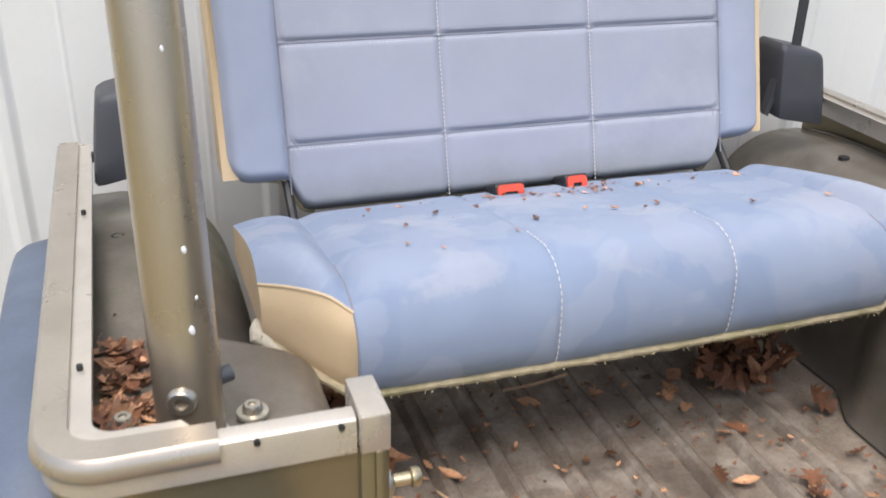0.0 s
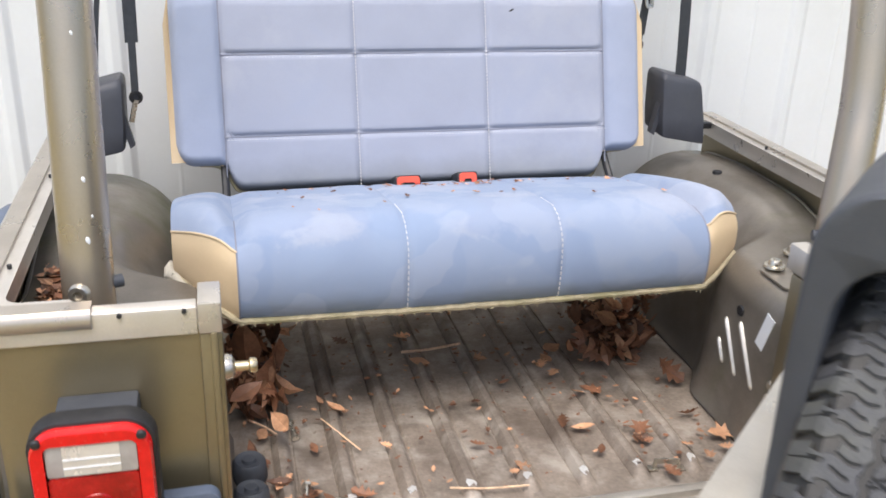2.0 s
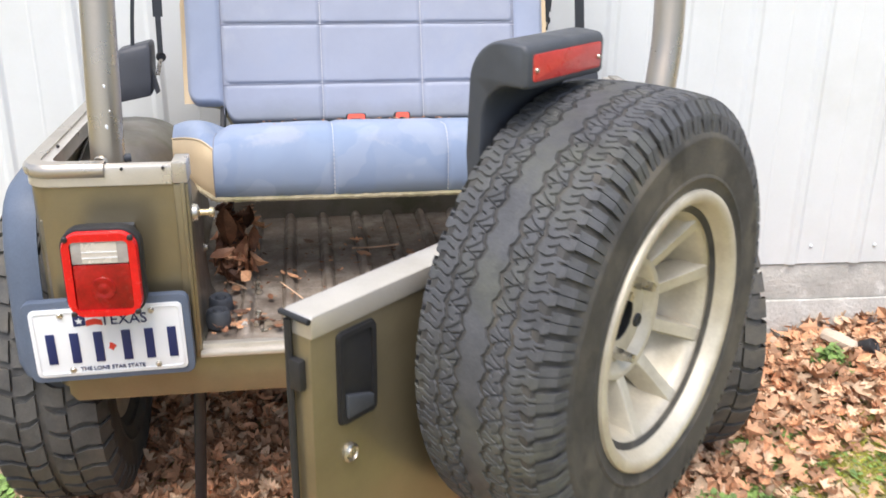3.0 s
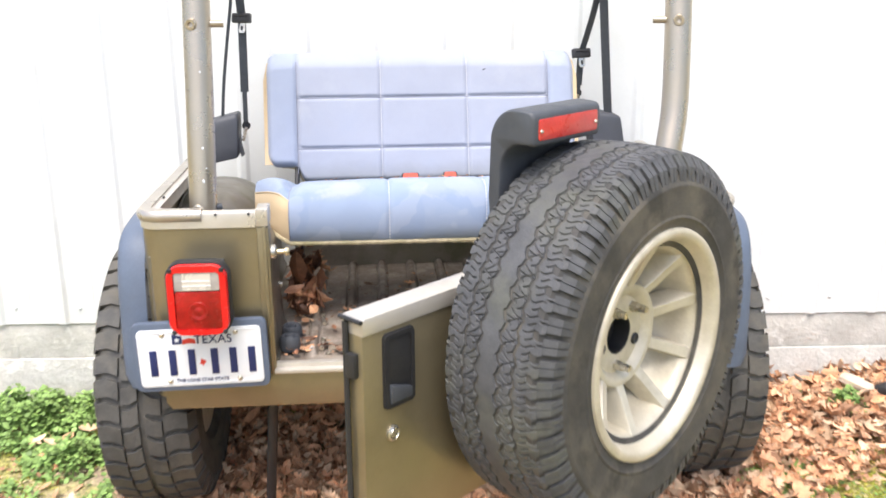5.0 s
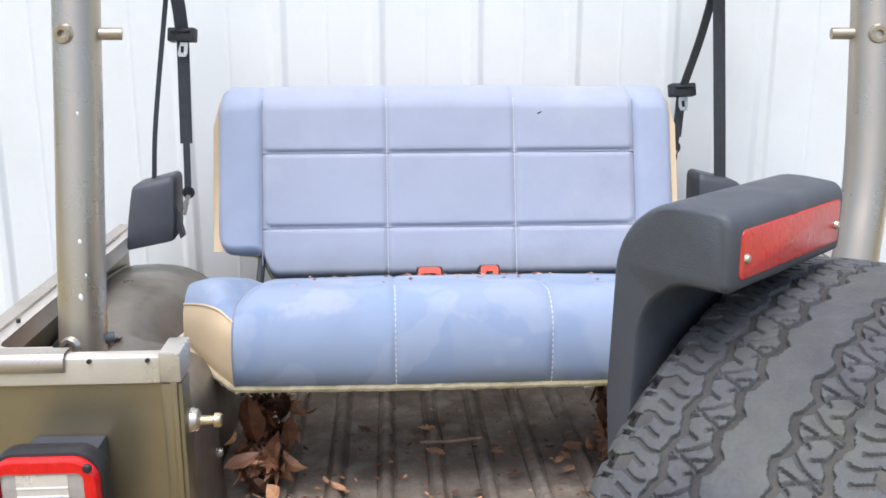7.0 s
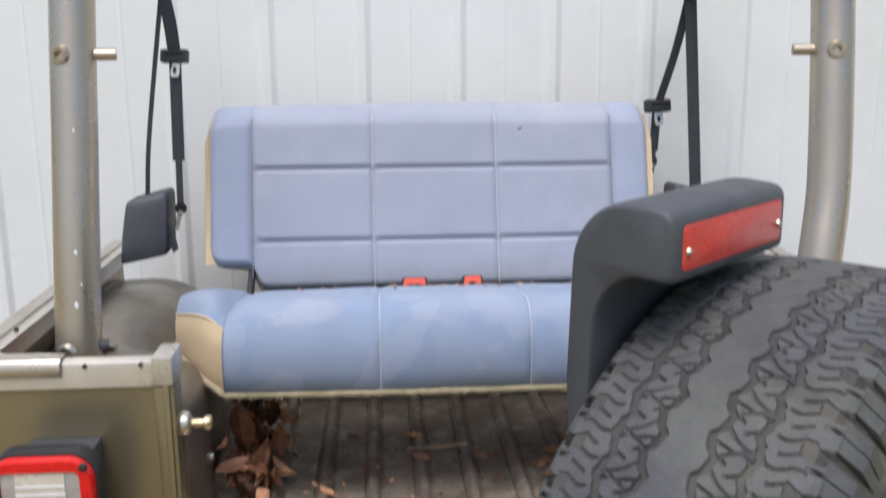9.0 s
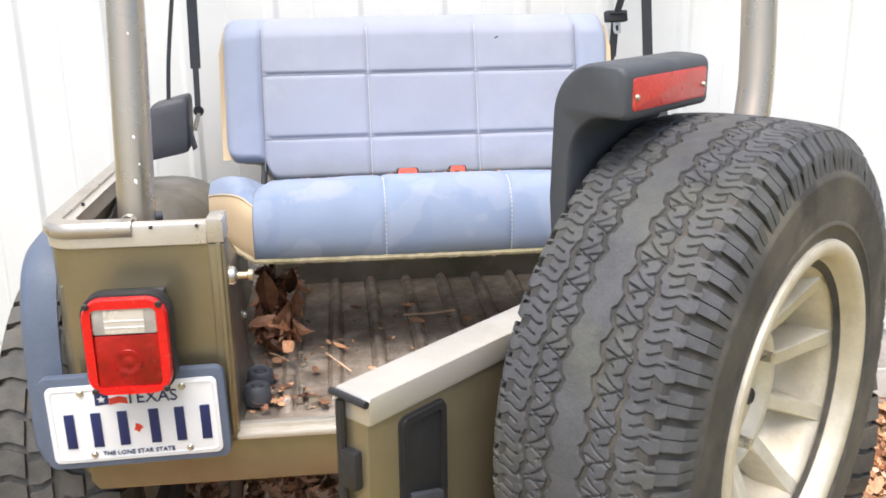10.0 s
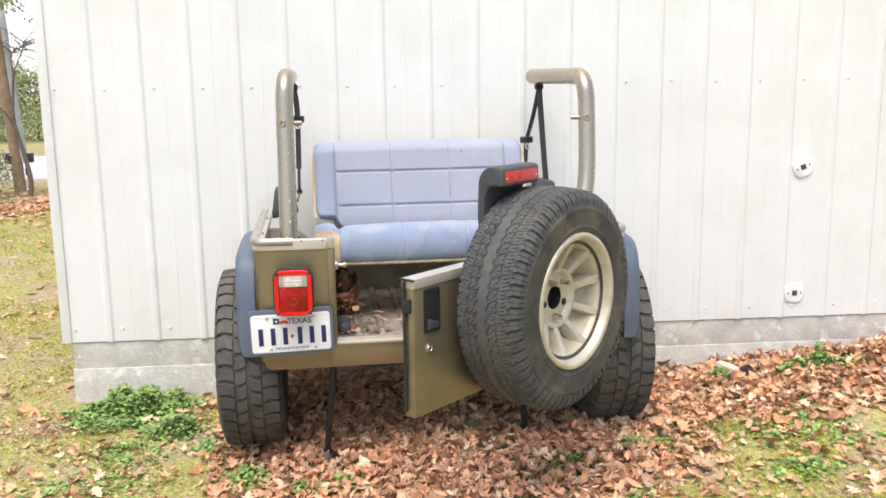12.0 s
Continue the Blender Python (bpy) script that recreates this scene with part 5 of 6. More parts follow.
def cushion():
    def surf(xs, a, b):
        bm = bmesh.new()
        rows = []
        for x in xs:
            pr = cushion_profile(x)[a:b]
            rows.append([bm.verts.new((x, y, z)) for y, z in pr])
        for p, q in zip(rows, rows[1:]):
            for k in range(len(p) - 1):
                bm.faces.new((p[k], q[k], q[k + 1], p[k + 1]))
        return bm
    xm = sorted(set(list(np.linspace(-0.424, 0.397, 70)) + [c + d for c in CSEAM for d in (-0.006, -0.003, 0, 0.003, 0.006)]))
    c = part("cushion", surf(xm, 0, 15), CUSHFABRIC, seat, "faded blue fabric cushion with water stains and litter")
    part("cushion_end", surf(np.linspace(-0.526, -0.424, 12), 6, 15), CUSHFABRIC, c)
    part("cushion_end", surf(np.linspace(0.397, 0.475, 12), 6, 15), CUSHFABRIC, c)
    part("end_panel", surf(np.linspace(-0.526, -0.424, 12), 0, 7), VINYL, c, "tan vinyl end panel")
    part("end_panel", surf(np.linspace(0.397, 0.475, 12), 0, 7), VINYL, c, "tan vinyl end panel")
    # closed ends, base board and back
    for x in (-0.526, 0.475):
        bm = bmesh.new()
        pr = cushion_profile(x)
        vs = [bm.verts.new((x, y, z)) for y, z in pr] + [bm.verts.new((x, 0.635, 0.830))]
        bm.faces.new(vs)
        part("side_panel", bm, VINYL, c)
    bm = bmesh.new()
    xs = np.linspace(-0.440, 0.410, 40)
    ring = [(x, front_y(x) + 0.012) for x in xs] + [(0.410, 0.63), (-0.440, 0.63)]
    loft(bm, [[(x, y, z) for x, y in ring] for z in (0.792, 0.806)])
    part("base_board", bm, BLACK, c)
    bm = bmesh.new()
    pts = [Vector((x, front_y(x) + 0.002 + 0.0015 * noise.noise(Vector((x * 60, 0, 0))), hem(x) - 0.001 + 0.002 * noise.noise(Vector((x * 45, 3, 0))))) for x in np.linspace(-0.528, 0.477, 120)]
    tube(bm, pts, [0.0065 + 0.0015 * noise.noise(Vector((k * 0.7, 0, 9))) for k in range(120)], 8)
    welt = part("welt", bm, PIPING, c, "frayed tan welt")
    # cream lining that bulges out under the left end
    bm = bmesh.new()
    xs_f = np.linspace(-0.531, -0.470, 26)
    pf = [Vector((x, front_y(x) + 0.001 + 0.002 * noise.noise(Vector((x * 150, 0, 2))), hem(x) - 0.004 + 0.002 * noise.noise(Vector((x * 170, 4, 0))))) for x in xs_f]
    pf = [Vector((-0.530, front_y(-0.53) + 0.020, hem(-0.53) + 0.012)), Vector((-0.5325, front_y(-0.53) + 0.008, hem(-0.53) + 0.006))] + pf
    tube(bm, pf, [0.004, 0.009] + [0.0125 - 0.0085 * (k / 25) ** 0.8 + 0.0014 * noise.noise(Vector((k * 1.3, 2, 0))) for k in range(26)], 12)
    part("lining", bm, FLEECE, welt, "cream fleece lining poking out")
    rf = random.Random(8)
    bm = bmesh.new()
    for _ in range(240):
        x = rf.uniform(-0.527, 0.476) if rf.random() < 0.75 else rf.uniform(-0.527, -0.42)
        p = Vector((x, front_y(x) - 0.003, hem(x) - 0.001 + rf.uniform(-0.006, 0.003)))
        q = p + Vector((rf.gauss(0, 0.004), -rf.uniform(0.001, 0.003), -rf.uniform(0.001, 0.0055)))
        s = Vector((0.0005, 0, 0.0002))
        m = p.lerp(q, 0.5) + Vector((rf.gauss(0, 0.0015), -0.001, 0))
        vs = [bm.verts.new(v) for v in (p - s, p + s, m + s, q, m - s)]
        bm.faces.new(vs)
    tagged(part("loose_threads", bm, PIPING, welt, "frayed loose threads", smooth=False), kind="stuff")
    for xs in (np.linspace(-0.526, -0.424, 14), np.linspace(0.397, 0.475, 12)):
        bm = bmesh.new()
        tube(bm, [Vector((x, cushion_profile(x)[6][0] - 0.001, cushion_profile(x)[6][1])) for x in xs], 0.0022, 7)
        part("welt", bm, VINYL, c)
    for x in (-0.424, 0.397):
        bm = bmesh.new()
        tube(bm, [Vector((x, y - 0.0008, z + 0.0002)) for y, z in cushion_profile(x)[:10]], 0.0015, 6)
        part("seam", bm, SEAM, c)
    bm = bmesh.new()
    for x in CSEAM:
        pr = [Vector((x, y, z)) for y, z in cushion_profile(x)[:10]]
        ln = [p for a, b in zip(pr, pr[1:]) for p in (a.lerp(b, t / 12) for t in range(12))]
        acc, on, start = 0.0, True, ln[0]
        for a, b in zip(ln, ln[1:]):
            acc += (b - a).length
            if acc > (0.0055 if on else 0.0032):
                if on:
                    nrm = Vector((0, -1, 0.4)).normalized() * 0.0012
                    tube(bm, [start + nrm, b + nrm], 0.0008, 5)
                acc, on, start = 0.0, not on, b
    tagged(part("stitching", bm, STITCH, c, "white stitching"), kind="stuff")
    # hinge brackets between cushion and back
    for x in (-0.43, 0.38):
        bm = bmesh.new()
        tube(bm, [(x, 0.56, 0.80), (x, 0.63, 0.87), (x, 0.70, 0.93)], 0.008, 8)
        box(bm, x - 0.012, x + 0.012, 0.60, 0.66, ZS, 0.80, 0.003)
        part("hinge_bracket", bm, BLACK, seat)
cushion()

def seat_buckle(x, w, dy=0.0):
    t = thing("belt_buckle", "black belt buckle with an orange-red press button", "belt buckle", Matrix.Translation((x, 0.595 + dy, 0.905)) @ Matrix.Rotation(radians(-24), 4, "X"), group="belt buckles")
    bm = bmesh.new()
    box(bm, -w / 2 - 0.004, w / 2 + 0.004, 0.0, 0.05, -0.016, 0.016, 0.006, 3)
    part("housing", bm, BLACK, t)
    bm = bmesh.new()
    o, i = round_rect(-w / 2, w / 2, -0.013, 0.013, 0.007), round_rect(-w / 2 + 0.010, w / 2 - 0.010, -0.007, 0.001, 0.003)
    loft(bm, [[(a, 0.001, b) for a, b in o], [(a, -0.005, b) for a, b in o], [(a, -0.005, b) for a, b in i], [(a, 0.0, b) for a, b in i]], caps=False)
    part("button", bm, BUCKLE, t, "orange-red press button")
    bm = bmesh.new()
    box(bm, -w / 2 + 0.010, w / 2 - 0.010, -0.0015, 0.0, -0.007, 0.001)
    part("slot", bm, BLACK, t)
seat_buckle(-0.076, 0.046)
seat_buckle(0.049, 0.036, 0.008)

# ---------------------------------------------------------------- seat belts
def retractor(x0, x1, y, z0, z1, sgn):
    """Moulded cover: a rounded box a little narrower at the top, its roof sloping to one side."""
    bm = bmesh.new()
    xc = (x0 + x1) / 2
    rings = []
    h = z1 - z0
    for t, kw, kd in ((0.0, 0.97, 0.96), (0.03, 1.0, 1.0), (0.35, 0.985, 0.98), (0.75, 0.93, 0.93), (0.90, 0.905, 0.90), (0.965, 0.86, 0.84), (1.0, 0.76, 0.72)):
        w, d = (x1 - x0) / 2 * kw, 0.052 * kd
        ring = []
        for a, b in ((-1, -0.72), (-0.93, -0.93), (-0.75, -1), (0.75, -1), (0.93, -0.93), (1, -0.72), (1, 0.75), (0.85, 1), (-0.85, 1), (-1, 0.75)):
            sag = (0.010 * sgn * a - 0.004 * b) if t < 0.1 else (0.010 * sgn * a * t)
            ring.append((xc - sgn * 0.012 * t + a * w, y + 0.010 * t + b * d, z0 + h * t - sag))
        rings.append(ring)
    loft(bm, rings)
    return bm, xc

def seat_belt(retr, top, buckle, end, label, sgn):
    t = thing("seat_belt", label, "seat belt", group="seat belts")
    bm, xc = retractor(*retr)
    r = part("retractor_cover", bm, BELTBOX, t, "dark grey tapered plastic cover")
    bm = bmesh.new()
    xe = xc - sgn * (retr[1] - retr[0]) / 2
    loft(bm, [[(xe + sgn * 0.012, retr[2] + b, retr[3] + 0.085), (xe - sgn * 0.004, retr[2] + b, retr[3] + 0.080), (xe - sgn * 0.018, retr[2] + b, retr[3] + 0.012), (xe - sgn * 0.009, retr[2] + b, retr[3] + 0.006)] for b in (-0.030, -0.012)])
    part("latch_leg", bm, BELTBOX, r)
    bm = bmesh.new()
    ra, rb_ = sorted((retr[0] + 0.004 if sgn < 0 else retr[1] - 0.004, -0.7245 if sgn < 0 else 0.6865))
    box(bm, ra, rb_, retr[2] + 0.020, retr[2] + 0.034, retr[3] + 0.002, retr[3] + 0.016, 0.001)
    part("bracket", bm, BLACK, t)
    bm = bmesh.new()
    tube(bm, smooth_path([(xc + 0.004, retr[2] + 0.01, retr[4] - 0.01), (xc * 0.7 + top[0] * 0.3, retr[2] * 0.7 + top[1] * 0.3, retr[4] * 0.7 + top[2] * 0.3), top], 6), 0, flat=(0.010 if sgn < 0 else 0.030, 0.0022, (0.3, -1, 0)))
    part("webbing", bm, WEB, t)
    bm = bmesh.new()
    tube(bm, smooth_path([top, Vector(top).lerp(Vector(buckle), 0.5) + Vector((0.004, -0.004, 0)), buckle], 6), 0, flat=(0.030, 0.0022, (0.8, -1, 0)))
    part("webbing", bm, WEB, t)
    bm = bmesh.new()
    lo = [buckle, Vector(buckle).lerp(Vector(end), 0.35), Vector(buckle).lerp(Vector(end), 0.60), Vector(buckle).lerp(Vector(end), 0.90)]
    ups = ((0.5, -1, 0), (1, -0.1, 0))
    tube(bm, smooth_path(lo[:3], 5), 0, flat=(0.026, 0.0022, ups[0]))
    tube(bm, smooth_path(lo[1:], 5), 0, flat=(0.014, 0.004, ups[0]))
    part("webbing", bm, WEB, t)
    bm = bmesh.new()
    m = Matrix.Translation(buckle) @ Matrix.Rotation(radians(12 * sgn), 4, "Z") @ Matrix.Rotation(radians(-14), 4, "X")
    box(bm, -0.030, 0.030, -0.012, 0.010, -0.013, 0.016, 0.004, 2, m)
    box(bm, -0.022, 0.022, -0.017, -0.011, 0.004, 0.011, 0.002, 1, m)
    b = part("tongue_grip", bm, BLACK, t, "black plastic tongue grip")
    bm = bmesh.new()
    o, i = [(-0.010, -0.014), (0.012, -0.014), (0.012, -0.036), (0.008, -0.044), (-0.006, -0.044), (-0.010, -0.036)], [(-0.003, -0.022), (0.005, -0.022), (0.005, -0.032), (0.004, -0.036), (-0.002, -0.036), (-0.003, -0.032)]
    loft(bm, [[m @ Vector((x, -0.002, z)) for x, z in o], [m @ Vector((x, 0.001, z)) for x, z in o], [m @ Vector((x, 0.001, z)) for x, z in i], [m @ Vector((x, -0.002, z)) for x, z in i], [m @ Vector((x, -0.002, z)) for x, z in o]], caps=False)
    part("tongue", bm, ZINC, b, "bright steel tongue")
    bm = bmesh.new()
    e = Vector(end)
    lathe(bm, [(0.007, -0.004), (0.013, -0.004), (0.013, 0.004), (0.007, 0.004)], 14, axis_matrix(e + Vector((0.002, 0, 0.045)), (0.5, -1, 0)), close=True)
    k = part("end_ring", bm, BLACK, t)
    bm = bmesh.new()
    tube(bm, [e + Vector((0.002, -0.004, 0.040)), e + Vector((-0.004, -0.004, 0.02)), e + Vector((-0.010, -0.004, -0.004))], 0, flat=(0.010, 0.003, (0.6, -1, 0)))
    part("anchor_plate", bm, ZINC, k)
    bm = bmesh.new()
    tp = Vector(top)
    lathe(bm, [(0.008, -0.010), (0.020, -0.010), (0.020, 0.010), (0.008, 0.010)], 14, axis_matrix(tp, (0, 1, 0)), close=True)
    box(bm, tp.x - 0.010, tp.x + 0.010, tp.y - 0.006, tp.y + 0.006, tp.z, tp.z + 0.02, 0.002)
    part("guide_loop", bm, BLACK, t)
    return t
seat_belt((-0.722, -0.618, 0.765, 0.948, 1.082, -1), (-0.600, 0.760, 1.527), (-0.588, 0.790, 1.381), (-0.594, 0.765, 1.005), "black seat belt hanging from the roll bar beside the seat", -1)
seat_belt((0.524, 0.634, 0.755, 0.942, 1.078, 1), (0.540, 0.740, 1.514), (0.492, 0.790, 1.262), (0.486, 0.800, 1.09), "black seat belt with its tongue beside the seat back", 1)

# ---------------------------------------------------------------- small loose things on the load floor
def latch_loop(x, y, turn, label):
    t = thing("footman_loop", label, "metal loop", Matrix.Translation((x, y, ZS + 0.002)) @ Matrix.Rotation(radians(turn), 4, "Z"), group="footman loops")
    bm = bmesh.new()
    tube(bm, [(-0.020, 0, 0), (-0.020, 0, 0.016), (0.020, 0, 0.016), (0.020, 0, 0)], 0, flat=(0.010, 0.004, (0, 1, 0)))
    part("strap", bm, ZINC, t)
    for a in (-0.032, 0.014):
        bm = bmesh.new()
        box(bm, a, a + 0.018, -0.007, 0.007, 0, 0.003, 0.001)
        part("foot", bm, ZINC, t)
latch_loop(-0.300, 0.062, 8, "small zinc metal loop screwed to the load floor")
latch_loop(0.272, 0.062, -10, "small zinc metal loop screwed to the load floor")
def floor_pin(x, y, a):
    t = thing("bolt_pin", "small zinc bolt lying on the load floor", "bolt", Matrix.Translation((x, y, ZS + 0.012)) @ Matrix.Rotation(radians(a), 4, "Z") @ Matrix.Rotation(radians(-70), 4, "X"), group="loose bolts")
    bm = bmesh.new()
    cyl(bm, (0, 0, -0.008), (0, 0, 0.026), 0.0035, 10)
    cyl(bm, (0, 0, 0.024), (0, 0, 0.029), 0.008, 6)
    cyl(bm, (0, 0, -0.010), (0, 0, -0.003), 0.007, 10)
    part("shank", bm, ZINC, t)
floor_pin(-0.342, 0.270, 10)
floor_pin(-0.340, 0.085, -8)
def rubber_stop(x, y, tilt):
    t = thing("rubber_stop", "black rubber stop at the edge of the load floor", "rubber stop", Matrix.Translation((x, y, ZS + 0.006)) @ Matrix.Rotation(radians(tilt), 4, "X"), group="rubber stops")
    bm = bmesh.new()
    lathe(bm, [(0, 0.042), (0.010, 0.042), (0.012, 0.036), (0.022, 0.040), (0.027, 0.034), (0.029, 0.004), (0.027, 0.0), (0, 0)], 20)
    part("block", bm, PLASTIC, t)
rubber_stop(-0.424, 0.165, 4)
rubber_stop(-0.424, 0.085, -3)

# ---------------------------------------------------------------- leaves
def leaf_outline(kind):
    """Half outline of a dry leaf, base to tip, as (along, across)."""
    if kind == 0:      # lobed oak leaf
        return [(0.0, 0.015), (0.14, 0.05), (0.20, 0.20), (0.28, 0.09), (0.40, 0.30), (0.50, 0.12), (0.64, 0.34), (0.74, 0.13), (0.86, 0.20), (1.0, 0.0)]
    if kind == 1:      # maple or sweetgum like
        return [(0.0, 0.02), (0.10, 0.08), (0.06, 0.38), (0.26, 0.22), (0.44, 0.50), (0.50, 0.20), (0.72, 0.22), (1.0, 0.0)]
    return [(0.0, 0.01), (0.2, 0.16), (0.45, 0.24), (0.7, 0.18), (1.0, 0.0)]

OUT = [leaf_outline(k) for k in range(3)]
def scatter_leaves(name, spots, mats, label, category, parent=None, thing_kind="stuff"):
    """One mesh of many curled leaves. spots: (x, y, z, size, kind, turn, tilt, lean, curl, mat)."""
    verts, faces, mi = [], [], []
    for x, y, z, s, kind, turn, tilt, lean, curl, mm in spots:
        o = OUT[kind]
        m = Matrix.Translation((x, y, z)) @ Euler((lean, tilt, turn)).to_matrix().to_4x4()
        base = len(verts)
        for a, w in o:
            for sg in (0, 1, -1):
                px, py = (a - 0.45) * s, sg * w * s
                pz = curl * s * ((a - 0.45) ** 2 * 1.2 + abs(sg * w) * 0.9)
                verts.append(m @ Vector((px, py, pz)))
        for k in range(len(o) - 1):
            p, q = base + 3 * k, base + 3 * (k + 1)
            faces += [(p, q, q + 1, p + 1), (p, p + 2, q + 2, q)]
            mi += [mm, mm]
    me = bpy.data.meshes.new(name)
    me.from_pydata([tuple(v) for v in verts], [], faces)
    for m in mats:
        me.materials.append(m)
    me.polygons.foreach_set("material_index", mi)
    me.update()
    ob = new(name, me)
    if parent:
        ob.parent = parent
    return tagged(ob, label, category, kind=thing_kind)

rl = random.Random(11)
def leaf_density(x, y):
    """How thick the litter lies, 0 to 1."""
    wall_y = 0.958 - 0.049 * x
    if y > wall_y - 0.01 and x > XL:
        return 0.0
    d = 0.0
    if -0.75 < x < 1.15 and y > -0.9:
        d = max(d, 1.0 - max(0, (-0.30 - y)) * 1.3 - max(0, x - 0.45) * max(0, 0.3 - y) * 2.2)
    if x > 0.4:
        d = max(d, min(1, max(0, 1.0 - (wall_y - y - 0.40 - 0.25 * max(0, 1.4 - x)) * 1.6)))
    d = max(d, 0.85 - abs(x - 0.05) * 0.75 - max(0, -0.5 - y) * 0.6)
    if x < -0.75:
        d = max(d, 0.60 - 0.16 * max(0, y))
    d = max(d, 0.28 if x < 0.7 else 0.22)
    d *= 0.55 + 0.9 * max(0, 0.5 + noise.noise(Vector((x * 1.6, y * 1.6, 7))))
    return min(1, d)

spots = []
tries = 0
while len(spots) < 21000 and tries < 330000:
    tries += 1
    if rl.random() < 0.62:
        x, y = rl.uniform(-1.0, 2.6), rl.uniform(-1.0, 1.0)
    else:
        x, y = rl.uniform(-4.5, 5.0), rl.uniform(-2.6, 3.5 if rl.random() < 0.4 else 1.0)
    if x > XL - 0.03 and y > 0.955 - 0.049 * x:
        continue
    d = leaf_density(x, y)
    if rl.random() > d * d:
        continue
    heap = 0.05 * d * rl.random() ** 1.5
    if -0.9 < x < 0.9 and y > 0.45:
        heap += 0.16 * rl.random() * min(1.0, (y - 0.45) / 0.4)
    if x > 0.9:
        heap *= 1.6
    if 1.62 < x < 2.32 and abs(y - 0.63) < 0.07 and rl.random() < 0.7:
        continue
    ruffle = 0.26 + 0.30 * d
    spots.append((x, y, ground_height(x, y) + 0.006 + heap, rl.uniform(0.024, 0.066) * (1.5 if rl.random() < 0.07 else 1.0), rl.choice((0, 0, 1, 1, 2)), rl.uniform(0, 6.28), rl.gauss(0, ruffle), rl.gauss(0, ruffle), rl.uniform(-0.4, 1.2), 0 if rl.random() < 0.68 else 1))
scatter_leaves("leaf_litter", spots, [LEAF, LEAFPALE], "brown dry oak and maple leaves on the ground", "leaf litter")
# crumbled bits between the leaves
spots = []
for _ in range(34000):
    x, y = rl.uniform(-3.6, 4.2), rl.uniform(-2.4, 1.0)
    if rl.random() < 0.4:
        x, y = rl.uniform(-4.6, -0.7), rl.uniform(-1.6, 4.5)
    if x > XL - 0.03 and y > 0.955 - 0.049 * x or rl.random() > 0.3 + leaf_density(x, y):
        continue
    spots.append((x, y, ground_height(x, y) + 0.006, rl.uniform(0.010, 0.032), rl.choice((0, 2)), rl.uniform(0, 6.28), rl.gauss(0, 0.3), rl.gauss(0, 0.3), rl.uniform(0, 0.6), 0 if rl.random() < 0.4 else 1))
scatter_leaves("leaf_crumbs", spots, [LEAF, LEAFPALE], "crumbled dry leaf bits in the thin grass", "leaf litter")
# far leaves under the trees
spots = []
for _ in range(13000):
    x, y = rl.uniform(-7, -1.7), rl.uniform(0.5, 11.5)
    if rl.random() < 0.45:
        x, y = rl.uniform(-5.2, -3.4), rl.uniform(7.0, 11.2)
    if abs(y - 8.35 - 2.3 * (x + 4.4)) > 1.0 and rl.random() < 0.90:
        continue
    spots.append((x, y, ground_height(x, y) + 0.012, rl.uniform(0.05, 0.10), rl.choice((0, 1, 2)), rl.uniform(0, 6.28), rl.gauss(0, 0.3), rl.gauss(0, 0.3), rl.uniform(-0.2, 0.8), 0 if rl.random() < 0.6 else 1))
scatter_leaves("yard_leaves", spots, [LEAF, LEAFPALE], "scattered dry leaves across the side yard", "leaf litter")

# leaf heaps and bits inside the tub
spots = []
for _ in range(240):
    if rl.random() < 0.5:
        x, y, h = rl.gauss(-0.405, 0.03), rl.gauss(0.42, 0.07), abs(rl.gauss(0, 0.06))
    else:
        x, y, h = rl.gauss(0.345, 0.05), rl.gauss(0.50, 0.06), abs(rl.gauss(0, 0.055))
    x = min(max(x, OL + 0.01), OR - 0.005)
    spots.append((x, y, ZS + 0.018 + min(h, 0.15), rl.uniform(0.03, 0.075), rl.choice((0, 2, 2)), rl.uniform(0, 6.28), rl.gauss(0, 0.9), rl.gauss(0, 0.9), rl.uniform(0.2, 1.6), 0 if rl.random() < 0.8 else 1))
for _ in range(95):
    x, y = rl.uniform(OL + 0.03, OR - 0.03), rl.uniform(0.06, 0.62)
    if rl.random() < 0.35:
        x, y = rl.gauss(-0.36, 0.05), rl.gauss(0.09, 0.03)
    if rl.random() < 0.15:
        x, y = rl.gauss(0.28, 0.06), rl.gauss(0.12, 0.04)
    x = min(max(x, OL + 0.02), OR - 0.02)
    spots.append((x, max(0.03, y), ZS + 0.014, rl.choice((0.014, 0.022, 0.03, 0.045)), rl.choice((0, 1, 2)), rl.uniform(0, 6.28), rl.gauss(0, 0.2), rl.gauss(0, 0.2), rl.uniform(0, 0.5), 0 if rl.random() < 0.6 else 1))
for _ in range(1500):
    x, y = rl.uniform(OL + 0.02, OR - 0.02), rl.uniform(0.03, 0.70)
    if rl.random() < 0.45 * min(1.0, y / 0.3):
        spots.append((x, y, ZS + 0.0135, rl.choice((0.003, 0.004, 0.006, 0.009, 0.014)), rl.choice((0, 1, 2)), rl.uniform(0, 6.28), rl.gauss(0, 0.2), rl.gauss(0, 0.2), 0.3, 0 if rl.random() < 0.75 else 1))
spots.append((-0.418, 0.34, 0.70, 0.12, 2, 1.4, 1.3, 0.2, 0.3, 0))
spots.append((0.205, 0.47, ZS + 0.02, 0.06, 2, 0.6, 0.2, 0.3, 0.4, 1))
scatter_leaves("tub_leaves", spots, [LEAFDARK, LEAF], "dead leaves heaped in the corners of the load floor", "leaf litter")
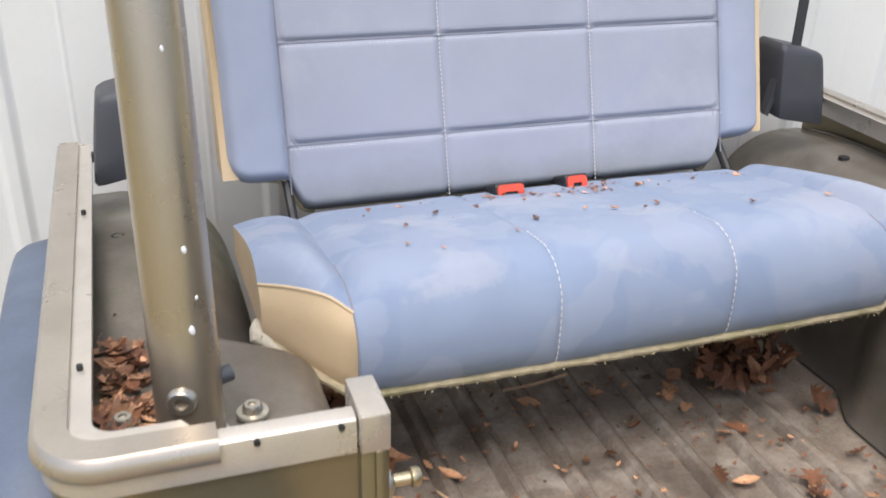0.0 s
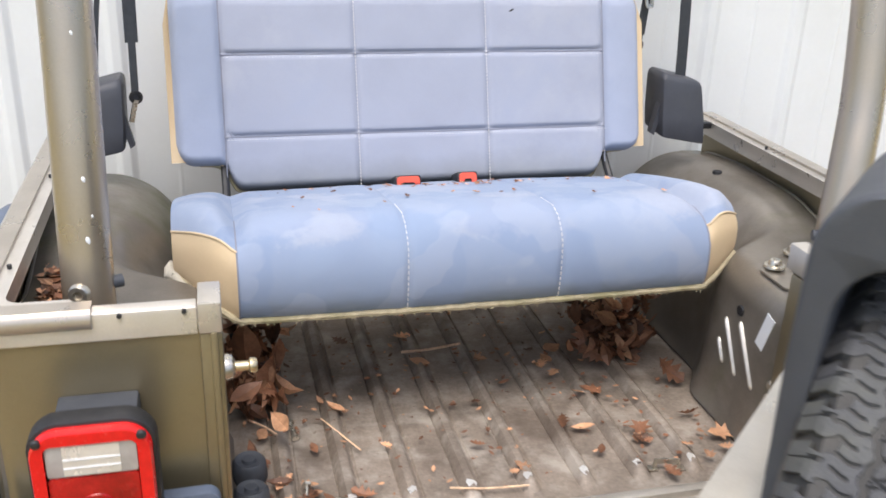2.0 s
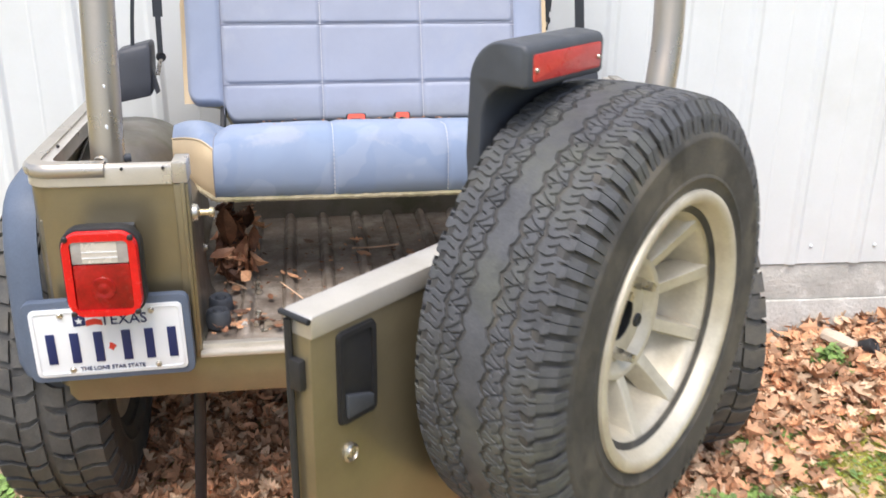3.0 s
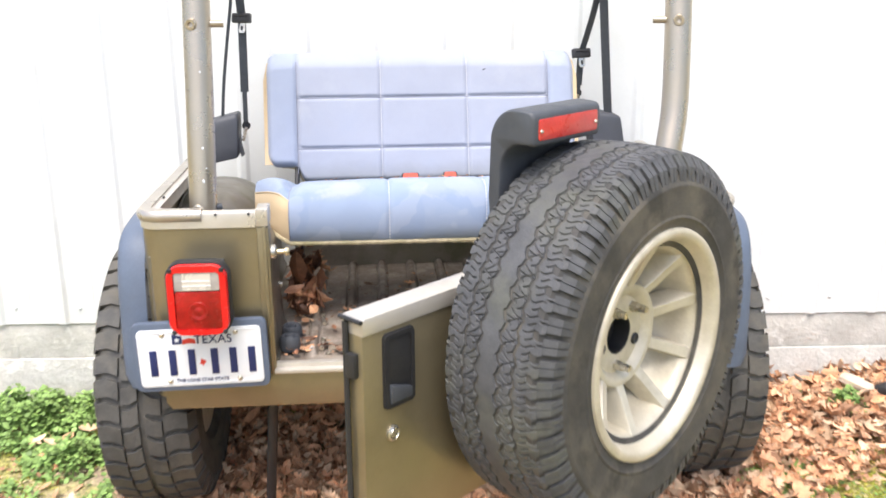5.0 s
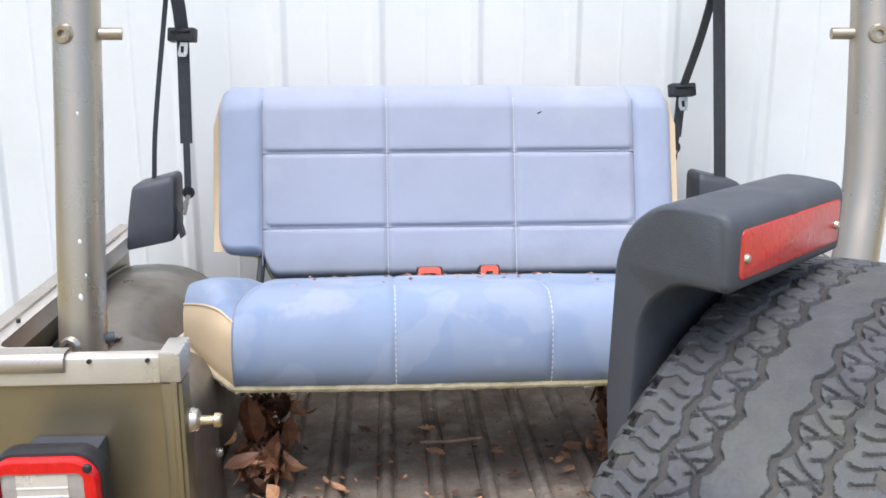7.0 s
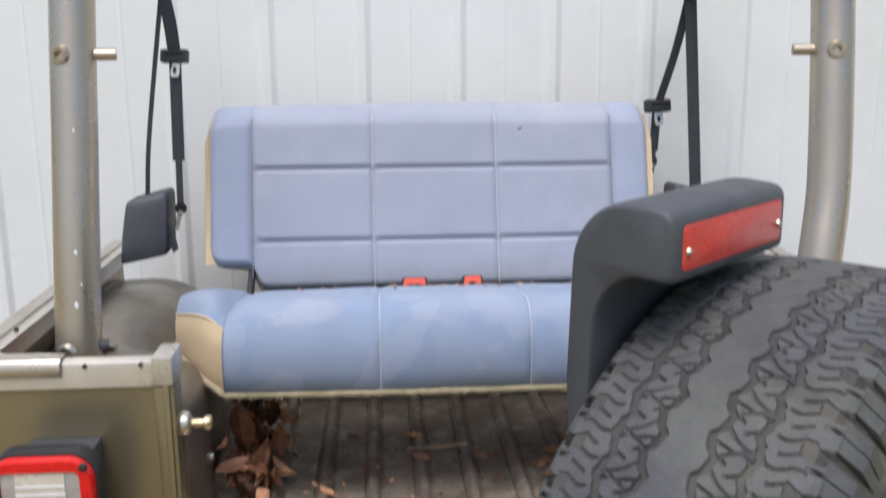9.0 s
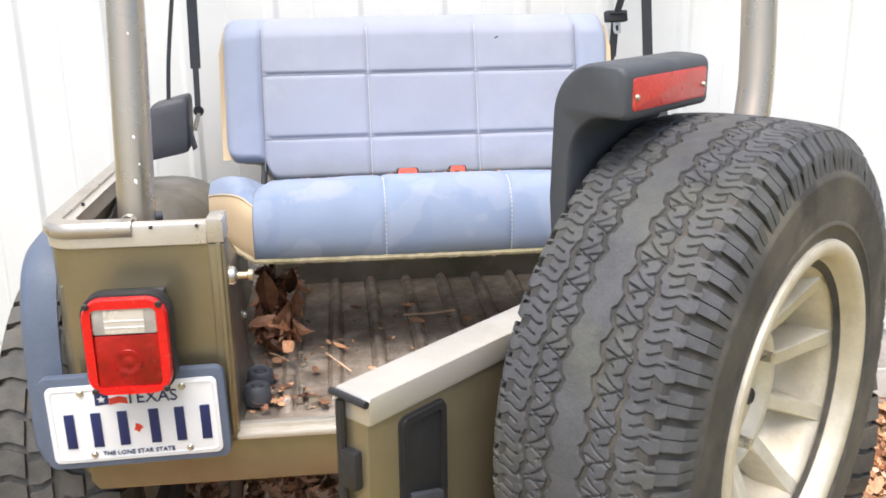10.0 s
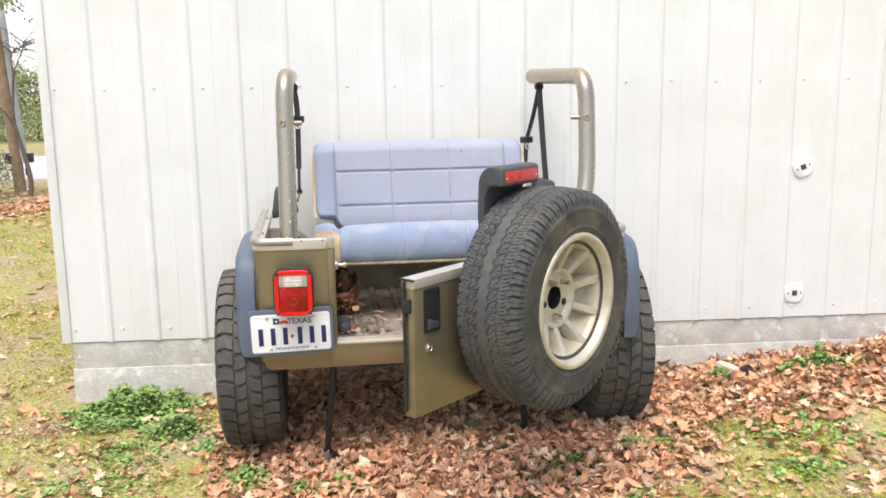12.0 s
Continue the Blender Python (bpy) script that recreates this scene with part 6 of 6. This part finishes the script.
# crumbs on the cushion, and in the side channel
spots = []
for _ in range(90):
    x, y = rl.uniform(-0.40, 0.36), 0.60 - abs(rl.gauss(0, 0.05))
    if rl.random() < 0.35:
        x, y = rl.gauss(0.02, 0.07), rl.gauss(0.56, 0.03)
    pr = cushion_profile(x)
    z = np.interp(y, [p[0] for p in pr[8:]], [p[1] for p in pr[8:]])
    spots.append((x, y, float(z) + 0.002, rl.choice((0.004, 0.006, 0.009, 0.014)), rl.choice((0, 1)), rl.uniform(0, 6.28), rl.gauss(0, 0.2), rl.gauss(0, 0.2), 0.3, rl.choice((0, 0, 1))))
for x, y in ((-0.325, 0.36), (-0.30, 0.45), (-0.285, 0.325), (-0.12, 0.40), (-0.03, 0.42), (0.01, 0.40), (0.05, 0.385), (0.08, 0.40), (0.22, 0.36), (0.36, 0.36), (-0.24, 0.50), (-0.17, 0.35)):
    pr = cushion_profile(x)
    z = np.interp(y, [p[0] for p in pr[8:]], [p[1] for p in pr[8:]])
    spots.append((x, y, float(z) + 0.003, rl.uniform(0.009, 0.017), rl.choice((0, 1)), rl.uniform(0, 6.28), 0.1, 0.1, 0.5, rl.choice((0, 1))))
scatter_leaves("seat_crumbs", spots, [LEAFDARK, LEAF], "crumbs of dead leaf on the seat cushion", "leaf litter")
spots = []
for _ in range(300):
    x, y = XBL + 0.062 + abs(rl.gauss(0, 0.032)) - 0.018, rl.uniform(0.06, 0.46)
    spots.append((x, y, 0.856 + rl.random() * 0.008, rl.choice((0.008, 0.014, 0.022, 0.04)), rl.choice((0, 1, 2)), rl.uniform(0, 6.28), rl.gauss(0, 0.3), rl.gauss(0, 0.3), 0.4, 0 if rl.random() < 0.7 else 1))
for _ in range(14):
    spots.append((XBR - 0.05 + rl.gauss(0, 0.012), rl.uniform(0.10, 0.45), 0.857, rl.uniform(0.012, 0.03), 0, rl.uniform(0, 6.28), 0.1, 0.2, 0.4, 0))
scatter_leaves("channel_leaves", spots, [LEAFDARK, LEAF], "brown leaf bits in the side channels of the tub", "leaf litter")
def twig(pts, r=0.0018):
    bm = bmesh.new()
    tube(bm, smooth_path(pts, 4), r, 5)
    ob = part("twig", bm, LEAFPALE)
    return tagged(ob, "thin dry twig lying on the load floor", "twig", group="floor twigs")
twig([(-0.29, 0.31, ZS + 0.013), (-0.26, 0.25, ZS + 0.013), (-0.235, 0.20, ZS + 0.013)])
twig([(-0.10, 0.52, ZS + 0.016), (-0.04, 0.525, ZS + 0.014), (0.03, 0.535, ZS + 0.016)], 0.003)
twig([(-0.11, 0.068, ZS + 0.013), (-0.05, 0.055, ZS + 0.013), (0.02, 0.05, ZS + 0.013)])
twig([(-0.42, 0.33, ZS + 0.013), (-0.39, 0.30, ZS + 0.013), (-0.37, 0.27, ZS + 0.013)])

def green_band():
    """A loose plastic band, half buried in the litter."""
    t = thing("plastic_band", "loose green plastic band lying on the dry leaves", "plastic band")
    bm = bmesh.new()
    tube(bm, smooth_path([(0.01, 0.30, 0.025), (0.05, 0.24, 0.075), (0.12, 0.22, 0.085), (0.18, 0.27, 0.060), (0.16, 0.33, 0.035), (0.09, 0.33, 0.045), (0.06, 0.29, 0.065), (0.11, 0.26, 0.065), (0.20, 0.24, 0.040)], 6), 0, flat=(0.010, 0.0015, (0, 0.3, 1)))
    part("band", bm, BANDGREEN, t)
    return t
green_band()

def wood_chunk(x, y, turn):
    """A broken bit of pale wood on the leaves."""
    bm = bmesh.new()
    rings = []
    for k, (u, r) in enumerate(((-0.060, 0.016), (-0.052, 0.024), (-0.02, 0.027), (0.02, 0.025), (0.050, 0.022), (0.058, 0.012))):
        rings.append([(u + 0.006 * noise.noise(Vector((j, k, 2))), r * (1.15 + 0.25 * noise.noise(Vector((j * 0.9, k * 0.6, 5)))) * math.cos(j * math.pi / 4), 0.75 * r * math.sin(j * math.pi / 4)) for j in range(8)])
    loft(bm, rings)
    ob = part("wood_chunk", bm, PALEWOOD)
    ob.matrix_basis = Matrix.Translation((x, y, ground_height(x, y) + 0.085)) @ Euler((0.2, 0.15, turn)).to_matrix().to_4x4()
    return tagged(ob, "pale broken wood chunk on the dry leaves", "wood chunk")
wood_chunk(1.515, 0.69, -0.9)

# unidentified small black object; its round, rimmed shape is made up
def black_object(x, y):
    t = thing("black_plastic_object", "small round black plastic object half buried in leaves", "flower pot", Matrix.Translation((x, y, ground_height(x, y) + 0.075)) @ Euler((0.9, 0.3, 0.4)).to_matrix().to_4x4())
    bm = bmesh.new()
    lathe(bm, [(0.0, 0.010), (0.018, 0.010), (0.022, 0.014), (0.027, 0.014), (0.030, 0.008), (0.031, -0.030), (0.0, -0.030)], 20)
    part("shell", bm, BLACK, t)
black_object(1.60, 0.64)

# ---------------------------------------------------------------- low green plants
def clover(name, patches, label, cat="clover"):
    rc = random.Random(23)
    verts, faces = [], []
    for cx, cy, rx, ry, n, hgt in patches:
        for _ in range(n * 2):
            a, r = rc.uniform(0, 6.28), math.sqrt(rc.random()) * rc.choice((1.0, 1.0, 0.7, 1.25))
            x, y = cx + rx * r * math.cos(a), cy + ry * r * math.sin(a)
            if x > XL - 0.02 and y > 0.945 - 0.049 * x:
                continue
            h = hgt * max(0.10, (1.25 - r * 1.05) * rc.uniform(0.45, 1.1) * (0.7 + 0.9 * noise.noise(Vector((x * 9, y * 9, 4)))))
            z = ground_height(x, y) + h
            s = rc.uniform(0.010, 0.023)
            t0 = rc.uniform(0, 6.28)
            for q in range(3):
                t = t0 + q * 2.09
                d, e = Vector((math.cos(t), math.sin(t), rc.uniform(-0.65, 0.55))), Vector((-math.sin(t), math.cos(t), rc.uniform(-0.5, 0.5)))
                c = Vector((x, y, z))
                b = len(verts)
                for al, w in ((0.05, 0), (0.5, 0.42), (0.95, 0.45), (1.1, 0.05), (0.95, -0.45), (0.5, -0.42)):
                    verts.append(c + d * (al * s) + e * (w * s) + Vector((0, 0, 0.15 * s * abs(w))))
                faces.append(tuple(range(b, b + 6)))
            b = len(verts)
            w = 0.0012
            verts.extend([Vector((x - w, y, z - h - 0.01)), Vector((x + w, y, z - h - 0.01)), Vector((x + w, y, z)), Vector((x - w, y, z))])
            faces.append((b, b + 1, b + 2, b + 3))
    me = bpy.data.meshes.new(name)
    me.from_pydata([tuple(v) for v in verts], [], faces)
    me.materials.append(GREEN)
    ob = new(name, me)
    return tagged(ob, label, cat, kind="stuff")
clover("clover_patch", [(-1.42, 0.83, 0.27, 0.14, 560, 0.17), (-1.28, 0.86, 0.10, 0.08, 130, 0.24), (-1.50, 0.66, 0.20, 0.10, 120, 0.06), (-1.20, 0.56, 0.15, 0.14, 190, 0.09), (-1.34, 0.30, 0.20, 0.14, 70, 0.035), (-1.02, 0.36, 0.10, 0.10, 60, 0.05), (-1.45, 0.00, 0.26, 0.16, 60, 0.025), (-0.78, 0.02, 0.16, 0.12, 150, 0.06), (-0.62, -0.12, 0.12, 0.08, 70, 0.04),
                        (-0.46, -0.10, 0.12, 0.09, 100, 0.07), (-1.0, -0.35, 0.4, 0.2, 60, 0.025)], "bright green clover growing by the foundation and the tyre")
clover("clover_tufts", [(1.97, 0.63, 0.34, 0.055, 330, 0.125), (1.42, 0.58, 0.11, 0.07, 110, 0.12), (1.05, 0.22, 0.16, 0.12, 90, 0.05), (0.82, -0.02, 0.16, 0.10, 110, 0.06), (0.45, -0.15, 0.18, 0.10, 110, 0.05),
                        (0.10, -0.55, 0.12, 0.10, 50, 0.03), (1.55, 0.05, 0.4, 0.25, 160, 0.03), (2.6, 0.45, 0.4, 0.15, 120, 0.05), (0.62, -0.50, 0.2, 0.15, 60, 0.03), (0.35, 0.40, 0.06, 0.05, 30, 0.05), (1.35, -0.35, 0.15, 0.10, 70, 0.03), (1.85, -0.15, 0.22, 0.12, 110, 0.03), (2.3, 0.05, 0.18, 0.12, 90, 0.04), (1.05, -0.65, 0.16, 0.1, 80, 0.03), (0.70, -0.85, 0.14, 0.1, 60, 0.025), (1.75, 0.30, 0.12, 0.08, 60, 0.04), (2.05, -0.5, 0.25, 0.15, 110, 0.025)], "green clover tufts among dry leaves")

def grass(name, n, box_, label, hmax, dens=None):
    rg = random.Random(31)
    verts, faces = [], []
    k = 0
    for _ in range(n):
        x, y = rg.uniform(box_[0], box_[1]), rg.uniform(box_[2], box_[3])
        if x > XL - 0.03 and y > 0.955 - 0.049 * x:
            continue
        v = noise.noise(Vector((x * 1.3, y * 1.3, 2))) + 0.6 * noise.noise(Vector((x * 4, y * 4, 5)))
        if v + (0.22 if x > 0.7 and y < 0.3 else 0.0) < rg.uniform(-0.35, 0.25):
            continue
        if -0.8 < x < 1.0 and y > -0.3:
            continue
        h = hmax * rg.uniform(0.4, 1.0)
        a = rg.uniform(0, 6.28)
        d = Vector((math.cos(a), math.sin(a), 0))
        s = Vector((-d.y, d.x, 0)) * rg.uniform(0.0006, 0.0013)
        p = Vector((x, y, ground_height(x, y)))
        b = len(verts)
        verts.extend([p - s, p + s, p + d * h * 0.5 + s * 0.7 + Vector((0, 0, h * 0.7)), p + d * h * 1.1 + Vector((0, 0, h * rg.uniform(0.6, 1.0)))])
        faces.append((b, b + 1, b + 2, b + 3))
    me = bpy.data.meshes.new(name)
    me.from_pydata([tuple(v) for v in verts], [], faces)
    me.materials.append(GRASS)
    return tagged(new(name, me), label, "grass", kind="stuff")
grass("front_grass", 62000, (0.5, 4.2, -2.2, 0.5), "yellow-green moss and short grass in front of the leaves", 0.026)
grass("grass", 110000, (-4.0, 4.2, -2.2, 1.0), "thin yellow-green grass and moss in the yard", 0.022)
grass("side_grass", 42000, (-6.5, -1.8, 0.8, 9.0), "thin yellow-green grass beside the building", 0.030)

# ---------------------------------------------------------------- pipe flanges on the wall
def wall_flange(x, z, turn):
    t = thing("pipe_flange", "white plastic pipe flange on the metal wall", "pipe flange", WALL @ Matrix.Translation((x, -0.002, z)) @ Matrix.Rotation(radians(90), 4, "X") @ Matrix.Rotation(radians(turn), 4, "Z"), group="pipe flanges")
    bm = bmesh.new()
    pts = [(0.052 * a, 0.052 * b) for a, b in ((1, -0.3), (1, 0.5), (0.65, 0.98), (-0.5, 1), (-1, 0.55), (-1, -0.45), (-0.72, -0.95), (0.1, -1), (0.6, -0.92))]
    loft(bm, [[(a, b, -0.012) for a, b in pts], [(a, b, 0.004) for a, b in pts], [(a * 0.93, b * 0.93, 0.007) for a, b in pts]])
    part("plate", bm, PLATEWHITE, t)
    bm = bmesh.new()
    box(bm, -0.014, 0.014, -0.014, 0.014, 0.004, 0.0085, 0.002)
    part("bore", bm, RUST, t, "dark square hole")
    for a in (-0.034, 0.034):
        bm = bmesh.new()
        box(bm, a - 0.003, a + 0.003, -0.005, 0.005, 0.004, 0.0083)
        part("slot", bm, RUST, t)
wall_flange(1.955, 1.088, 22)
wall_flange(1.945, 0.428, 0)

# fixing screws of the siding
bm = bmesh.new()
x = XL + 0.05
rs = random.Random(2)
while x < 3.2:
    for z in (1.53, 0.36, 2.7):
        c = WALL @ Vector((x, -0.001, z + rs.uniform(-0.004, 0.004)))
        lathe(bm, [(0, 0.006), (0.004, 0.005), (0.005, 0.002), (0.008, 0.001), (0.008, 0)], 8, axis_matrix(c, (0.05, -1, 0)))
    x += 0.2286
ob = part("screw", bm, WALLMETAL, None)
ob.parent = wall
ob.matrix_parent_inverse = WALL.inverted()
ob["kind"] = "stuff"

# ---------------------------------------------------------------- distance: road, utility pole, trees
bm = bmesh.new()
sec = [(12.2, -0.3), (12.2, 0.020), (14.6, 0.055), (17.1, 0.020), (17.1, -0.3)]
loft(bm, [[(x, y + x * 0.03, z) for y, z in sec] for x in (-60, -30, -15, -5, 10)])
tagged(part("road", bm, ASPHALT), "pale grey road beyond the yard", "road", kind="structure")

def utility_pole():
    t = thing("utility_pole", "brown wooden utility pole with a grey cable guard", "utility pole", Matrix.Translation((-4.72, 10.35, 0)))
    bm = bmesh.new()
    tube(bm, [(0, 0, -0.2), (-0.03, 0, 0.6), (-0.11, 0, 2.0), (-0.38, 0, 8.0)], [0.085, 0.078, 0.072, 0.06], 16)
    part("shaft", bm, BARKPALE, t, "weathered brown timber")
    bm = bmesh.new()
    tube(bm, [(0.125, -0.10, 0.44), (0.115, -0.10, 0.50), (0.04, -0.10, 1.70), (-0.20, -0.08, 6.5)], [0.040, 0.045, 0.042, 0.04], 12)
    part("cable_guard", bm, GUARDGREY, t, "pale grey plastic cable guard")
    bm = bmesh.new()
    tube(bm, smooth_path([(0.125, -0.10, 0.46), (0.15, -0.12, 0.24), (0.165, -0.13, -0.1)], 5), 0.018, 8)
    part("cable", bm, CAPPAINT, t, "pale cable running into the ground")
    bm = bmesh.new()
    box(bm, -0.16, -0.075, -0.09, 0.0, 0.42, 0.57, 0.01)
    part("meter_box", bm, PLASTIC, t, "dark metal box")
    bm = bmesh.new()
    box(bm, 0.155, 0.235, -0.14, -0.05, 0.44, 0.57, 0.01)
    part("junction_box", bm, PLASTIC, t, "dark metal box")
    bm = bmesh.new()
    box(bm, 0.125, 0.165, -0.15, -0.118, 0.26, 0.36, 0.004)
    part("tag", bm, NAVY, t, "small dark blue tag")
utility_pole()

def leaf_crown(bm, rt, centres, n, s):
    for _ in range(n):
        c, r = rt.choice(centres)
        d = Vector((rt.gauss(0, 1), rt.gauss(0, 1), rt.gauss(0, 0.8)))
        p = c + d * (r * 0.5)
        a = Vector((rt.gauss(0, 1), rt.gauss(0, 1), rt.gauss(0, 1))).normalized() * s * rt.uniform(0.5, 1.2)
        b = a.orthogonal().normalized() * s * rt.uniform(0.3, 0.6)
        v = [bm.verts.new(p - a), bm.verts.new(p + b), bm.verts.new(p + a), bm.verts.new(p - b)]
        bm.faces.new(v)

def tree(x, y, h, r, seedv, leafy=1.0, lean=0.0, leaf=0.10, label="leafy tree with a tapered trunk behind the road", leaves=None):
    rt = random.Random(seedv)
    t = thing("tree", label, "tree", Matrix.Translation((x, y, 0)), group="background trees")
    bm = bmesh.new()
    trunk = smooth_path([(0, 0, -0.1), (lean * 0.3, 0.05, h * 0.25), (lean * 0.6 + rt.gauss(0, 0.1), 0, h * 0.5), (lean + rt.gauss(0, 0.15), 0, h * 0.85)], 5)
    r0 = max(0.018, h * 0.012)
    tube(bm, trunk, [r0 * (1 - 0.8 * k / (len(trunk) - 1)) for k in range(len(trunk))], 9)
    cents = []
    for k in range(11):
        q = trunk[int(len(trunk) * rt.uniform(0.25, 0.97))]
        a = rt.uniform(0, 6.28)
        ln = r * rt.uniform(0.5, 1.0)
        e = q + Vector((math.cos(a) * ln, math.sin(a) * ln, rt.uniform(0.1, 0.6) * ln))
        mid = q.lerp(e, 0.5) + Vector((0, 0, rt.uniform(-0.1, 0.2) * ln))
        tube(bm, smooth_path([q, mid, e], 4), [r0 * 0.32 * (1 - 0.85 * i / 8) for i in range(9)], 6)
        for _ in range(3):
            f = mid.lerp(e, rt.random()) + Vector((rt.gauss(0, 0.3), rt.gauss(0, 0.3), rt.gauss(0.1, 0.3))) * r * 0.5
            tube(bm, [mid.lerp(e, 0.4), f], [r0 * 0.12, r0 * 0.03], 5)
            cents.append((f, r * 0.35))
        cents.append((e, r * 0.45))
    part("trunk", bm, BARK, t, "grey-brown trunk and limbs")
    if leafy > 0:
        bm = bmesh.new()
        leaf_crown(bm, rt, cents, int(1500 * leafy), leaf)
        part("crown", bm, leaves or FOLIAGE, t, "dull green leaves" if leaves is not FOLIAGETAN else "tan and yellow leaves", smooth=False)
    return t

def crooked_sapling():
    """A bare, bent young tree that leans on the pole, with thin twigs spreading at its top."""
    rt = random.Random(41)
    t = thing("tree", "thin crooked bare tree leaning by the pole", "tree", Matrix.Translation((-4.53, 10.05, 0)), group="background trees")
    bm = bmesh.new()
    stem = smooth_path([(0.0, 0, -0.1), (0.045, 0, 0.20), (-0.01, 0, 0.55), (-0.085, 0, 0.90), (-0.105, 0, 1.10), (-0.085, 0, 1.40), (-0.055, 0, 1.68), (-0.075, 0.02, 1.84), (-0.04, 0.02, 1.96), (0.09, 0, 2.03)], 5)
    tube(bm, stem, [0.036 - 0.027 * min(1.0, k / (len(stem) - 1) * 1.25) for k in range(len(stem))], 9)
    tube(bm, smooth_path([(-0.075, 0, 0.86), (-0.16, 0, 1.06), (-0.25, 0, 1.19), (-0.36, 0, 1.26), (-0.60, 0, 1.30)], 5), 0.014, 8)
    tube(bm, smooth_path([(-0.055, 0, 1.62), (0.0, 0, 1.80), (0.08, 0.05, 1.99), (0.10, 0.05, 2.10)], 5), 0.008, 7)
    tops = [Vector((-0.04, 0.02, 1.96)), Vector((0.09, 0, 2.03)), Vector((0.10, 0.05, 2.10)), Vector((0.03, 0, 2.0))]
    for k in range(46):
        q = rt.choice(tops)
        a = rt.choice((1, 1, -1)) * rt.uniform(0.10, 0.55)
        e = q + Vector((a, rt.gauss(0, 0.15), rt.uniform(-0.18, 0.30)))
        m = q.lerp(e, 0.5) + Vector((0, 0, rt.uniform(-0.03, 0.08)))
        tube(bm, smooth_path([q, m, e], 3), [0.0055, 0.005, 0.0045, 0.004, 0.0035, 0.003, 0.0025][:len(smooth_path([q, m, e], 3))], 4)
    part("trunk", bm, BARK, t, "dark bent stem with thin bare twigs")
    bm = bmesh.new()
    leaf_crown(bm, rt, [(Vector((0.0, 0, 1.60)), 0.05)], 14, 0.03)
    part("crown", bm, FOLIAGETAN, t, "few dry leaves", smooth=False)
crooked_sapling()
tree(-5.02, 9.9, 0.62, 0.34, 42, 0.7, 0.1, 0.028, "low dark green shrub near the pole")

def spreading_oak():
    """A yard tree whose limbs hang out over the pole."""
    rt = random.Random(97)
    t = thing("tree", "spreading yard tree with drooping leafy branches", "tree", Matrix.Translation((-6.6, 9.2, 0)), group="background trees")
    bm = bmesh.new()
    tube(bm, smooth_path([(0, 0, -0.1), (0.08, 0, 1.2), (0.02, 0.05, 2.6), (0.15, 0, 4.2)], 5), [0.17 - 0.006 * k for k in range(len(smooth_path([(0, 0, -0.1), (0.08, 0, 1.2), (0.02, 0.05, 2.6), (0.15, 0, 4.2)], 5)))], 12)
    cents = []
    for z0, ex, ez in ((2.0, 2.2, 2.75), (2.3, 2.7, 2.95), (2.6, 2.4, 3.3), (2.5, 1.8, 3.1), (2.9, 2.9, 3.5), (2.4, -1.9, 3.0), (2.8, -1.5, 3.8), (3.2, 0.9, 4.6)):
        q, e = Vector((0.05, 0, z0)), Vector((ex, rt.uniform(-0.4, 0.6), ez))
        path = smooth_path([q, q.lerp(e, 0.4) + Vector((0, 0, 0.18)), q.lerp(e, 0.75) + Vector((0, 0.05, 0.12)), e], 5)
        tube(bm, path, [0.045 * (1 - 0.85 * k / (len(path) - 1)) for k in range(len(path))], 7)
        for _ in range(22):
            b = path[rt.randrange(len(path) // 3, len(path))]
            f = b + Vector((rt.gauss(0.15, 0.25), rt.gauss(0, 0.25), rt.gauss(-0.12, 0.20)))
            tube(bm, [b, b.lerp(f, 0.5) + Vector((0, 0, 0.03)), f], [0.009, 0.006, 0.003], 5)
            cents.append((f, 0.11))
    part("trunk", bm, BARK, t, "grey-brown trunk and drooping limbs")
    bm = bmesh.new()
    leaf_crown(bm, rt, cents, 5200, 0.034)
    part("crown", bm, FOLIAGE, t, "grey-green leaves", smooth=False)
spreading_oak()
for k in range(18):
    x, y = -15.5 + k * 0.66, 22.6 + (k * 7 % 5) * 0.7
    tree(x, y, 1.70 + 0.10 * (k * 5 % 7), 0.9, 60 + k, 1.5, 0.1, 0.055, "bushy green tree along the far roadside" if k % 3 else "sparse tan tree along the far roadside", FOLIAGE if k % 3 else FOLIAGETAN)
rt = random.Random(77)
bm = bmesh.new()
leaf_crown(bm, rt, [(Vector((rt.uniform(-16, -3), rt.uniform(21.6, 22.8), rt.uniform(0.1, 0.75))), 0.55) for _ in range(90)], 16000, 0.045)
tagged(part("undergrowth", bm, FOLIAGE, None, smooth=False), "dense green undergrowth along the far roadside", "bushes", kind="stuff")

# bright overcast sky low over the far trees
glow = bpy.data.materials.new("overcast_sky")
glow.use_nodes = True
gn = glow.node_tree
em = gn.nodes.new("ShaderNodeEmission")
em.inputs[0].default_value, em.inputs[1].default_value = (0.95, 0.97, 1.0, 1), 0.9
gn.links.new(em.outputs[0], gn.nodes["Material Output"].inputs[0])
bm = bmesh.new()
vs = [bm.verts.new(p) for p in ((-160, 140, -2), (60, 140, -2), (60, 140, 70), (-160, 140, 70))]
bm.faces.new(vs)
tagged(part("backdrop", bm, glow), "pale overcast sky behind the far trees", "sky", kind="structure")
